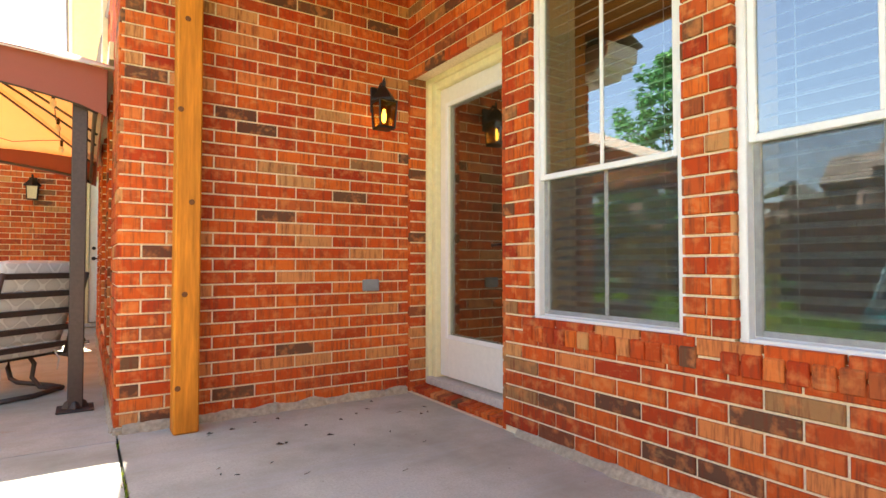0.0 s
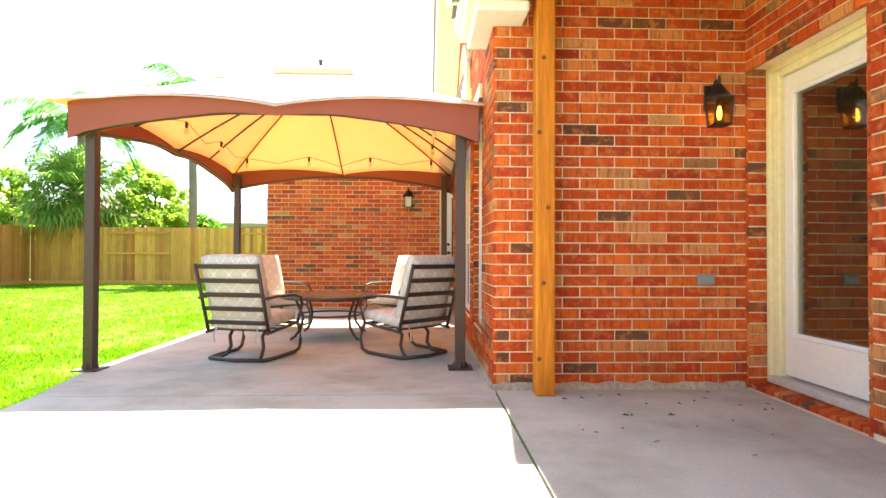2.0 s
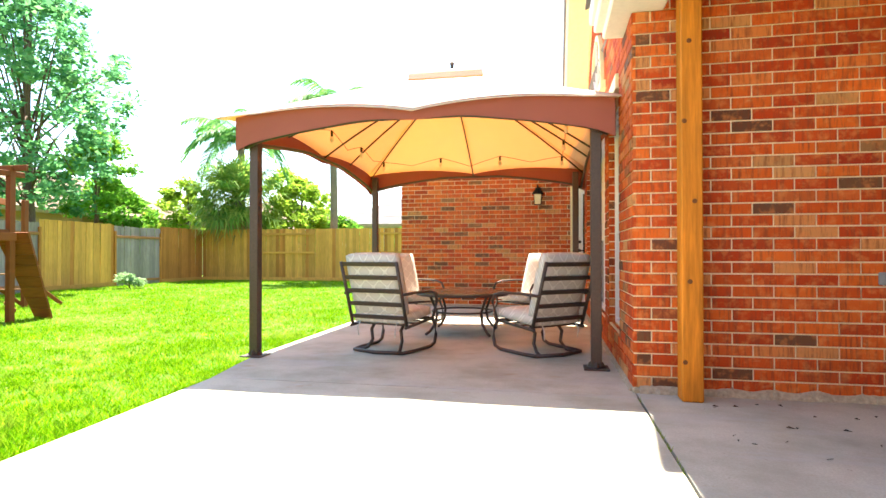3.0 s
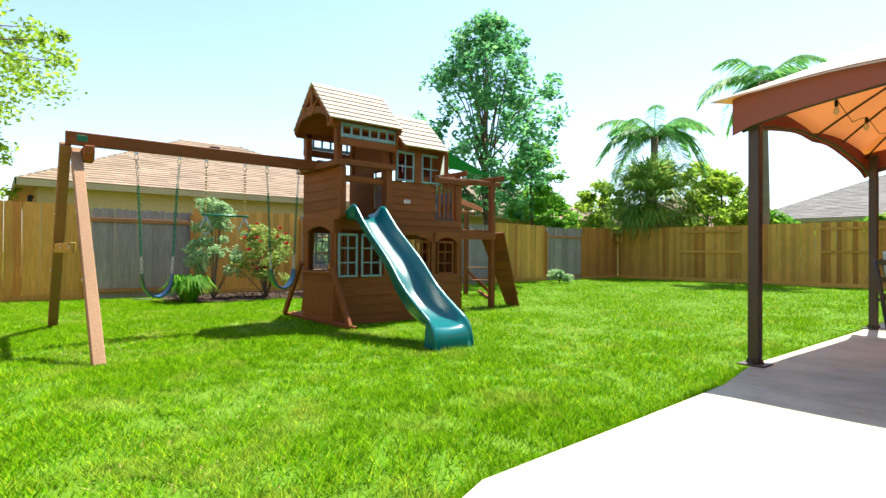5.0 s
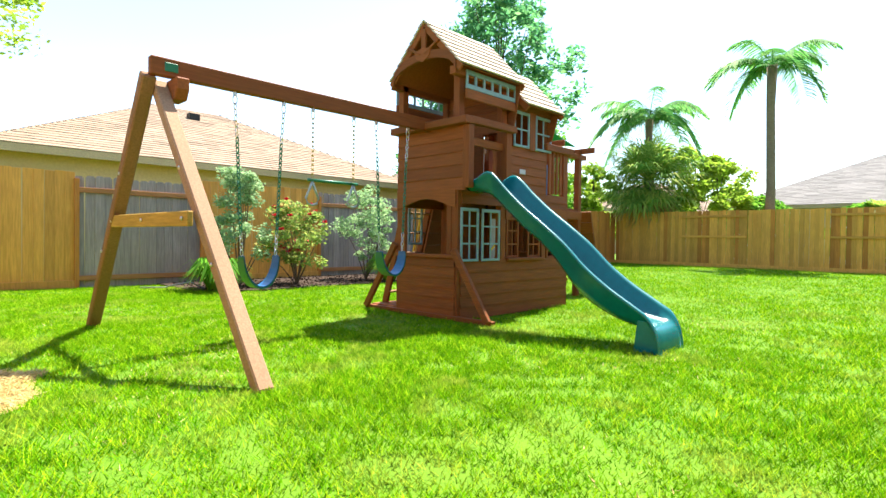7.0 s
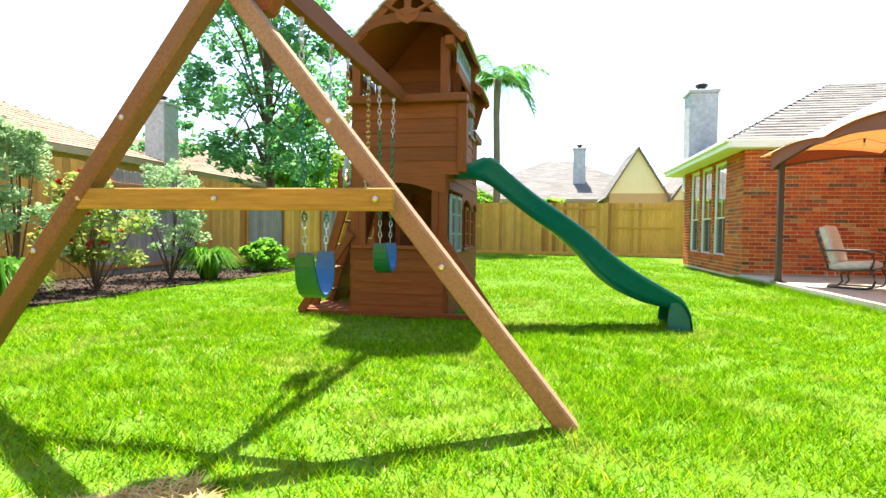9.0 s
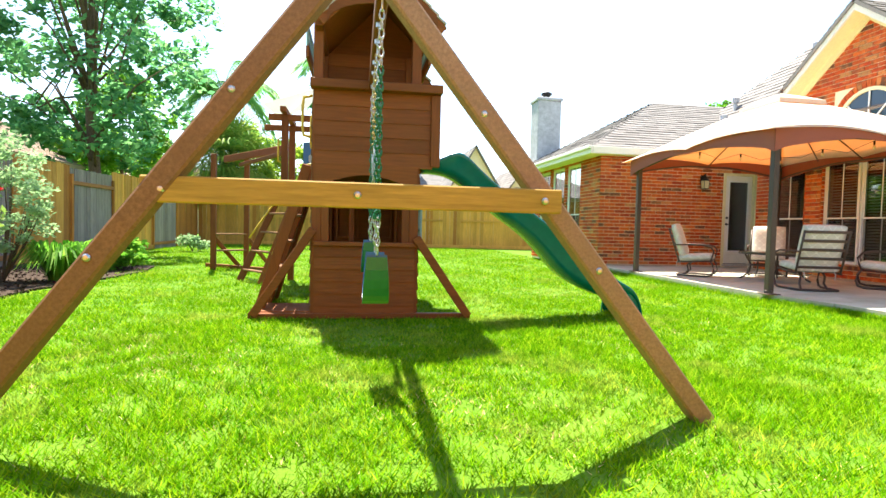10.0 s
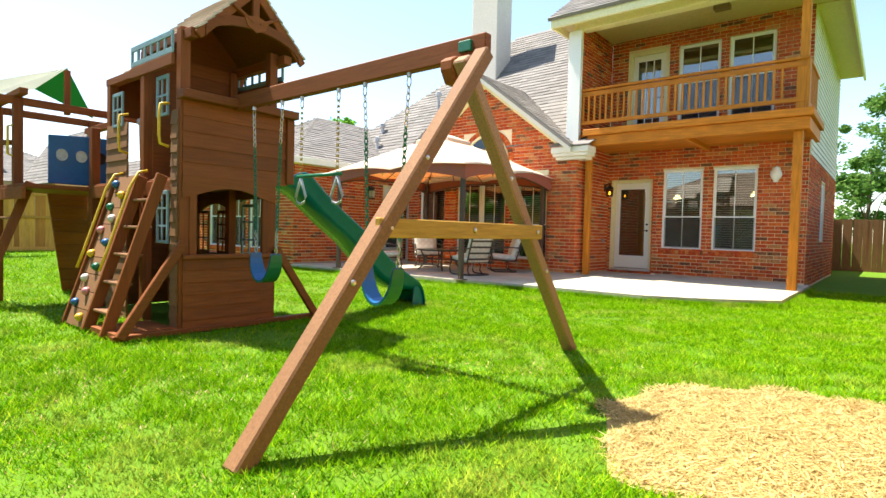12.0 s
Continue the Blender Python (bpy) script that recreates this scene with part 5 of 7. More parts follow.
play_window("y", XE + 0.02, 3.42, 3.72, 0.55, 1.15)
play_window("y", XE + 0.02, 3.78, 4.11, 0.55, 1.15)
play_window("y", XE - 0.03, 4.30, 4.55, 0.58, 1.08, PLAYV)
play_window("y", XE - 0.03, 4.75, 5.02, 0.58, 1.08, PLAYV)
play_window("y", XE - 0.03, 5.18, 5.50, 0.56, 1.08, PLAYV)
play_window("y", XE + 0.02, 4.36, 4.68, 1.95, 2.39, rows=2)
play_window("y", XE + 0.02, 4.82, 5.18, 1.95, 2.39, rows=2)
play_window("y", XW - 0.02, 3.60, 3.84, 0.72, 1.22, rows=3)
play_window("y", XW - 0.02, 3.62, 3.86, 1.92, 2.30, rows=2)
play_window("y", XW - 0.02, 4.66, 4.92, 1.92, 2.28, rows=2)
play_window("x", 5.63, -8.2, -7.9, 0.6, 1.1, PLAYV)
play_window("x", 5.63, -7.75, -7.45, 0.6, 1.1, PLAYV)
bar("shutter", (XE + 0.022, 4.69, 1.93), (XE + 0.04, 4.81, 2.41), PLAYV)
for x, s in ((XE + 0.08, 1), (XW - 0.06, -1)):
    b = Builder()
    b.box((x - 0.01, 3.42, 2.60), (x + 0.01, 4.32, 2.65)).box((x - 0.01, 3.42, 2.45), (x + 0.01, 4.32, 2.50))
    for i in range(7):
        y = 3.42 + i * 0.145
        b.box((x - 0.01, y, 2.50), (x + 0.01, y + 0.03, 2.60))
    b.make("window_strip", TRIMBLUE, ps, "blue-grey strip of six small openings", bevel=0.003)
    bar("eave_board", (x - 0.015, 3.42, 2.34), (x + 0.015, 4.32, 2.445), PLAYY)

# roofs of boards
AX = -7.71


def board_roof(y0, y1, ridge, eave_z, half, n):
    for s in (-1, 1):
        p0, p1 = Vector((AX, 0, ridge)), Vector((AX + s * half, 0, eave_z))
        d = (p1 - p0) / n
        nrm = Vector((-d.z * s, 0, d.x * s)).normalized()
        if nrm.z < 0:
            nrm = -nrm
        for i in range(n):
            a = p0 + d * i
            c = a + d * 1.08
            q = [a + nrm * 0.008, c + nrm * 0.024, c + nrm * 0.006, a - nrm * 0.008]
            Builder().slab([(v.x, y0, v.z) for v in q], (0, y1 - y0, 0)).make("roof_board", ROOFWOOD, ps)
        low = [p0 - nrm * 0.012, p1 - nrm * 0.012, p1 - nrm * 0.024, p0 - nrm * 0.024]
        Builder().slab([(v.x, y0 + 0.05, v.z) for v in low], (0, y1 - y0 - 0.1, 0)).make("roof_lining", PLAYX, ps)
        stick("rafter", p0 + Vector((0, y0 + 0.03, -0.055)), p1 + Vector((0, y0 + 0.03, -0.055)), 0.03, 0.08, PLAYX, nrm)
        stick("rafter", p0 + Vector((0, y1 - 0.03, -0.055)), p1 + Vector((0, y1 - 0.03, -0.055)), 0.03, 0.08, PLAYX, nrm)


board_roof(3.20, 4.36, 3.24, 2.66, 0.56, 8)
board_roof(4.38, 5.20, 3.02, 2.44, 0.58, 7)
bar("king_post", (AX - 0.035, 3.20, 2.86), (AX + 0.035, 3.235, 3.14), PLAYV)
for s in (-1, 1):
    stick("gable_strut", (AX + s * 0.03, 3.215, 2.86), (AX + s * 0.24, 3.215, 2.97), 0.03, 0.06, PLAYX, (0, 1, 0))
b = Builder()
ar = [(AX + 0.50 * math.cos(t), 2.60 + 0.20 * math.sin(t)) for t in np.linspace(0, math.pi, 13)]
b.slab([(x, 3.20, z) for x, z in ar] + [(x, 3.20, z + 0.09) for x, z in reversed(ar)], (0, 0.035, 0))
b.make("gable_arch", PLAYX, ps)
Builder().slab([(AX - 0.10, 3.19, 2.82), (AX - 0.13, 3.19, 2.90), (AX, 3.19, 2.93), (AX + 0.13, 3.19, 2.90), (AX + 0.10, 3.19, 2.82), (AX, 3.19, 2.77)], (0, 0.02, 0)).make("crest", PLAYX, ps)
for y in (4.30, 5.14):
    Builder().slab([(AX - 0.56, y, 2.1), (AX + 0.44, y, 2.1), (AX + 0.54, y, 2.64 if y < 5 else 2.44), (AX, y, 3.2 if y < 5 else 2.98), (AX - 0.54, y, 2.64 if y < 5 else 2.44)], (0, 0.02, 0)).make("gable_panel", PLAYX, ps)
bar("wall_plate", (XW + 0.02, 3.26, 2.58), (XW + 0.09, 4.30, 2.67), PLAYY)
bar("wall_plate", (XE - 0.02, 3.26, 2.58), (XE + 0.07, 4.30, 2.67), PLAYY)
bar("wall_plate", (XW + 0.0, 4.30, 2.40), (XW + 0.08, 5.16, 2.48), PLAYY)
bar("wall_plate", (XE - 0.04, 4.30, 2.40), (XE + 0.05, 5.16, 2.48), PLAYY)
bar("inner_panel", (XW + 0.08, 4.16, 1.36), (XE - 0.30, 4.19, 2.1), PLAYX)
bar("badge", (XE + 0.022, 4.50, 1.62), (XE + 0.028, 4.62, 1.68), CHROME, 0.002)

# braces and ground runners
bar("runner", (-8.90, 3.36, GZ), (-6.80, 3.43, GZ + 0.05), PLAYX)
stick("brace", (-8.86, 3.34, GZ + 0.03), (XW + 0.02, 3.36, 0.74), 0.05, 0.08, PLAYX)
stick("brace", (-6.83, 3.34, GZ + 0.03), (XE - 0.02, 3.36, 0.68), 0.05, 0.08, PLAYX)
bar("door_step", (-8.86, 3.44, GZ), (-8.35, 4.0, GZ + 0.06), PLAYX)

# swing beam and its A-frame
bar("swing_beam", (-7.83, 0.40, 2.03), (-7.76, 3.75, 2.175), PLAYY, 0.008)
bar("beam_plate", (-7.856, 0.50, 2.07), (-7.754, 0.60, 2.14), GREENP, 0.004)
TOP = (-7.80, 0.50, 2.02)
stick("frame_leg", (-6.22, 0.53, GZ - 0.02), (-7.93, 0.51, 2.0), 0.09, 0.105, surface("bleached_leg", (0.33, 0.195, 0.115), 0.8, var=0.25, fine=70, bump=0.25), (0, 1, 0), bevel=0.01)
stick("frame_leg", (-9.49, 0.43, GZ - 0.02), (-7.83, 0.405, 2.04), 0.09, 0.105, WORN, (0, 1, 0), bevel=0.01)
Builder().slab([(-7.96, 0.562, 1.94), (-7.91, 0.562, 1.86), (-7.74, 0.562, 1.86), (-7.69, 0.562, 1.94), (-7.69, 0.562, 2.03), (-7.91, 0.562, 2.03), (-7.96, 0.562, 2.0)], (0, 0.10, 0)).make("bracket_block", PLAYX, ps, bevel=0.008)
stick("crossbar", (-8.74, 0.395, 0.915), (-7.03, 0.415, 0.915), 0.04, 0.105, surface("yellowed_treated_pine", (0.42, 0.25, 0.05), 0.7, var=0.3, fine=10, stretch=(0.4, 5, 5), bump=0.2))
for x, z in ((-6.815, 0.61), (-7.37, 1.29), (-8.40, 1.31), (-8.92, 0.645), (-7.11, 0.915), (-7.91, 0.915), (-8.66, 0.915)):
    bolt = Builder().lathe([(0.016, 0.0), (0.016, 0.004), (0.010, 0.010), (0.002, 0.011)], (0, 0, 0), 10).make("bolt", CHROME, ps)
    bolt.matrix_basis = ps.matrix_basis.inverted() @ pose(x, 0.374 + 0.009 * (x + 8.74) if z == 0.915 else (0.468 if x > -7.8 else 0.366), z, 90)
    bolt.matrix_parent_inverse = Matrix()


# slide
def slide():
    sl = thing("slide", (-5.2, 3.55, GZ), "glossy teal plastic wave slide", "slide")
    rim = [(-7.32, 1.42), (-7.14, 1.43), (-7.05, 1.47), (-6.96, 1.53), (-6.88, 1.51), (-6.78, 1.41), (-6.66, 1.29), (-6.42, 1.09), (-6.16, 0.91), (-5.92, 0.74), (-5.70, 0.54), (-5.47, 0.39), (-5.27, 0.29), (-5.13, 0.22)]
    bed = [(-7.32, 1.37), (-7.05, 1.355), (-6.92, 1.30), (-6.75, 1.15), (-6.48, 0.93), (-6.22, 0.75), (-6.02, 0.57), (-5.86, 0.38), (-5.66, 0.24), (-5.40, 0.145), (-5.20, 0.115), (-5.12, 0.11)]
    n = 48
    px = np.linspace(-7.30, -5.13, n)
    up = np.interp(px, [p[0] for p in rim], [p[1] for p in rim])
    lo = np.interp(px, [p[0] for p in bed], [p[1] for p in bed])
    swell = 0.035 * np.sin(np.pi * np.clip((px + 7.0) / 1.87, 0, 1))
    up, lo = up + swell, lo + swell
    for _ in range(3):
        up[1:-1] = (up[:-2] + 2 * up[1:-1] + up[2:]) / 4
        lo[1:-1] = (lo[:-2] + 2 * lo[1:-1] + lo[2:]) / 4
    # the lip rolls over and runs down to the lawn
    end = [(-5.09, 0.195, 0.108), (-5.055, 0.155, 0.098), (-5.025, 0.105, 0.075), (-5.00, 0.045, 0.035), (-4.985, -0.03, -0.03), (-4.975, GZ - 0.01, GZ - 0.01)]
    rows = list(zip(px, up, lo)) + end
    vs, m = [], None
    for i, (x, top, low) in enumerate(rows):
        t = min(1, i / (n - 1))
        cy = 3.69 - 0.14 * t
        w = 0.93 + 0.12 * t
        h = top - low
        under = low - 0.045 if i < n else low - 0.02
        k = (-0.235, h - 0.035), (-0.262, h - 0.012), (-0.25, h + 0.008), (-0.225, h + 0.008), (-0.205, h - 0.02), (-0.185, h * 0.3), (-0.12, h * 0.06), (0, 0), (0.12, h * 0.06), (0.185, h * 0.3), (0.205, h - 0.02), (0.225, h + 0.008), (0.25, h + 0.008), (0.262, h - 0.012), (0.235, h - 0.035), (0.215, h * 0.2), (0.16, under - low + 0.015), (0, under - low), (-0.16, under - low + 0.015), (-0.215, h * 0.2)
        m = len(k)
        vs += [(x - 0.05 * t, cy + a * w, low + c) for a, c in k]
    b = Builder()
    fs = [(i * m + j, i * m + (j + 1) % m, (i + 1) * m + (j + 1) % m, (i + 1) * m + j) for i in range(len(rows) - 1) for j in range(m)]
    b.add(vs, fs + [tuple(range(m)), tuple((len(rows) - 1) * m + j for j in range(m))[::-1]])
    b.make("chute", TEAL, sl, smooth=True)
    for y in (3.31, 3.765):
        b = Builder()
        b.slab([(-5.25, y, GZ - 0.01), (-5.035, y, GZ - 0.01), (-5.045, y, 0.0), (-5.085, y, 0.085), (-5.14, y, 0.15), (-5.22, y, 0.15)], (0, 0.025, 0))
        b.make("foot", TEAL, sl, bevel=0.006)


slide()


# swings
def chain(b, p, q, wire=0.0050):
    p, q = Vector(p), Vector(q)
    d = q - p
    n = max(2, int(d.length / 0.042))
    ax = d.normalized()
    s = ax.cross(Vector((1, 0.3, 0))).normalized()
    for i in range(n):
        c = p + d * ((i + 0.5) / n)
        side = s if i % 2 else ax.cross(s)
        pts = [c + ax * (0.029 * math.cos(t)) + side * (0.014 * math.sin(t)) for t in np.linspace(0, 2 * math.pi, 9)]
        b.tube(pts, wire, 4)


def hanger(t, x, y):
    b = Builder()
    b.lathe([(0.018, 2.0), (0.018, 2.03)], (x, y, 0), 8)
    b.tube([(x, y + 0.02 * math.sin(a), 1.965 + 0.04 * math.cos(a)) for a in np.linspace(0, 2 * math.pi, 11)], 0.005, 5)
    b.make("hanger", CHROME, t)


def belt_swing(x, y0, y1, seat_z, seat_mat, label, sag):
    t = thing("swing", (x, (y0 + y1) / 2, 2.03), label, "swing", "belt swings")
    m = (y0 + y1) / 2
    for y, e in ((y0, m - 0.16), (y1, m + 0.16)):
        hanger(t, x, y)
        b = Builder()
        chain(b, (x, y, 1.93), (x, y + (e - y) * 0.3, 1.93 - (1.93 - seat_z) * 0.22))
        b.make("chain", CHROME, t)
        b = Builder()
        chain(b, (x, y + (e - y) * 0.85, seat_z + 0.2), (x, e, seat_z))
        b.make("chain", CHROME, t)
        b = Builder()
        chain(b, (x, y + (e - y) * 0.3, 1.93 - (1.93 - seat_z) * 0.22), (x, y + (e - y) * 0.85, seat_z + 0.2), wire=0.0066)
        b.make("coated_chain", GREENP, t, "green coated chain")
    b = Builder()
    n = 14
    top = []
    for i in range(n + 1):
        a = math.pi * i / n
        top.append((m - 0.16 * math.cos(a), seat_z - sag * math.sin(a)))
    for off, mat, nm in ((0.0, BLUEP, "seat"), (0.012, GREENP, "seat_underside")):
        bb = Builder()
        vs = []
        for i, (y, z) in enumerate(top):
            w = 0.075 - 0.02 * abs(2 * i / n - 1) ** 3
            k = (y - m) * off / 0.16
            for xx, dz in ((-w, 0), (w, 0), (w, -0.012), (-w, -0.012)):
                vs.append((x + xx, y + k, z - off * 1.02 + dz))
        bb.add(vs, [(i * 4 + j, i * 4 + (j + 1) % 4, i * 4 + 4 + (j + 1) % 4, i * 4 + 4 + j) for i in range(n) for j in range(4)] + [(0, 1, 2, 3), tuple(n * 4 + j for j in (3, 2, 1, 0))])
        bb.make(nm, mat, t)


belt_swing(-7.80, 1.08, 1.54, 0.63, BLUEP, "blue and green belt swing on chains", 0.27)
belt_swing(-7.80, 2.62, 3.07, 0.66, BLUEP, "blue and green belt swing near the tower", 0.25)
tp = thing("trapeze", (-7.80, 2.09, 2.03), "green trapeze bar with two grey rings", "trapeze")
for y in (1.85, 2.33):
    hanger(tp, -7.80, y)
    b = Builder()
    chain(b, (-7.80, y, 1.93), (-7.80, y, 1.36), wire=0.0058)
    b.make("chain", surface("yellow_chain", (0.42, 0.30, 0.08), 0.4, 0.3), tp)
    b = Builder()
    b.tube([(-7.80, y, 1.33), (-7.80, y - 0.03, 1.26), (-7.80, y - 0.07, 1.17), (-7.80, y - 0.05, 1.12), (-7.80, y, 1.105), (-7.80, y + 0.05, 1.12), (-7.80, y + 0.07, 1.17), (-7.80, y + 0.03, 1.26), (-7.80, y, 1.33)], 0.012, 7)
    b.make("ring", surface("grey_ring", (0.35, 0.38, 0.40), 0.4), tp, smooth=True)
Builder().tube([(-7.80, 1.80, 1.345), (-7.80, 2.38, 1.345)], 0.015, 8).make("trapeze_bar", GREENP, tp, smooth=True)

# west side: rock ramp, ladder and rails
b = Builder()
for i in range(9):
    t0, t1 = i / 9, (i + 0.96) / 9
    p = lambda t, y: (-8.88 + 0.46 * t, y + 0.05 - 0.05 * t, GZ + 0.02 + (1.36 - GZ) * t)
    bb = Builder().slab([p(t0, 4.55), p(t0, 4.12), p(t1, 4.12), p(t1, 4.55)], (0.035, 0, -0.012))
    bb.make("ramp_board", WORN, ps)
cols = [YELLOW, BLUEP, surface("pink_hold", (0.5, 0.2, 0.2), 0.5), surface("grey_hold", (0.6, 0.58, 0.52), 0.5), GREENP]
for i in range(12):
    t = 0.06 + i * 0.08
    hb = Builder().lathe([(0.045, 0.0), (0.04, 0.02), (0.028, 0.04), (0.01, 0.05)], (0, 0, 0), 7).make("climbing_hold", cols[i % 5], ps, smooth=True)
    hb.matrix_basis = ps.matrix_basis.inverted() @ pose(-8.885 + 0.46 * t, 4.26 + 0.2 * (i % 2) + 0.03 * (i % 3), GZ + 0.02 + (1.36 - GZ) * t, 0, -72)
    hb.matrix_parent_inverse = Matrix()
for y in (4.05, 4.60, 3.62):
    stick("stringer", (-8.86, y + 0.03, GZ), (-8.40, y, 1.36), 0.04, 0.10, PLAYV, (1, 0, 0))
for i in range(5):
    t = 0.14 + i * 0.18
    stick("rung", (-8.84 + 0.46 * t, 3.63, GZ + 1.43 * t), (-8.84 + 0.46 * t, 4.05, GZ + 1.43 * t), 0.10, 0.025, WORN)
for y in (4.03, 4.62):
    Builder().tube([(-8.78, y, 0.45), (-8.72, y, 0.62), (-8.52, y, 1.25), (-8.44, y, 1.40), (-8.36, y, 1.42)], 0.014, 7).make("hand_rail", YELLOW, ps, "yellow plastic rail", smooth=True)
for y in (3.58, 4.50):
    Builder().tube([(-8.36, y, 1.62), (-8.44, y, 1.64), (-8.45, y, 1.72), (-8.45, y, 1.92), (-8.44, y, 2.0), (-8.36, y, 2.02)], 0.014, 7).make("grab_handle", YELLOW, ps, "yellow plastic handle", smooth=True)
Builder().lathe([(0.10, -0.35), (0.11, 0.0), (0.13, 0.02), (0.13, 0.06), (0.09, 0.08), (0.09, 0.14)], (-8.10, 4.6, 1.95), 14).make("pail", surface("pale_grey_pail", (0.5, 0.5, 0.5), 0.5), ps)
bar("inner_ramp", (-8.0, 3.9, 0.1), (-7.95, 4.4, 1.25), PLAYV)

# second platform to the north with its roof, ladder and climbing wall
for x, y in ((-8.93, 6.05), (-7.90, 6.05), (-8.93, 6.9), (-7.90, 6.9)):
    bar("corner_post", (x - 0.045, y - 0.045, GZ if y > 6.5 else 1.2), (x + 0.045, y + 0.045, 2.28), PLAYV)
bar("floor", (-8.97, 5.66, 1.26), (-7.87, 6.94, 1.31), PLAYX)
bar("floor_beam", (-8.99, 5.64, 1.14), (-8.95, 6.96, 1.27), PLAYY)
bar("floor_beam", (-7.89, 5.64, 1.14), (-7.85, 6.96, 1.27), PLAYY)
bar("roof_beam", (-9.15, 6.01, 2.20), (-7.62, 6.05, 2.29), PLAYX)
bar("roof_beam", (-9.35, 6.9, 2.20), (-7.62, 6.94, 2.29), PLAYX)
bar("roof_beam", (-8.97, 5.8, 2.29), (-8.89, 7.1, 2.36), PLAYY)
bar("roof_beam", (-7.94, 5.8, 2.12), (-7.86, 7.1, 2.20), PLAYY)
bar("king_post", (-8.43, 6.19, 2.2), (-8.37, 6.25, 2.74), PLAYV)
b = Builder()
pk = (-8.40, 6.22, 2.77)
cs = [(-9.20, 5.78, 2.37), (-7.76, 5.98, 2.32), (-7.90, 6.86, 2.31), (-9.10, 6.84, 2.37)]
fold = (-8.66, 6.50, 2.50)
b.add([cs[2], fold, pk], [(0, 1, 2)])
tp2 = b.make("tarp", TARP, ps, "green fabric roof")
# sun on this slope is painted in as near-white cloth
tp3 = Builder().add([cs[3], cs[0], pk, fold], [(0, 1, 2), (0, 2, 3)]).make("tarp_side", cloth("sunlit_tarp", (0.80, 0.82, 0.80), 0.4, (0.85, 0.88, 0.86)), ps, "side of the fabric roof, sunlight put in as pale colour")
tp3.modifiers.new("thick", "SOLIDIFY").thickness = 0.004
tp2.modifiers.new("thick", "SOLIDIFY").thickness = 0.004
b = Builder()
holes = [(-8.54, 0.055), (-8.34, 0.055), (-8.13, 0.055), (-7.97, 0.055)]
b.slab([(-8.67, 5.92, 1.34), (-7.85, 5.92, 1.34), (-7.85, 5.92, 1.93), (-8.25, 5.92, 1.93), (-8.67, 5.92, 1.90)], (0, 0.03, 0))
panel = b.make("crawl_panel", BLUEP, ps, "blue plastic panel with portholes", bevel=0.008)
for x, r in holes:
    hb = Builder()
    hb.tube([(x + r * math.cos(a), 5.914, 1.68 + 1.15 * r * math.sin(a)) for a in np.linspace(0, 2 * math.pi, 17)], 0.008, 5)
    hb.slab([(x + r * math.cos(a), 5.917, 1.68 + 1.15 * r * math.sin(a)) for a in np.linspace(0, 2 * math.pi, 17)[:-1]], (0, 0.002, 0))
    hb.make("porthole", surface("pale_porthole", (0.45, 0.5, 0.5), 0.4) if x < -8.2 else BLACK, panel)
for a, c in (((-9.66, 6.75), (-9.05, 6.90)), ((-9.27, 6.25), (-8.74, 6.32))):
    stick("ladder_leg", (*a, GZ), (*c, 1.36), 0.045, 0.10, PLAYV, (1, -0.2, 0))
for i in range(5):
    t = 0.12 + i * 0.2
    p = [(a + (c - a) * t, e + (f - e) * t, GZ + 1.43 * t) for a, e, c, f in ((-9.66, 6.75, -9.05, 6.90), (-9.27, 6.25, -8.74, 6.32))]
    stick("rung", p[0], p[1], 0.09, 0.028, WORN)
Builder().tube([(-9.5, 6.6, 0.55), (-9.38, 6.68, 0.75), (-9.05, 6.95, 1.3), (-8.98, 7.0, 1.42)], 0.014, 7).make("hand_rail", YELLOW, ps, "yellow plastic rail", smooth=True)
for x, y in ((-9.02, 6.05), (-9.02, 6.9)):
    Builder().tube([(x + 0.08, y, 1.62), (x, y, 1.64), (x, y, 1.95), (x + 0.08, y, 1.98)], 0.014, 7).make("grab_handle", YELLOW, ps, "yellow plastic handle", smooth=True)
for i in range(8):
    t0, t1 = i / 8, (i + 0.97) / 8
    c0, c1 = -7.92 - 0.14 * t0, -7.92 - 0.14 * t1
    w0, w1 = 0.16 + 0.16 * t0, 0.16 + 0.16 * t1
    Builder().slab([(c0 - w0, 7.48 - 0.44 * t0, GZ + 1.38 * t0), (c0 + w0, 7.48 - 0.44 * t0, GZ + 1.38 * t0), (c1 + w1, 7.48 - 0.44 * t1, GZ + 1.38 * t1), (c1 - w1, 7.48 - 0.44 * t1, GZ + 1.38 * t1)], (0, 0.03, 0.008)).make("climbing_board", PLAYX, ps)
for i in range(14):
    t = 0.05 + i * 0.066
    hb = Builder().lathe([(0.045, 0.0), (0.04, 0.02), (0.028, 0.04), (0.01, 0.05)], (0, 0, 0), 7).make("climbing_hold", cols[i % 5], ps, smooth=True)
    hb.matrix_basis = ps.matrix_basis.inverted() @ pose(-7.83 - 0.14 * t - 0.1 * (i % 3), 7.515 - 0.44 * t, GZ + 1.38 * t, -72)
    hb.matrix_parent_inverse = Matrix()
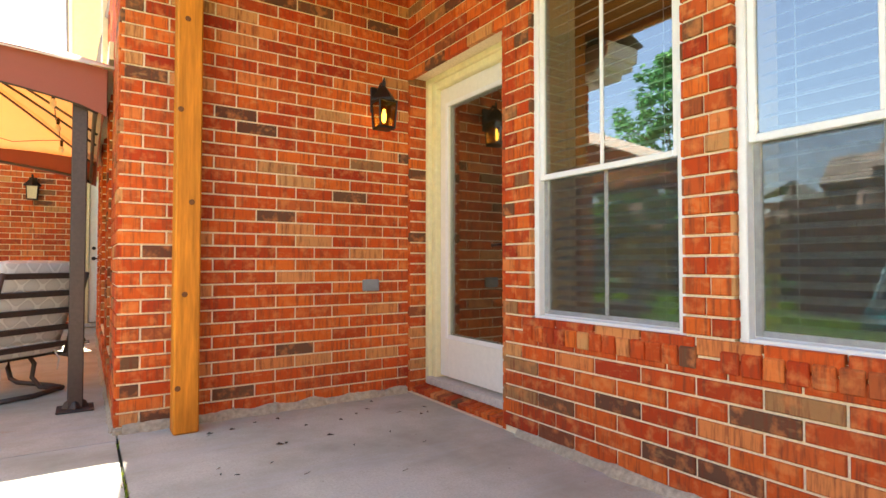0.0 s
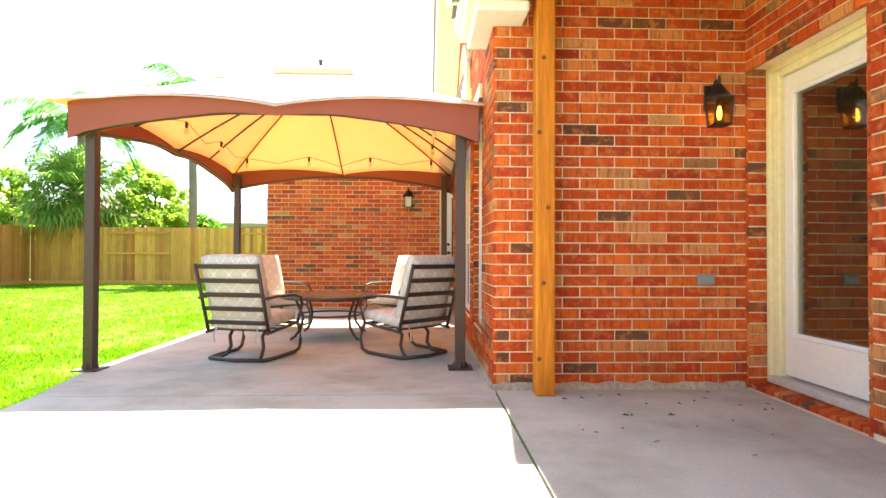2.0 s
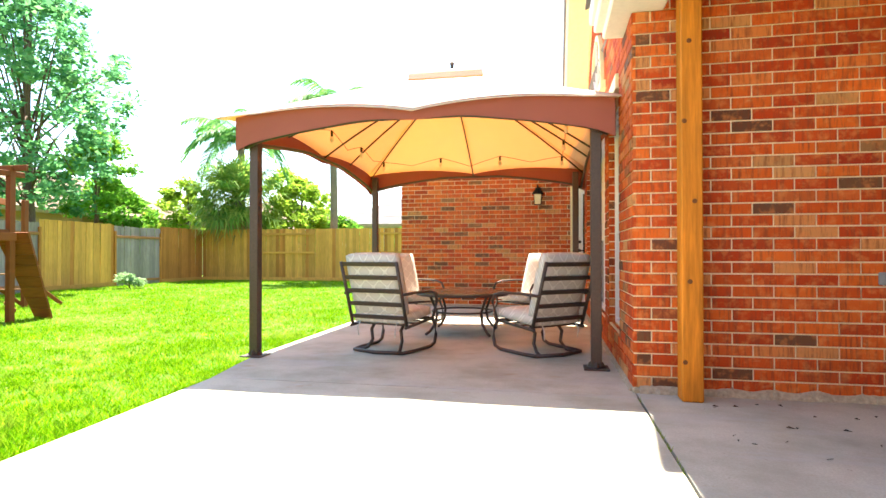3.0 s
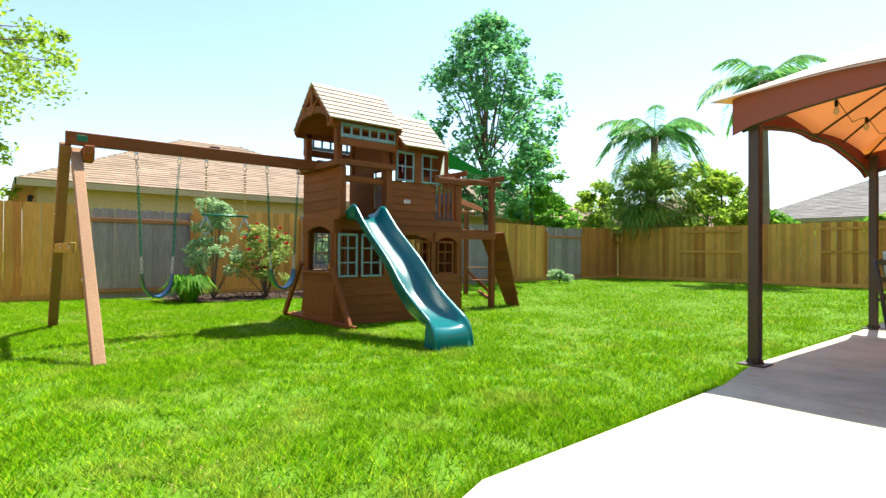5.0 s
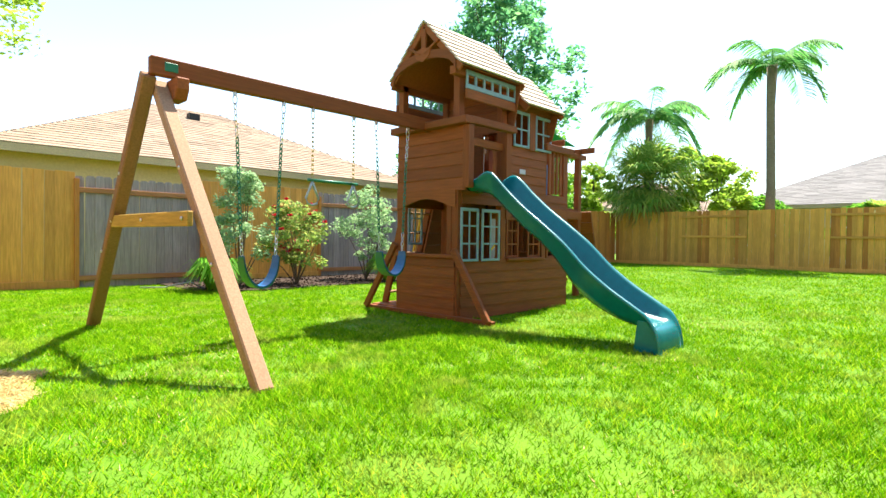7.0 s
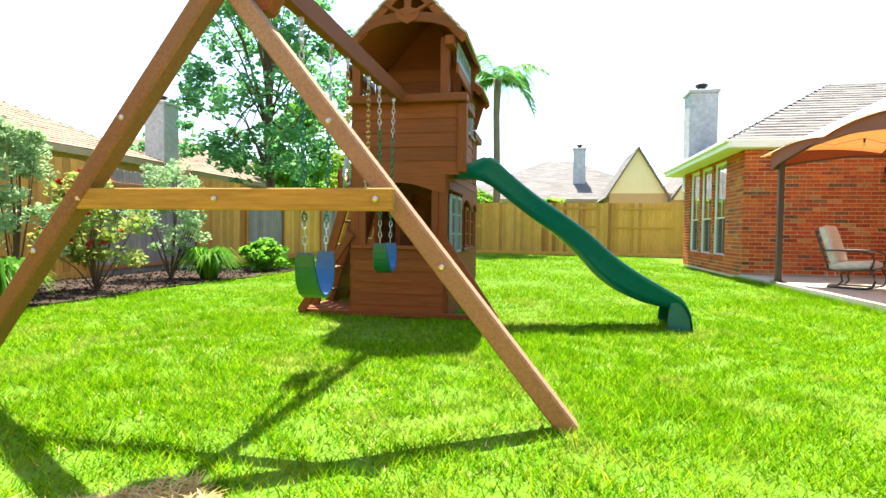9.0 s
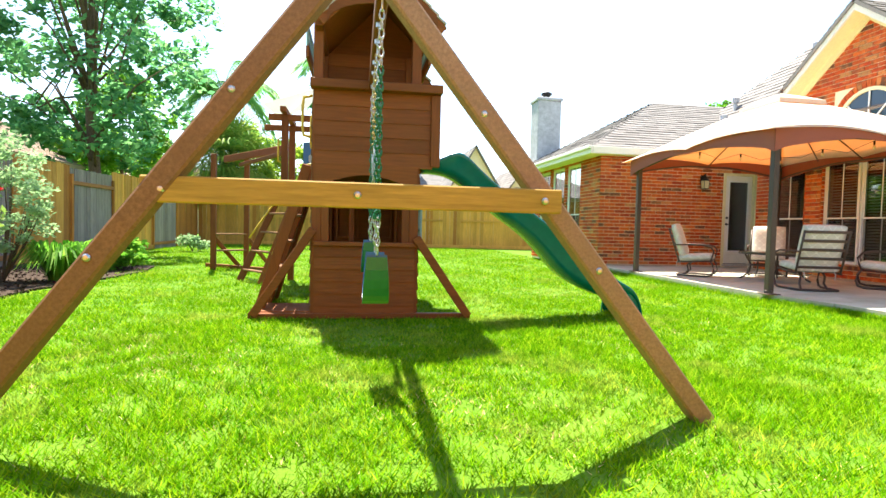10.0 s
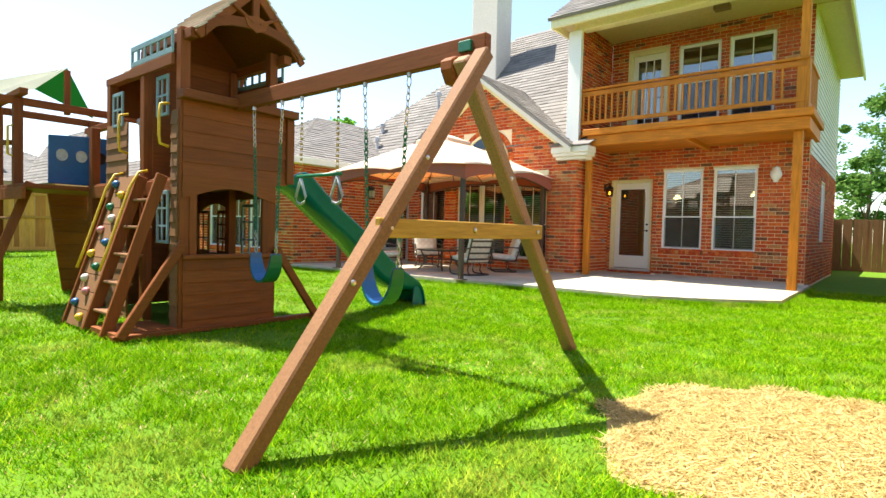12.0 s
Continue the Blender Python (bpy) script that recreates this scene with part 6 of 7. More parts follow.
# arm with its far support
stick("arm_beam", (-8.93, 6.9, 1.95), (-10.4, 9.0, 1.95), 0.06, 0.12, PLAYX)
stick("arm_beam", (-8.93, 6.3, 1.80), (-10.0, 8.4, 1.80), 0.05, 0.06, PLAYX)
for x, y in ((-10.0, 9.0), (-10.5, 8.6)):
    bar("arm_post", (x - 0.045, y - 0.045, GZ), (x + 0.045, y + 0.045, 2.0), PLAYV)
    stick("arm_foot", (x + 0.35, y + 0.5, GZ + 0.03), (x, y, 0.5), 0.05, 0.07, PLAYV)
stick("runner", (-9.2, 8.1, GZ + 0.04), (-10.8, 9.3, GZ + 0.04), 0.06, 0.07, PLAYX)
for z in (0.25, 0.55):
    stick("rung", (-10.0, 9.0, z), (-10.5, 8.6, z), 0.09, 0.03, WORN)

# ---- fences ----
NEWF = surface("new_cedar_picket", (0.74, 0.365, 0.075), 0.75, var=0.25, fine=10, stretch=(5, 5, 0.3), bump=0.25, rand=0.35)
OLDF = surface("weathered_grey_picket", (0.33, 0.27, 0.24), 0.9, var=0.3, fine=10, stretch=(5, 5, 0.3), bump=0.4, rand=0.3)
REDF = surface("reddish_cedar_picket", (0.55, 0.22, 0.045), 0.75, var=0.25, fine=10, stretch=(5, 5, 0.3), bump=0.25, rand=0.3)
# brown boards of the side yard, their shade mixed into the colour
DARKF = surface("shaded_brown_picket", (0.20, 0.105, 0.045), 0.8, var=0.3, fine=10, stretch=(5, 5, 0.3), bump=0.25, rand=0.3)
RAILF = surface("fence_rail", (0.36, 0.16, 0.06), 0.8, var=0.3, fine=10, stretch=(3, 0.4, 5), bump=0.3)
pickets = {}


def picket(mat, high, ear):
    key = (mat.name, high, ear)
    if key not in pickets:
        w, t, e = 0.0685, 0.008, 0.03 if ear else 0.003
        poly = [(-w, 0), (w, 0), (w, high - e), (w - e, high), (-w + e, high), (-w, high - e)]
        pickets[key] = Builder().slab([(x, -t, z) for x, z in poly], (0, 2 * t, 0)).mesh("picket", mat)
    return pickets[key]


def fence(name, label, p, q, sections, side):
    """Pickets from p to q; sections: (from, to, kind) in metres along it; side: where the rails show (+1 or -1 of the left hand)."""
    p, q = Vector((*p, 0)), Vector((*q, 0))
    d = (q - p).normalized()
    ang = math.degrees(math.atan2(d.y, d.x))
    left = Vector((-d.y, d.x, 0))
    f = structure(new(name), label, "fence")
    f.matrix_basis = Matrix.Translation(p)
    for a, c, kind in sections:
        mat, high, ear = {"new": (NEWF, 1.95, False), "old": (OLDF, 1.88, True), "red": (REDF, 1.95, False), "dark": (DARKF, 1.80, False)}[kind]
        high += round(min(0.14, max(0, p.lerp(q, (a + c) / 2 / (q - p).length).y) * 0.008), 3)
        n = max(1, round((c - a) / 0.142))
        for i in range(n):
            at = p + d * (a + (i + 0.5) * (c - a) / n)
            m = mat if kind != "new" or rng.random() > 0.16 else REDF
            ob = new("picket", picket(m, high, ear))
            ob.matrix_basis = pose(at.x, at.y, GZ - 0.02 + rng.uniform(-0.012, 0.012), rng.uniform(-0.5, 0.5), rng.uniform(-0.4, 0.4), ang)
            ob.parent = f
            ob.matrix_parent_inverse = f.matrix_basis.inverted()
        out = left * side * 0.03
        for z in ((0.16, 1.64) if kind == "old" else (0.06,)):
            b = Builder().beam(p + d * (a + 0.01) + out + Vector((0, 0, GZ + z)), p + d * (c - 0.01) + out + Vector((0, 0, GZ + z)), 0.04, 0.085 if z > 0.1 else 0.14)
            b.make("rail", RAILF if kind == "old" else (DARKF if kind == "dark" else NEWF), f, bevel=0.004)
        if kind == "old":
            for u in (a + 0.02, c - 0.02):
                Builder().beam(p + d * u + out + Vector((0, 0, GZ)), p + d * u + out + Vector((0, 0, 1.72)), 0.05, 0.07, tuple(d)).make("fence_post", REDF, f)
    return f


fence("fence_back", "wooden back fence, new and weathered boards", (-14.0, -2.45), (-14.0, 20.40),
      [(0, 1.85, "old"), (1.85, 3.69, "new"), (3.69, 5.8, "old"), (5.8, 8.4, "new"), (8.4, 11.4, "old"), (11.4, 13.4, "new"), (13.4, 15.45, "old"), (15.45, 18.15, "new"), (18.15, 20.35, "old"), (20.35, 22.83, "red")], -1)
fn = fence("fence_north", "new cedar fence at the garden's end", (-13.98, 20.40), (3.0, 20.40), [(0.02, 16.9, "new")], -1)
for a, c, z in ((2.7, 4.95, 1.86), (2.7, 4.95, 1.12), (7.4, 9.5, 1.86), (7.4, 9.5, 1.12), (10.3, 12.3, 1.86), (10.3, 12.3, 1.12)):
    Builder().box((-13.98 + a, 20.34, GZ + z - 0.04), (-13.98 + c, 20.385, GZ + z + 0.04)).make("rail", NEWF, fn, bevel=0.004)
fence("fence_south", "new cedar fence along the side boundary", (-13.98, -2.45), (13.0, -2.75), [(0.02, 26.4, "new")], 1)
fence("fence_side", "brown fence closing the side yard, darkened for shade", (13.0, -2.7), (13.0, 0.3), [(0.02, 2.95, "dark")], -1)
b = Builder()
b.box((8.9, -0.02, GZ - 0.1), (13.2, 0.2, 1.8))
structure(b.make("wall_side_yard", REDF), "wooden screen beside the house")


# ---- neighbours ----
TANWALL = surface("tan_stucco", (0.56, 0.38, 0.20), 0.9, var=0.12, fine=20, bump=0.15)
def hip_house(name, x0, x1, y0, y1, wall, ridge, label, rmat=SHINGLE_TAN, wmat=TANWALL, over=0.45, along="y"):
    h = thing(name, ((x0 + x1) / 2, (y0 + y1) / 2, GZ), label, "house", "neighbouring houses")
    Builder().box((x0, y0, GZ - 0.2), (x1, y1, wall)).make("wall", wmat, h)
    X0_, X1_, Y0_, Y1_ = x0 - over, x1 + over, y0 - over, y1 + over
    if along == "y":
        k = (X1_ - X0_) / 2
        a, c = ((X0_ + X1_) / 2, min(Y0_ + k, (Y0_ + Y1_) / 2 - 0.5), ridge), ((X0_ + X1_) / 2, max(Y1_ - k, (Y0_ + Y1_) / 2 + 0.5), ridge)
        faces = [[(X1_, Y0_, wall), (X1_, Y1_, wall), c, a], [(X0_, Y1_, wall), (X0_, Y0_, wall), a, c], [(X0_, Y0_, wall), (X1_, Y0_, wall), a], [(X1_, Y1_, wall), (X0_, Y1_, wall), c]]
    else:
        k = (Y1_ - Y0_) / 2
        a, c = (min(X0_ + k, (X0_ + X1_) / 2 - 0.5), (Y0_ + Y1_) / 2, ridge), (max(X1_ - k, (X0_ + X1_) / 2 + 0.5), (Y0_ + Y1_) / 2, ridge)
        faces = [[(X0_, Y0_, wall), (X1_, Y0_, wall), c, a], [(X1_, Y1_, wall), (X0_, Y1_, wall), a, c], [(X0_, Y1_, wall), (X0_, Y0_, wall), a], [(X1_, Y0_, wall), (X1_, Y1_, wall), c]]
    for q in faces:
        shingled("roof", q, "", rmat, rows=0.18, tab=0.5, parent=h)
    b = Builder()
    for lo, hi in (((X0_, Y0_), (X1_, Y0_ + 0.03)), ((X0_, Y1_ - 0.03), (X1_, Y1_)), ((X0_, Y0_), (X0_ + 0.03, Y1_)), ((X1_ - 0.03, Y0_), (X1_, Y1_))):
        b.box((*lo, wall - 0.17), (*hi, wall - 0.01))
    b.make("fascia", surface("tan_fascia", (0.50, 0.36, 0.20), 0.7), h)
    b = Builder().box((X0_ + 0.03, Y0_ + 0.03, wall - 0.10), (X1_ - 0.03, Y1_ - 0.03, wall - 0.06))
    b.make("soffit", TANWALL, h)
    return h


hb = hip_house("house", -26.5, -17.6, 0.65, 11.6, 2.62, 4.95, "tan stucco bungalow with a brown shingle roof")
for x, y, z in ((-21.0, 5.9, 4.52), (-20.3, 9.4, 3.75)):
    Builder().box((x - 0.12, y - 0.16, z - 0.1), (x + 0.12, y + 0.16, z + 0.10)).make("roof_vent", BLACK, hb)
Builder().tube([(-17.55, 0.55, 2.2), (-17.4, 0.5, 2.2), (-17.3, 0.5, 2.05)], 0.05).make("flood_lamp", BLACK, hb)
hip_house("house", -27.5, -17.8, -14.5, -1.4, 2.7, 5.9, "tan bungalow with a broad shingle roof")
hip_house("house", -27, -18, 14.2, 27.0, 2.6, 4.7, "low bungalow behind the trees", along="y")
hip_house("house", -12.0, 0.5, 29.0, 40.0, 2.6, 5.4, "distant brick bungalow with grey roof", SHINGLE, SIDING, along="x")
hip_house("house", 2.0, 12.0, 26.0, 36.0, 3.0, 6.4, "neighbouring house with a steep grey roof", SHINGLE, TANWALL, along="x")
hip_house("house", -30.0, -16.0, 38.0, 50.0, 2.7, 5.6, "far bungalow with brown roof", along="x")
g = thing("house", (-2.0, 25.5, GZ), "neighbouring house with cream gables and arched window", "house", "neighbouring houses")
Builder().box((-3.6, 24.0, GZ - 0.2), (3.0, 29.0, 2.6)).make("wall", TANWALL, g)
Builder().slab([(-3.6, 24.0, 2.6), (-1.2, 24.0, 2.6), (-2.4, 24.0, 4.6)], (0, 0.2, 0)).make("gable", CREAM, g)
Builder().slab([(-0.9, 23.9, 2.3), (0.9, 23.9, 2.3), (0.0, 23.9, 3.7)], (0, 0.2, 0)).make("gable", CREAM, g)
for cx, hz, half, y in ((-2.4, 4.68, 1.4, 23.8), (0.0, 3.78, 1.1, 23.7)):
    for s in (-1, 1):
        shingled("roof", [(cx + s * half, y, hz - 2.0 * half / 1.2 * 0.98 if cx < -1 else 2.25), (cx + s * half, y + 5, hz - 2.0 * half / 1.2 * 0.98 if cx < -1 else 2.25), (cx, y + 5, hz), (cx, y, hz)], "", SHINGLE, rows=0.18, tab=0.5, parent=g)
Builder().box((-0.45, 23.86, 1.9), (0.45, 23.9, 2.75)).make("window", GLASS, g)
chimney((-4.6, 31.0), 0.7, 0.6, 3.0, 5.6, STUCCO, "pale chimney on a distant roof")
chimney((-18.4, 13.5), 0.7, 0.7, 2.4, 4.6, STUCCO, "pale chimney behind the back fence")


# ---- plants ----
BARK = surface("bark", (0.13, 0.09, 0.06), 0.95, var=0.4, fine=25, stretch=(2, 2, 0.6), bump=0.8)
PALMBARK = surface("palm_bark", (0.22, 0.17, 0.12), 0.95, var=0.4, fine=15, stretch=(1, 1, 4), bump=0.8)
LEAF_DARK = leaf_mat("leaf_dark", (0.06, 0.22, 0.09), (0.12, 0.35, 0.13), (0.26, 0.52, 0.18), 0.65)
LEAF_OAK = leaf_mat("leaf_oak", (0.06, 0.16, 0.03), (0.12, 0.25, 0.05), (0.22, 0.34, 0.08), 0.45)
LEAF_ROSE = leaf_mat("leaf_rose", (0.16, 0.30, 0.06), (0.30, 0.42, 0.09), (0.44, 0.34, 0.12), 0.55)
LEAF_FAN = leaf_mat("leaf_fan", (0.11, 0.27, 0.05), (0.26, 0.43, 0.07), (0.55, 0.55, 0.12), 0.55, 0.25)
LEAF_LIME = leaf_mat("leaf_lime", (0.20, 0.36, 0.03), (0.30, 0.46, 0.05), (0.44, 0.54, 0.08), 0.65)
LEAF_MID = leaf_mat("leaf_mid", (0.09, 0.28, 0.025), (0.15, 0.38, 0.04), (0.26, 0.46, 0.06), 0.62)
LEAF_SAGE = leaf_mat("leaf_sage", (0.22, 0.36, 0.17), (0.33, 0.50, 0.24), (0.46, 0.60, 0.32), 0.5)
LEAF_PALM = leaf_mat("leaf_palm", (0.07, 0.25, 0.07), (0.14, 0.38, 0.10), (0.28, 0.46, 0.12), 0.6, 0.3)
LEAF_DRY = leaf_mat("leaf_dry", (0.30, 0.20, 0.07), (0.36, 0.25, 0.09), (0.24, 0.20, 0.06), 0.3)


def leaves(name, centres, radii, per, size, mat, parent, r, flat=0.75, aspect=2.0):
    """Many small leaves in clumps round the centres."""
    c = np.repeat(np.array(centres), per, axis=0)
    rad = np.repeat(np.array(radii), per)
    n = len(c)
    o = r.normal(size=(n, 3))
    o /= np.linalg.norm(o, axis=1)[:, None]
    o *= (r.random(n) ** 0.5 * rad)[:, None]
    o[:, 2] *= flat
    p = c + o
    a = r.normal(size=(n, 3))
    a[:, 2] *= 0.5
    a /= np.linalg.norm(a, axis=1)[:, None]
    s = np.cross(a, r.normal(size=(n, 3)))
    s /= np.linalg.norm(s, axis=1)[:, None]
    k = size * (0.6 + 0.8 * r.random(n))[:, None]
    q = np.stack([p - a * k, p + s * k / aspect, p + a * k, p - s * k / aspect], 1).reshape(-1, 3)
    me = bpy.data.meshes.new(name)
    me.vertices.add(4 * n), me.loops.add(4 * n), me.polygons.add(n)
    me.vertices.foreach_set("co", q.ravel())
    me.loops.foreach_set("vertex_index", np.arange(4 * n))
    me.polygons.foreach_set("loop_start", np.arange(0, 4 * n, 4))
    me.update(calc_edges=True)
    me.materials.append(mat)
    ob = new(name, me)
    return adopt(ob, parent) if parent else ob


def tree(at, top, crown, spread, mat, label, seed, lean=(0, 0), n=90, per=110, size=0.09, trunk=0.16, low=0.3, category="tree"):
    r = np.random.default_rng(seed)
    t = thing("tree", at, label, category)
    base = Vector(at)
    head = base + Vector((lean[0], lean[1], (top - at[2]) * 0.55))
    pts = [base, base.lerp(head, 0.35) + Vector((0.08, 0.05, 0)), base.lerp(head, 0.7) + Vector((-0.06, 0.08, 0)), head, head + Vector((lean[0] * 0.3, lean[1] * 0.3, (top - head.z) * 0.7))]
    b = Builder().tube(pts, [trunk * 1.25, trunk, trunk * 0.8, trunk * 0.6, 0.02], 9)
    cs, rs = [], []
    z0 = at[2] + (top - at[2]) * low
    for i in range(n):
        f = r.random() ** 0.8
        z = z0 + (top - z0) * f
        prof = math.sin(math.pi * min(1, 0.12 + 0.88 * f)) ** 0.6
        rad = spread * prof * (0.35 + 0.65 * r.random() ** 0.5) * (0.75 + 0.5 * r.random())
        a = r.random() * 2 * math.pi
        c = Vector((crown[0] + rad * math.cos(a), crown[1] + rad * math.sin(a), z))
        cs.append(tuple(c))
        rs.append(0.22 + 0.42 * r.random() * spread / 2.4)
        if i % 5 == 0:
            s = pts[1 + int(r.random() * 3)].lerp(pts[3], r.random() * 0.6)
            m = s.lerp(c, 0.5) + Vector((0, 0, 0.12 * (c - s).length))
            b.tube([s, m, c], [trunk * 0.28, trunk * 0.16, 0.008], 5)
    b.make("trunk", BARK, t, smooth=True)
    leaves("crown", cs, rs, per, size, mat, t, r)
    return t


tree((-14.5, 13.05, GZ), 9.0, (-14.5, 13.05), 2.35, LEAF_DARK, "tall dark green tree behind the back fence", 3, n=210, per=56, size=0.10, trunk=0.14, low=0.24)
tree((-14.9, 15.9, GZ), 5.0, (-14.9, 15.9), 1.3, LEAF_MID, "small bright green tree behind the fence", 4, n=60, per=120, size=0.085, trunk=0.07, low=0.42)
tree((-20.5, -5.5, GZ), 8.8, (-18.8, -3.4), 4.3, LEAF_LIME, "spreading oak with sparse yellow-green leaves", 5, lean=(1.0, 1.2), n=210, per=110, size=0.075, trunk=0.28, low=0.38)
tree((19.0, -2.5, GZ), 7.5, (19.0, -2.2), 2.6, LEAF_OAK, "light green tree beyond the side yard", 6, n=70, per=110, size=0.10, trunk=0.15)
tree((17.0, -0.9, GZ), 4.4, (17.0, -0.9), 1.8, LEAF_OAK, "low green tree beyond the side fence", 16, n=50, per=120, size=0.09, trunk=0.1, low=0.3)
tree((-19.8, 14.6, GZ), 4.6, (-19.8, 14.6), 1.4, LEAF_DARK, "small tree between the neighbours' roofs", 8, n=30, per=90, size=0.09, trunk=0.08)
tree((-16.9, -0.55, GZ), 3.9, (-18.6, -0.5), 0.9, LEAF_LIME, "thin tree top between two roofs", 9, n=18, per=60, size=0.08, trunk=0.05, low=0.6)
for k, (x, y, h, s) in enumerate(((-11.0, 23.4, 4.3, 1.6), (-9.6, 24.5, 2.6, 1.3), (-16.2, 22.5, 4.2, 1.8), (-17.5, 19.5, 3.8, 1.6), (-12.8, 26.0, 5.2, 2.2), (-6.5, 26.5, 2.3, 1.1))):
    tree((x, y, GZ), h, (x, y), s, LEAF_LIME if k % 2 == 0 else LEAF_MID, "light green garden tree beyond the fence", 20 + k, n=56, per=130, size=0.10, trunk=0.09, low=0.12)
tree((7.5, 20.0, GZ), 6.4, (7.5, 20.0), 1.4, LEAF_MID, "green tree top behind the house roof", 31, n=36, per=90, size=0.1, trunk=0.1, low=0.5)


def frond(b, base, direction, length, rise, droop, leaflets, width, r):
    """A feather palm leaf: an arching rib with hanging leaflets."""
    d = Vector(direction).normalized()
    pts = []
    for i in range(11):
        t = i / 10
        pts.append(Vector(base) + d * (length * t * (1 - 0.18 * t)) + Vector((0, 0, rise * t - droop * t * t)))
    b.tube(pts, [0.02 * (1 - 0.85 * i / 10) for i in range(11)], 4)
    side = d.cross(Vector((0, 0, 1))).normalized()
    for i in range(leaflets):
        t = 0.12 + 0.88 * i / leaflets
        k = t * 10
        j = min(9, int(k))
        p = pts[j].lerp(pts[j + 1], k - j)
        for s in (-1, 1):
            ln = width * (0.5 + 0.7 * math.sin(math.pi * min(1, 0.15 + t * 0.8))) * (0.8 + 0.4 * r.random())
            tip = p + side * s * ln * 0.75 + d * ln * 0.45 + Vector((0, 0, -ln * (0.35 + 0.4 * r.random())))
            m = p.lerp(tip, 0.5) + Vector((0, 0, ln * 0.08))
            w = d * 0.03
            b.add([p - w, p + w, m + w, m - w, tip], [(0, 1, 2, 3), (3, 2, 4)])


def queen_palm(at, height, length, n, seed, label):
    r = random.Random(seed)
    t = thing("palm", at, label, "palm tree")
    x, y, z = at
    Builder().tube([(x, y, z), (x + 0.05, y, z + height * 0.4), (x - 0.03, y + 0.05, z + height * 0.8), (x, y, z + height)], [0.17, 0.15, 0.14, 0.17], 10).make("trunk", PALMBARK, t, smooth=True)
    b = Builder()
    for i in range(n):
        a = 2 * math.pi * (i + 0.25 + r.random() * 0.3) / n
        up = (0.15, 0.8, 0.45, 1.0, 0.6)[i % 5] * r.uniform(0.85, 1.1)
        frond(b, (x, y, z + height), (math.cos(a), math.sin(a), 0), length * r.uniform(0.75, 1.05), length * (0.35 + 0.55 * up), length * (0.62 + 0.45 * (1 - up) + 0.2 * r.random()), 54, 0.55, r)
    b.make("crown", LEAF_PALM, t)


queen_palm((-8.5, 21.0, GZ), 7.2, 2.5, 12, 2, "tall queen palm behind the far fence")
queen_palm((-13.7, 22.8, GZ), 6.3, 3.2, 22, 3, "queen palm rising behind the fan palm")


def fan_palm(at, height, reach, n, seed, label):
    r = random.Random(seed)
    t = thing("palm", at, label, "palm tree")
    x, y, z = at
    Builder().tube([(x, y, z), (x, y, z + height * 0.5), (x, y, z + height)], [0.28, 0.25, 0.2], 10).make("trunk", PALMBARK, t, smooth=True)
    for part_name, mat, share, lo, hi in (("crown", LEAF_FAN, 1.0, -0.75, 1.4), ("dry_skirt", LEAF_DRY, 0.12, -1.2, -0.75)):
        b = Builder()
        for i in range(int(n * share)):
            a = r.uniform(0, 2 * math.pi)
            e = r.uniform(lo, hi)
            d = Vector((math.cos(a) * math.cos(e), math.sin(a) * math.cos(e), math.sin(e)))
            base = Vector((x, y, z + height))
            hub = base + d * reach * r.uniform(0.25, 0.62) + Vector((0, 0, -0.1))
            b.tube([base, base.lerp(hub, 0.5) + Vector((0, 0, 0.06)), hub], 0.014, 4)
            side = d.cross(Vector((0, 0, 1))).normalized()
            up = side.cross(d)
            for k in range(17):
                f = (k / 16 - 0.5) * 4.0
                v = d * math.cos(f) + side * math.sin(f)
                ln = reach * 0.40 * (0.6 + 0.4 * math.cos(f * 0.6)) * r.uniform(0.7, 1.25)
                m, tip = hub + v * ln * 0.6 + up * 0.04, hub + v * ln + Vector((0, 0, -ln * r.uniform(0.12, 0.4)))
                w = (side * math.cos(f) - d * math.sin(f)) * 0.03
                b.add([hub, m - w, m + w, tip], [(0, 2, 1), (1, 2, 3)])
        b.make(part_name, mat, t)


fan_palm((-13.0, 21.3, GZ), 3.45, 2.55, 150, 4, "broad fan palm with dry skirt behind the fence")
fan_palm((-6.0, 26.5, GZ), 2.2, 0.9, 24, 5, "small fan palm beyond the fence")


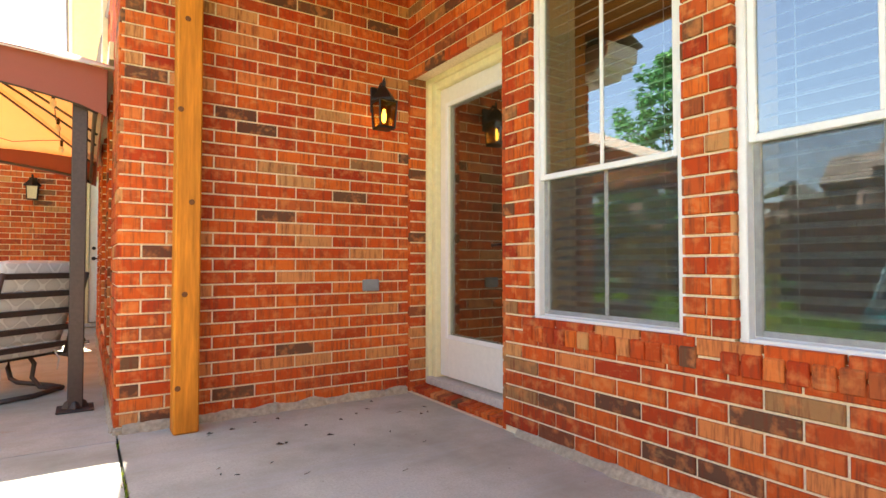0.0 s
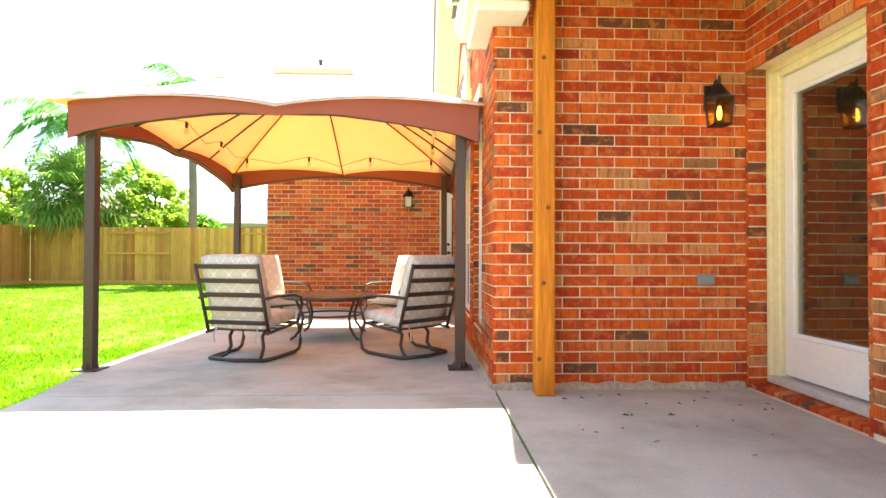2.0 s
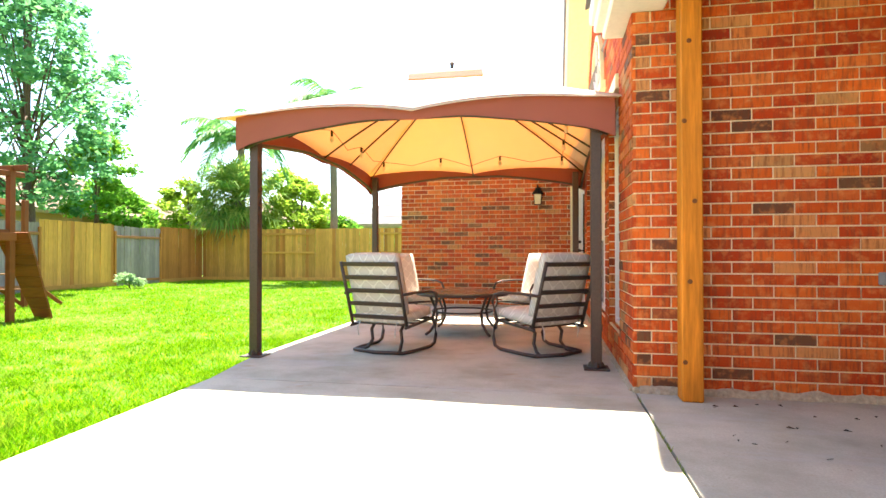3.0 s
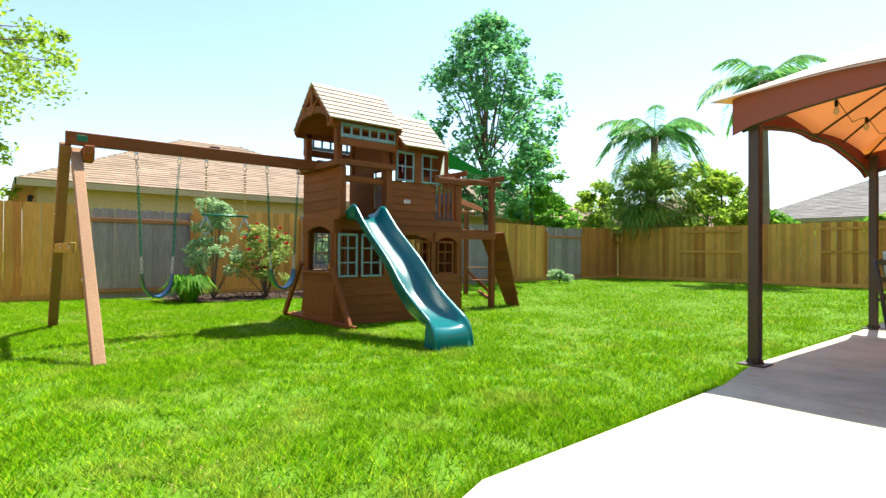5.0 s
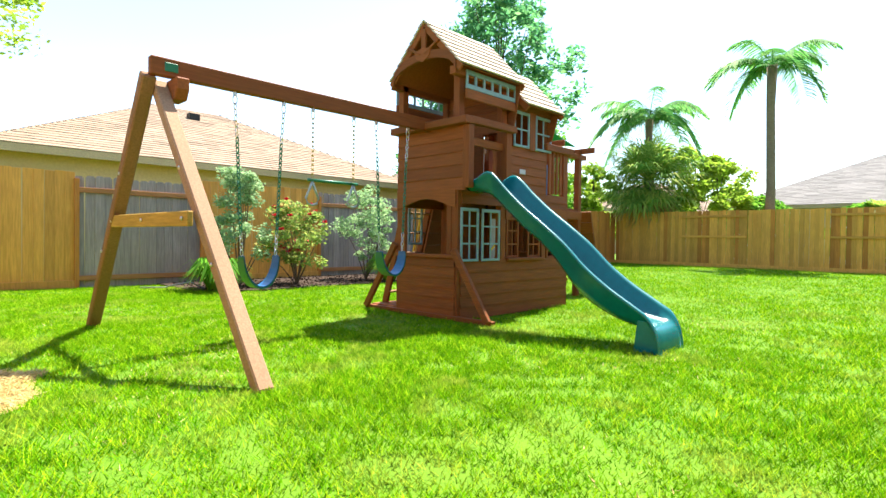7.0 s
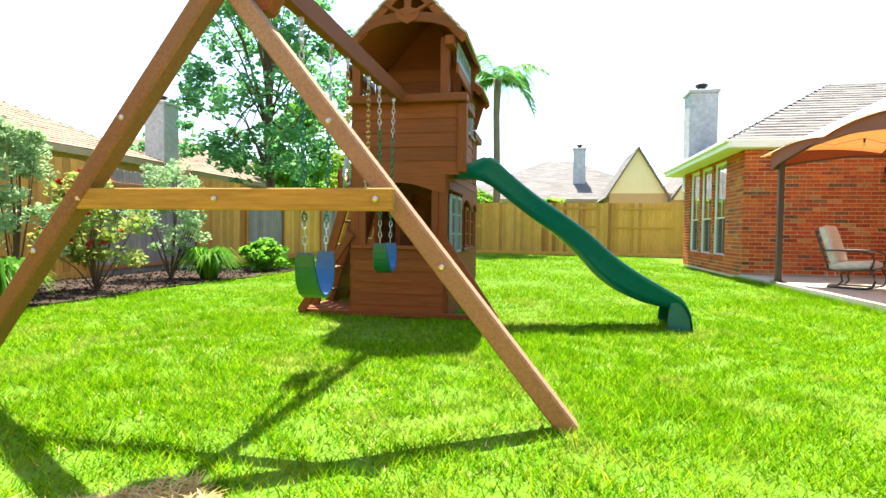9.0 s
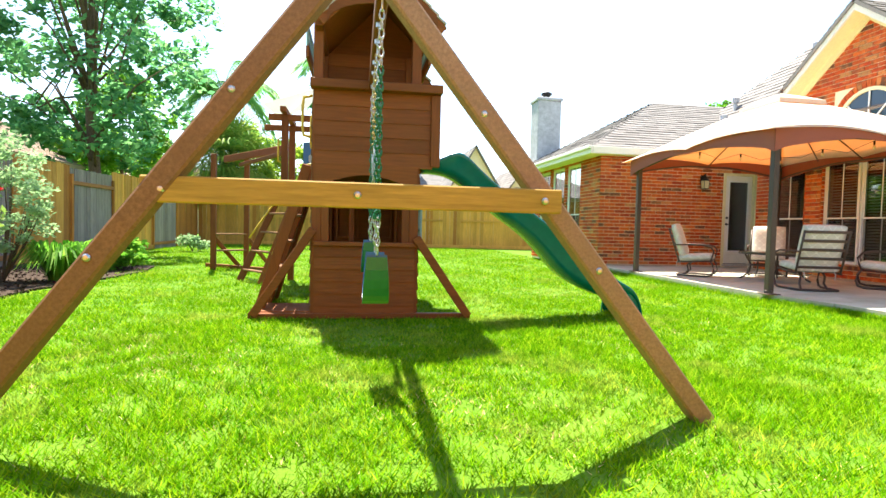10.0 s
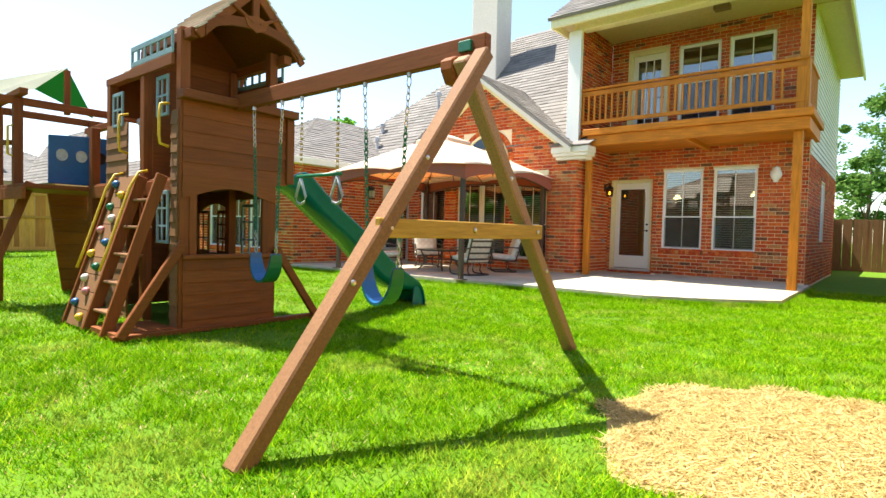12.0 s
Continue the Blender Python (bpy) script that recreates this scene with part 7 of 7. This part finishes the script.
def bush(at, top, spread, mat, label, seed, n=36, per=90, size=0.045, stems=8, category="shrub", flowers=0):
    r = np.random.default_rng(seed)
    t = thing("shrub", at, label, category)
    b = Builder()
    cs, rs = [], []
    for i in range(n):
        f = 0.25 + 0.75 * r.random()
        a = r.random() * 2 * math.pi
        rad = spread * (r.random() ** 0.5) * (0.5 + 0.5 * math.sin(math.pi * f))
        c = (at[0] + rad * math.cos(a), at[1] + rad * math.sin(a), at[2] + (top - at[2]) * f)
        cs.append(c)
        rs.append(0.10 + 0.13 * r.random())
        if i < stems * 2:
            m = ((at[0] + c[0]) / 2 + 0.05, (at[1] + c[1]) / 2, at[2] + (c[2] - at[2]) * 0.55)
            b.tube([at, m, c], [0.014, 0.009, 0.003], 5)
    b.make("stem", BARK, t)
    leaves("foliage", cs, rs, per, size, mat, t, r)
    for i in range(flowers):
        k = int(r.random() * n)
        c = Vector(cs[k]) + Vector((r.normal() * 0.1, r.normal() * 0.1, 0.1))
        fb = Builder()
        for j in range(9):
            a, e = j * 2.4, 0.3 + 0.12 * j
            d = Vector((math.cos(a) * math.cos(e), math.sin(a) * math.cos(e), math.sin(e)))
            s = d.cross(Vector((0, 0, 1))).normalized() * 0.022
            fb.add([c, c + d * 0.04 - s * 1.5, c + d * 0.07, c + d * 0.04 + s * 1.5], [(0, 1, 2, 3)])
        fb.make("rose", ROSE, t, "red rose bloom")
    return t


ROSE = surface("rose_petal", (0.62, 0.03, 0.05), 0.6, var=0.2, fine=60, bump=0)
bush((-12.45, 3.35, GZ), 1.92, 0.48, LEAF_SAGE, "tall sage-green shrub in the mulch bed", 41, n=46, per=110, size=0.035)
bush((-12.35, 4.42, GZ), 1.48, 0.66, LEAF_ROSE, "rose bush with red blooms in mulch", 42, n=50, per=70, size=0.04, flowers=30)
bush((-12.6, 6.25, GZ), 1.80, 0.62, LEAF_SAGE, "loose sage-green shrub in the mulch bed", 43, n=44, per=90, size=0.035)
bush((-12.0, 8.3, GZ), 0.45, 0.42, LEAF_MID, "low round green plant in the bed", 44, n=26, per=60, size=0.07, stems=3)
bush((-12.6, 14.8, GZ), 0.35, 0.35, LEAF_SAGE, "low grey-green plant by the fence", 45, n=16, per=60, size=0.05, stems=2)


def strap_clump(at, h, reach, n, seed, label):
    r = random.Random(seed)
    t = thing("lily_clump", at, label, "plant", "strap-leaved clumps")
    b = Builder()
    for i in range(n):
        a = r.uniform(0, 2 * math.pi)
        d = Vector((math.cos(a), math.sin(a), 0))
        s = Vector((-d.y, d.x, 0)) * 0.016
        k = r.uniform(0.35, 1.0)
        o = Vector(at) + d * r.uniform(0, 0.12)
        m = o + d * reach * 0.5 * k + Vector((0, 0, h * r.uniform(0.7, 1.0)))
        e = o + d * reach * k + Vector((0, 0, h * r.uniform(0.25, 0.8) * (1.2 - k * 0.6)))
        b.add([o - s, o + s, m + s, m - s, e], [(0, 1, 2, 3), (3, 2, 4)])
    b.make("foliage", LEAF_MID, t)


strap_clump((-12.0, 2.75, GZ), 0.56, 0.58, 260, 51, "clump of green strap-like lily leaves")
strap_clump((-11.95, 6.35, GZ), 0.58, 0.58, 280, 52, "bright clump of strap-like lily leaves")
MULCH = surface("dark_mulch", (0.055, 0.035, 0.025), 1.0, var=0.5, fine=50, bump=1.0)
b = Builder()
edge = [(-13.93, 2.5), (-12.2, 2.5), (-11.75, 3.2), (-11.7, 4.2), (-11.8, 5.4), (-11.6, 6.6), (-11.45, 8.0), (-11.7, 9.2), (-13.93, 9.4)]
structure(b.slab([(x, y, GZ - 0.03) for x, y in edge], (0, 0, 0.05)).make("mulch_bed", MULCH), "dark shredded mulch bed along the fence", "bed")
r = np.random.default_rng(60)
b = Builder()
for i in range(3400):
    x, y = r.uniform(-13.9, -11.6), r.uniform(2.6, 9.2)
    if x > -11.85 and (y < 3.1 or y > 8.4):
        continue
    a, l = r.random() * 6.28, r.uniform(0.02, 0.06)
    z = GZ + 0.02 + r.random() * 0.02
    b.add([(x, y, z), (x + l * math.cos(a), y + l * math.sin(a), z + r.uniform(0, 0.03)), (x + l * math.cos(a) - 0.012 * math.sin(a), y + l * math.sin(a) + 0.012 * math.cos(a), z)], [(0, 1, 2)])
tagged(b.make("mulch_chips", MULCH), "shredded dark bark chips on the bed", "mulch", kind="stuff")
cn = thing("canister", (-13.0, -1.98, GZ), "beige plastic canister on the lawn by the fence", "canister")
Builder().lathe([(0.17, 0.0), (0.175, 0.02), (0.175, 0.38), (0.16, 0.42), (0.05, 0.44)], (-13.0, -1.98, GZ), 20).make("body", surface("beige_plastic", (0.55, 0.48, 0.30), 0.6), cn, smooth=False)
hs = thing("hose", (-12.6, 1.9, GZ), "grey-blue garden hose lying by the bed", "hose")
Builder().tube([(-13.2, 2.0, GZ + 0.02), (-12.9, 2.3, GZ + 0.03), (-12.6, 2.25, GZ + 0.08), (-12.4, 2.5, GZ + 0.14), (-12.3, 2.7, GZ + 0.03)], 0.014, 6).make("tube", GREYBOX, hs, smooth=True)

# ---- grass ----
def blades(name, p, h, w, lean, mat, r, label):
    n = len(p)
    a = r.random(n) * 2 * np.pi
    s = np.stack([np.cos(a), np.sin(a), np.zeros(n)], 1) * w[:, None]
    b2 = r.random(n) * 2 * np.pi
    tip = p + np.stack([np.cos(b2) * lean, np.sin(b2) * lean, h], 1)
    q = np.stack([p - s, p + s, tip], 1).reshape(-1, 3)
    me = bpy.data.meshes.new(name)
    me.vertices.add(3 * n), me.loops.add(3 * n), me.polygons.add(n)
    me.vertices.foreach_set("co", q.ravel())
    me.loops.foreach_set("vertex_index", np.arange(3 * n))
    me.polygons.foreach_set("loop_start", np.arange(0, 3 * n, 3))
    me.update(calc_edges=True)
    me.materials.append(mat)
    return tagged(new(name, me), label, "grass", kind="stuff")


GRASS = leaf_mat("grass_blade", (0.035, 0.17, 0.002), (0.16, 0.39, 0.004), (0.42, 0.56, 0.02), 0.35, 0.75, (0.47, 0.44, 0.09))
STRAW = leaf_mat("straw_blade", (0.34, 0.24, 0.08), (0.52, 0.39, 0.15), (0.68, 0.55, 0.27), 0.2, 0.3)
PATCH = np.array([(-8.45, -0.74), (-7.5, -0.34), (-6.80, -0.52), (-6.35, -1.20), (-6.35, -1.75), (-7.1, -2.15), (-8.0, -1.75), (-8.5, -1.15)])


def inside(poly, x, y):
    ok = np.zeros(len(x), bool)
    n = len(poly)
    for i in range(n):
        (x0, y0), (x1, y1) = poly[i], poly[(i + 1) % n]
        c = ((y0 > y) != (y1 > y)) & (x < (x1 - x0) * (y - y0) / (y1 - y0 + 1e-12) + x0)
        ok ^= c
    return ok


r = np.random.default_rng(70)
N = 5200000
x, y = r.uniform(-13.95, 2.5, N), r.uniform(-2.6, 20.35, N)
t = np.clip((-3.0 - x) / 8.0, 0, 1)
d = np.hypot(x - (-3.0 - 8.0 * t), y - (0.0 - 1.2 * t))
keep = r.random(N) < np.clip(1.0 / (0.25 + (d / 3.2) ** 1.7), 0, 1) * 0.60 * np.clip(0.72 + 0.55 * np.sin(x * 7.3 + 2.1 * np.sin(y * 5.1)) * np.sin(y * 6.7 + 1.7 * np.sin(x * 4.3)), 0.15, 1)
edge_x = np.interp(y, [-0.4, 0.1, 0.72, 1.3, 2.2, 3.7, 4.6, 7.7, 9.8, 20], [-1.18, -1.62, -2.0, -2.24, -2.28, -2.36, -2.53, -2.57, -2.6, -2.6]) + 0.03 * np.sin(y * 9) + 0.02 * np.sin(y * 31)
keep &= (x < edge_x) | (y < -0.42)
keep &= ~inside(PATCH + 0.0, x + 0.05 * np.sin(y * 13), y + 0.05 * np.sin(x * 11))
keep &= ~((x < -11.7) & (y > 2.6) & (y < 9.2))
keep &= ~((x > XW) & (x < XE) & (y > YS) & (y < 5.66))
keep &= ~((x > 2.45) & (y > -0.3))
x, y, d = x[keep], y[keep], d[keep]
n = len(x)
grow = 1 + 0.35 * np.sin(x * 2.1 + 1.3 * np.sin(y * 1.7)) * np.sin(y * 1.9)
h = (0.020 + 0.034 * r.random(n)) * grow * (1 + 0.02 * d)
print("blades", n)
blades("grass", np.stack([x, y, np.full(n, GZ - 0.015)], 1), h, 0.0024 + 0.0022 * r.random(n) + 0.00030 * d, (0.35 + 0.9 * r.random(n)) * h * 1.1, GRASS, r, "short bright green lawn grass")
# longer blades leaning on the slab's edge
m = 26000
along = r.random(m)
fx = np.interp(along, np.linspace(0, 1, 12), [2.5, 0.6, -1.18, -1.62, -2.0, -2.24, -2.28, -2.33, -2.37, -2.53, -2.57, -2.62])
fy = np.interp(along, np.linspace(0, 1, 12), [-0.42, -0.42, -0.42, 0.1, 0.72, 1.3, 2.2, 3.2, 3.74, 4.6, 7.7, 9.8])
gap = np.abs(r.normal(size=m)) * 0.06 + 0.004
fx, fy = fx - gap * np.where(along > 0.18, 0.9, 0.0), fy - gap * np.where(along > 0.45, 0.0, 0.7)
blades("grass_fringe", np.stack([fx, fy, np.full(m, GZ - 0.015)], 1), 0.055 + 0.055 * r.random(m), 0.0030 + 0.0022 * r.random(m), 0.02 + 0.04 * r.random(m), GRASS, r, "longer lawn grass along the slab's edge")
m = 42000
x, y = r.uniform(-8.8, -6.2, m), r.uniform(-2.3, 0.0, m)
keep = inside(PATCH, x + 0.06 * np.sin(y * 13), y + 0.06 * np.sin(x * 11))
x, y = x[keep], y[keep]
n = len(x)
blades("straw", np.stack([x, y, np.full(n, GZ - 0.01) + 0.02 * r.random(n)], 1), 0.004 + 0.022 * r.random(n), 0.0034 + 0.002 * r.random(n), 0.03 + 0.06 * r.random(n), STRAW, r, "dry yellow straw patch on the lawn")
structure(Builder().slab([(px, py, GZ - 0.02) for px, py in PATCH], (0, 0, 0.014)).make("straw_ground", surface("straw_ground", (0.40, 0.29, 0.11), 1.0, var=0.5, fine=45, bump=0.8)), "matted dry straw on bare soil")
# scattered dry blades and thin spots
m = 120000
x, y = r.uniform(-13.3, -2.6, m), r.uniform(-2.5, 9.0, m)
k = np.sin(x * 1.7 + 2 * np.sin(y * 0.9)) * np.sin(y * 1.3 + 1.1)
keep = (r.random(m) < np.clip(0.35 * (k - 0.15), 0, 1) + 0.8 * np.exp(-((x + 9.0) / 1.5) ** 2 - ((y - 1.7) / 1.2) ** 2) * (0.35 + 0.65 * (np.sin(x * 5.3 + y) * np.sin(y * 4.7 - x) > 0))) & ~((x < -11.7) & (y > 2.6)) & ~((x > XW - 0.5) & (x < XE + 0.3) & (y > YS) & (y < 5.7))
x, y = x[keep], y[keep]
n = len(x)
blades("dry_grass", np.stack([x, y, np.full(n, GZ - 0.01)], 1), 0.010 + 0.016 * r.random(n), 0.003 + 0.002 * r.random(n), 0.012 + 0.018 * r.random(n), STRAW, r, "scattered dry blades in the lawn")
# litter on the patio
r2 = random.Random(81)
DEAD = surface("dead_leaf", (0.06, 0.04, 0.025), 0.9)
for k in range(26):
    lx, ly = r2.uniform(0.9, 2.45), 3.75 - abs(r2.gauss(0, 0.45))
    a = r2.uniform(0, 6.28)
    l = r2.uniform(0.012, 0.03)
    fb = Builder()
    fb.slab([(lx, ly, 0.002), (lx + l * math.cos(a), ly + l * math.sin(a), 0.008), (lx + l * 1.4 * math.cos(a + 0.4), ly + l * 1.4 * math.sin(a + 0.4), 0.003)], (0, 0, 0.002))
    tagged(fb.make("dead_leaf", DEAD), "dry brown leaf scrap on concrete", "leaf", "leaf litter")
b = Builder()
for k in range(500):
    ly = r2.uniform(-0.2, 3.7)
    lx = 0.70 + r2.gauss(0, 0.004)
    if r2.random() < 0.25 * (1 + math.sin(ly * 5)):
        b.add([(lx - 0.003, ly, -0.012), (lx + 0.003, ly, -0.012), (lx + r2.gauss(0, 0.01), ly + r2.gauss(0, 0.01), r2.uniform(0.004, 0.02))], [(0, 1, 2)])
tagged(b.make("joint_weeds", LEAF_LIME), "tiny green weeds in the patio joint", "weeds", kind="stuff")

# ---- bricks of the walls ----
lay_single(LAMPW, wall_lamp, courses(LAMPW, -0.0, 1.83, 0.03, 2.93, [], shift=0.1))
lay_single(DOORW, wall_door, sorted(courses(DOORW, -0.30, 3.86, 0.03, 2.93, [W1, W2, DR], shift=0.05), key=lambda p: abs(p[0] - 2.2)))
lay_joined(GAB, wall_gable, courses(GAB, 3.87 - PROUD, 8.95, 0.03, 2.75, [GA, GB, GC, (5.6, 7.06, 2.6, 3.4)], gable))
lay_joined(FARW, wall_far, courses(FARW, -2.54 - PROUD, 1.5, 0.03, 2.45, [FD]))
lay_joined(WING, wall_wing, courses(WING, 9.80, 14.56, -0.05, 2.45, WW))
lay_joined(UPW, wall_up, courses(UPW, -0.30, 3.87, 3.2, 5.62, [UD, U1, U2]))
lay_joined(UPS, wall_up_side, courses(UPS, 0.85, 2.50, 3.0, 5.62, []))
lay_joined(SOUTH, wall_south, courses(SOUTH, 2.53, 9.0, -0.05, 2.6, [(5.0, 6.0, 0.9, 2.3)]))
for h, d, s in ((W1, 0.05, True), (W2, 0.05, True), (DR, 0.16, False)):
    reveal(wall_door, DOORW, h, d, s)
for g in (GA, GB, GC):
    reveal(wall_gable, GAB, g, 0.08)
for g in WW:
    reveal(wall_wing, WING, g, 0.06)
